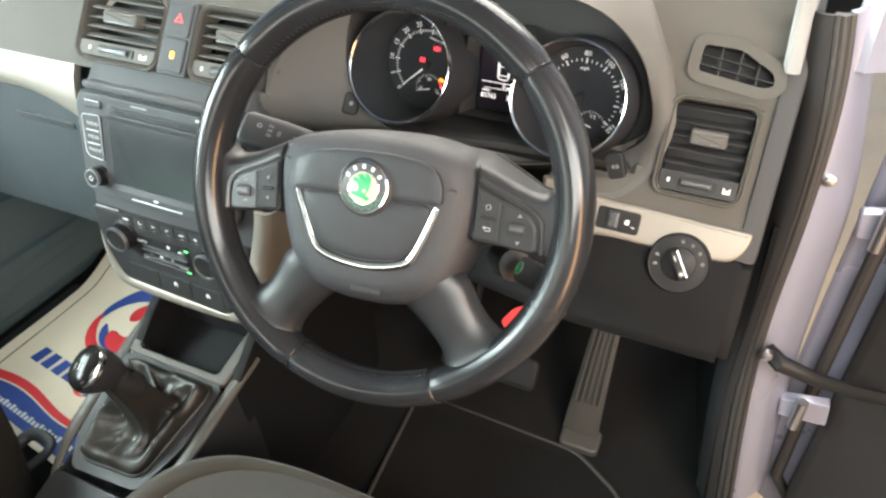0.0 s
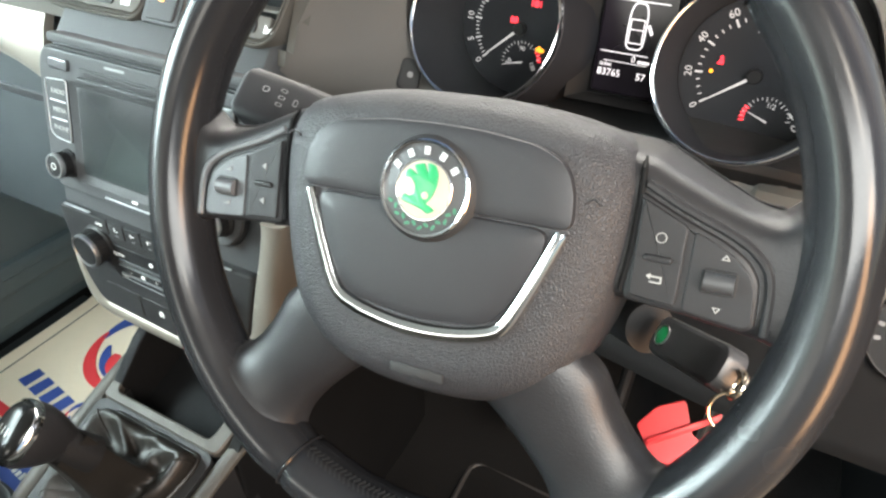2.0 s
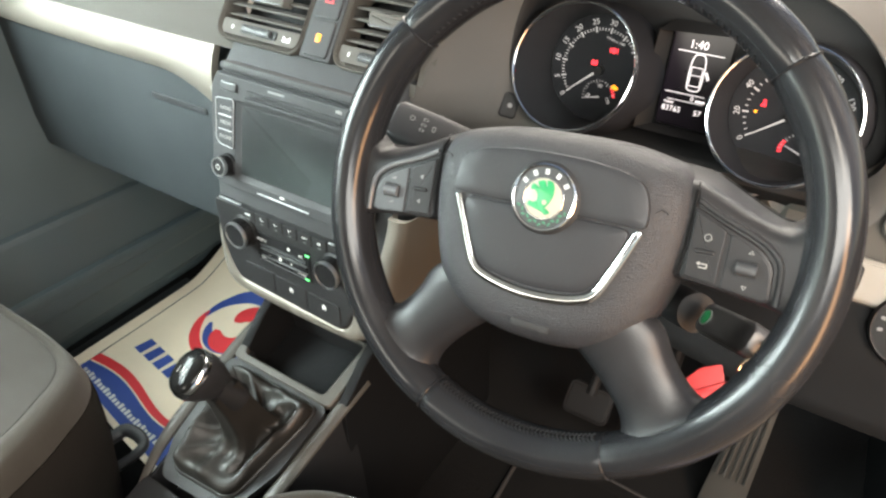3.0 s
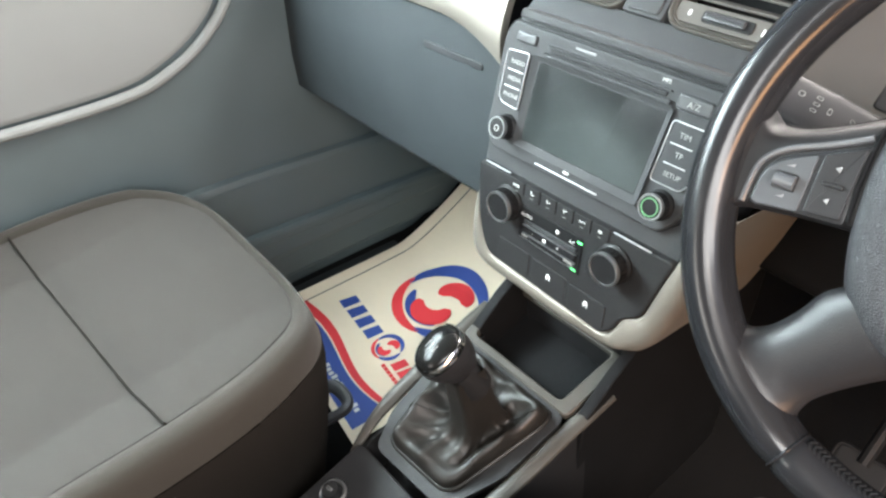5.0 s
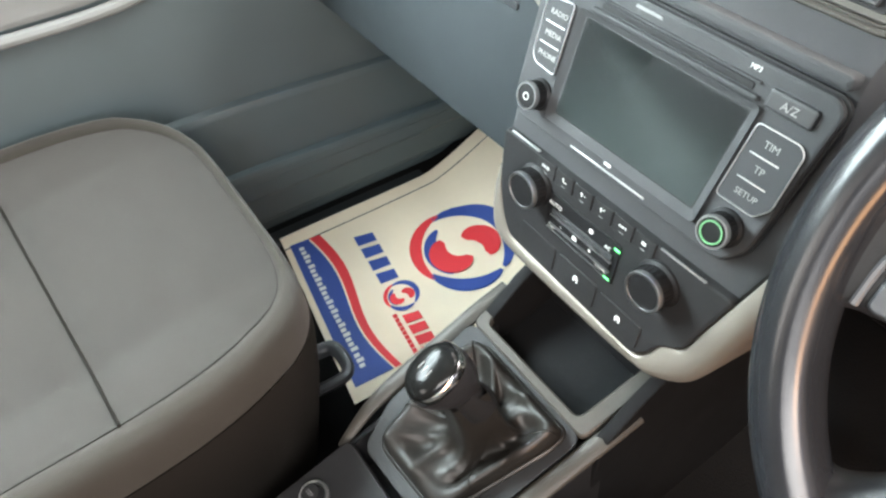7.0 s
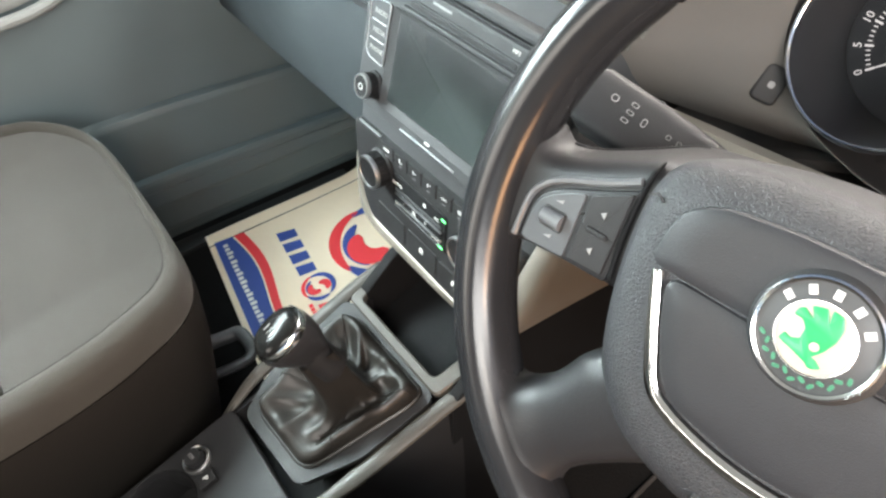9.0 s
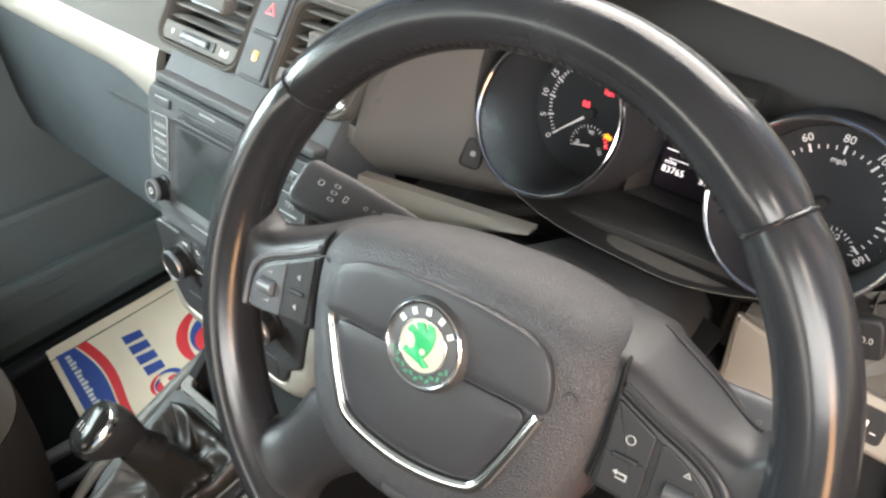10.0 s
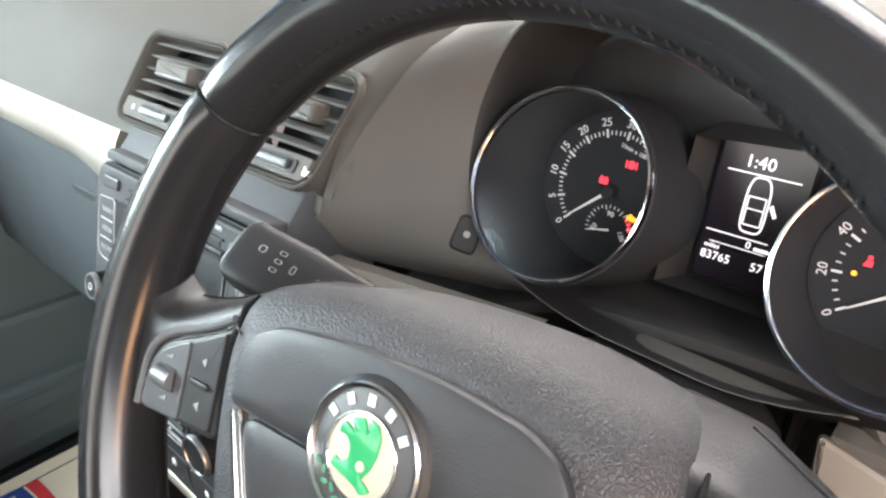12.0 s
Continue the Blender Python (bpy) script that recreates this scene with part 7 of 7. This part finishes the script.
for y, z, x in ((0.90, 1.20, 0.305), (0.92, 1.30, 0.305), (0.86, 1.42, 0.300), (0.72, 1.57, 0.29), (0.57, 1.68, 0.28)):
    rows.append([(x, y - 0.010, z), (x + 0.02, y - 0.018, z), (x + 0.05, y + 0.0, z), (x + 0.06, y + 0.05, z)])
solo("trim_outer_pillar", sheet(rows, 0.01, (0, 1, 0.3)), PAINT, "silver blue painted outer pillar", "pillar", kind="structure")

# open driver's door, hinged at the jamb and swung out
ddoor = thing("driver_door", (0.43, 0.93, 0.40), "open driver's door with dark inner card and painted edge", "car door")
MO = Matrix.Translation((0.392, 0.985, 0.0)) @ Matrix.Rotation(radians(-24), 4, "Z") @ Matrix.Rotation(radians(90), 4, "X")
part("painted_shell", slab(rounded([(0.0, 0.36), (1.05, 0.36), (1.05, 1.22), (0.0, 1.22)], 0.05), 0.045, MO, edge=0.01), PAINT, ddoor, "silver blue door shell")
part("door_card", slab(rounded([(0.07, 0.40), (1.02, 0.40), (1.02, 1.21), (0.07, 1.21)], 0.06), 0.03, MO, edge=0.015, top=0.032), DARK, ddoor, "dark inner door card")
part("door_seal", tube([MO @ Vector((x, z, 0.006)) for x, z in [(0.045, 1.2), (0.040, 1.0), (0.040, 0.7), (0.045, 0.45), (0.10, 0.385), (0.5, 0.38)]], 0.010, 10), RUBBER, ddoor, "black rubber seal")
for z in (1.015, 0.680):
    hg = part("hinge", slab(rounded([(-0.045, -0.018), (0.02, -0.022), (0.02, 0.022), (-0.045, 0.018)], 0.005), 0.016, Matrix.Translation((0.425, 0.900, z)) @ Matrix.Rotation(radians(90), 4, "X") @ Matrix.Rotation(radians(8), 4, "Z"), edge=0.003), PAINT, ddoor, "painted door hinge")
    part("hinge_pin", tube([(0.405, 0.890, z - 0.028), (0.405, 0.890, z + 0.028)], 0.008, 14), STEEL, hg, "steel hinge pin")
cs = part("check_strap", tube([(0.332, 0.872, 0.806), (0.352, 0.855, 0.801), (0.400, 0.862, 0.784), (0.455, 0.885, 0.760), (0.51, 0.905, 0.745)], [0.011, 0.012, 0.010, 0.009, 0.009], 10, flat=0.6), BLACK, ddoor, "black door check strap")
part("strap_bolt", lathe([(0.008, -0.004), (0.008, 0.004), (0.004, 0.006)], Matrix.Translation((0.332, 0.857, 0.808)) @ Matrix.Rotation(radians(90), 4, "X"), 18), STEEL, cs, "bright strap bolt")
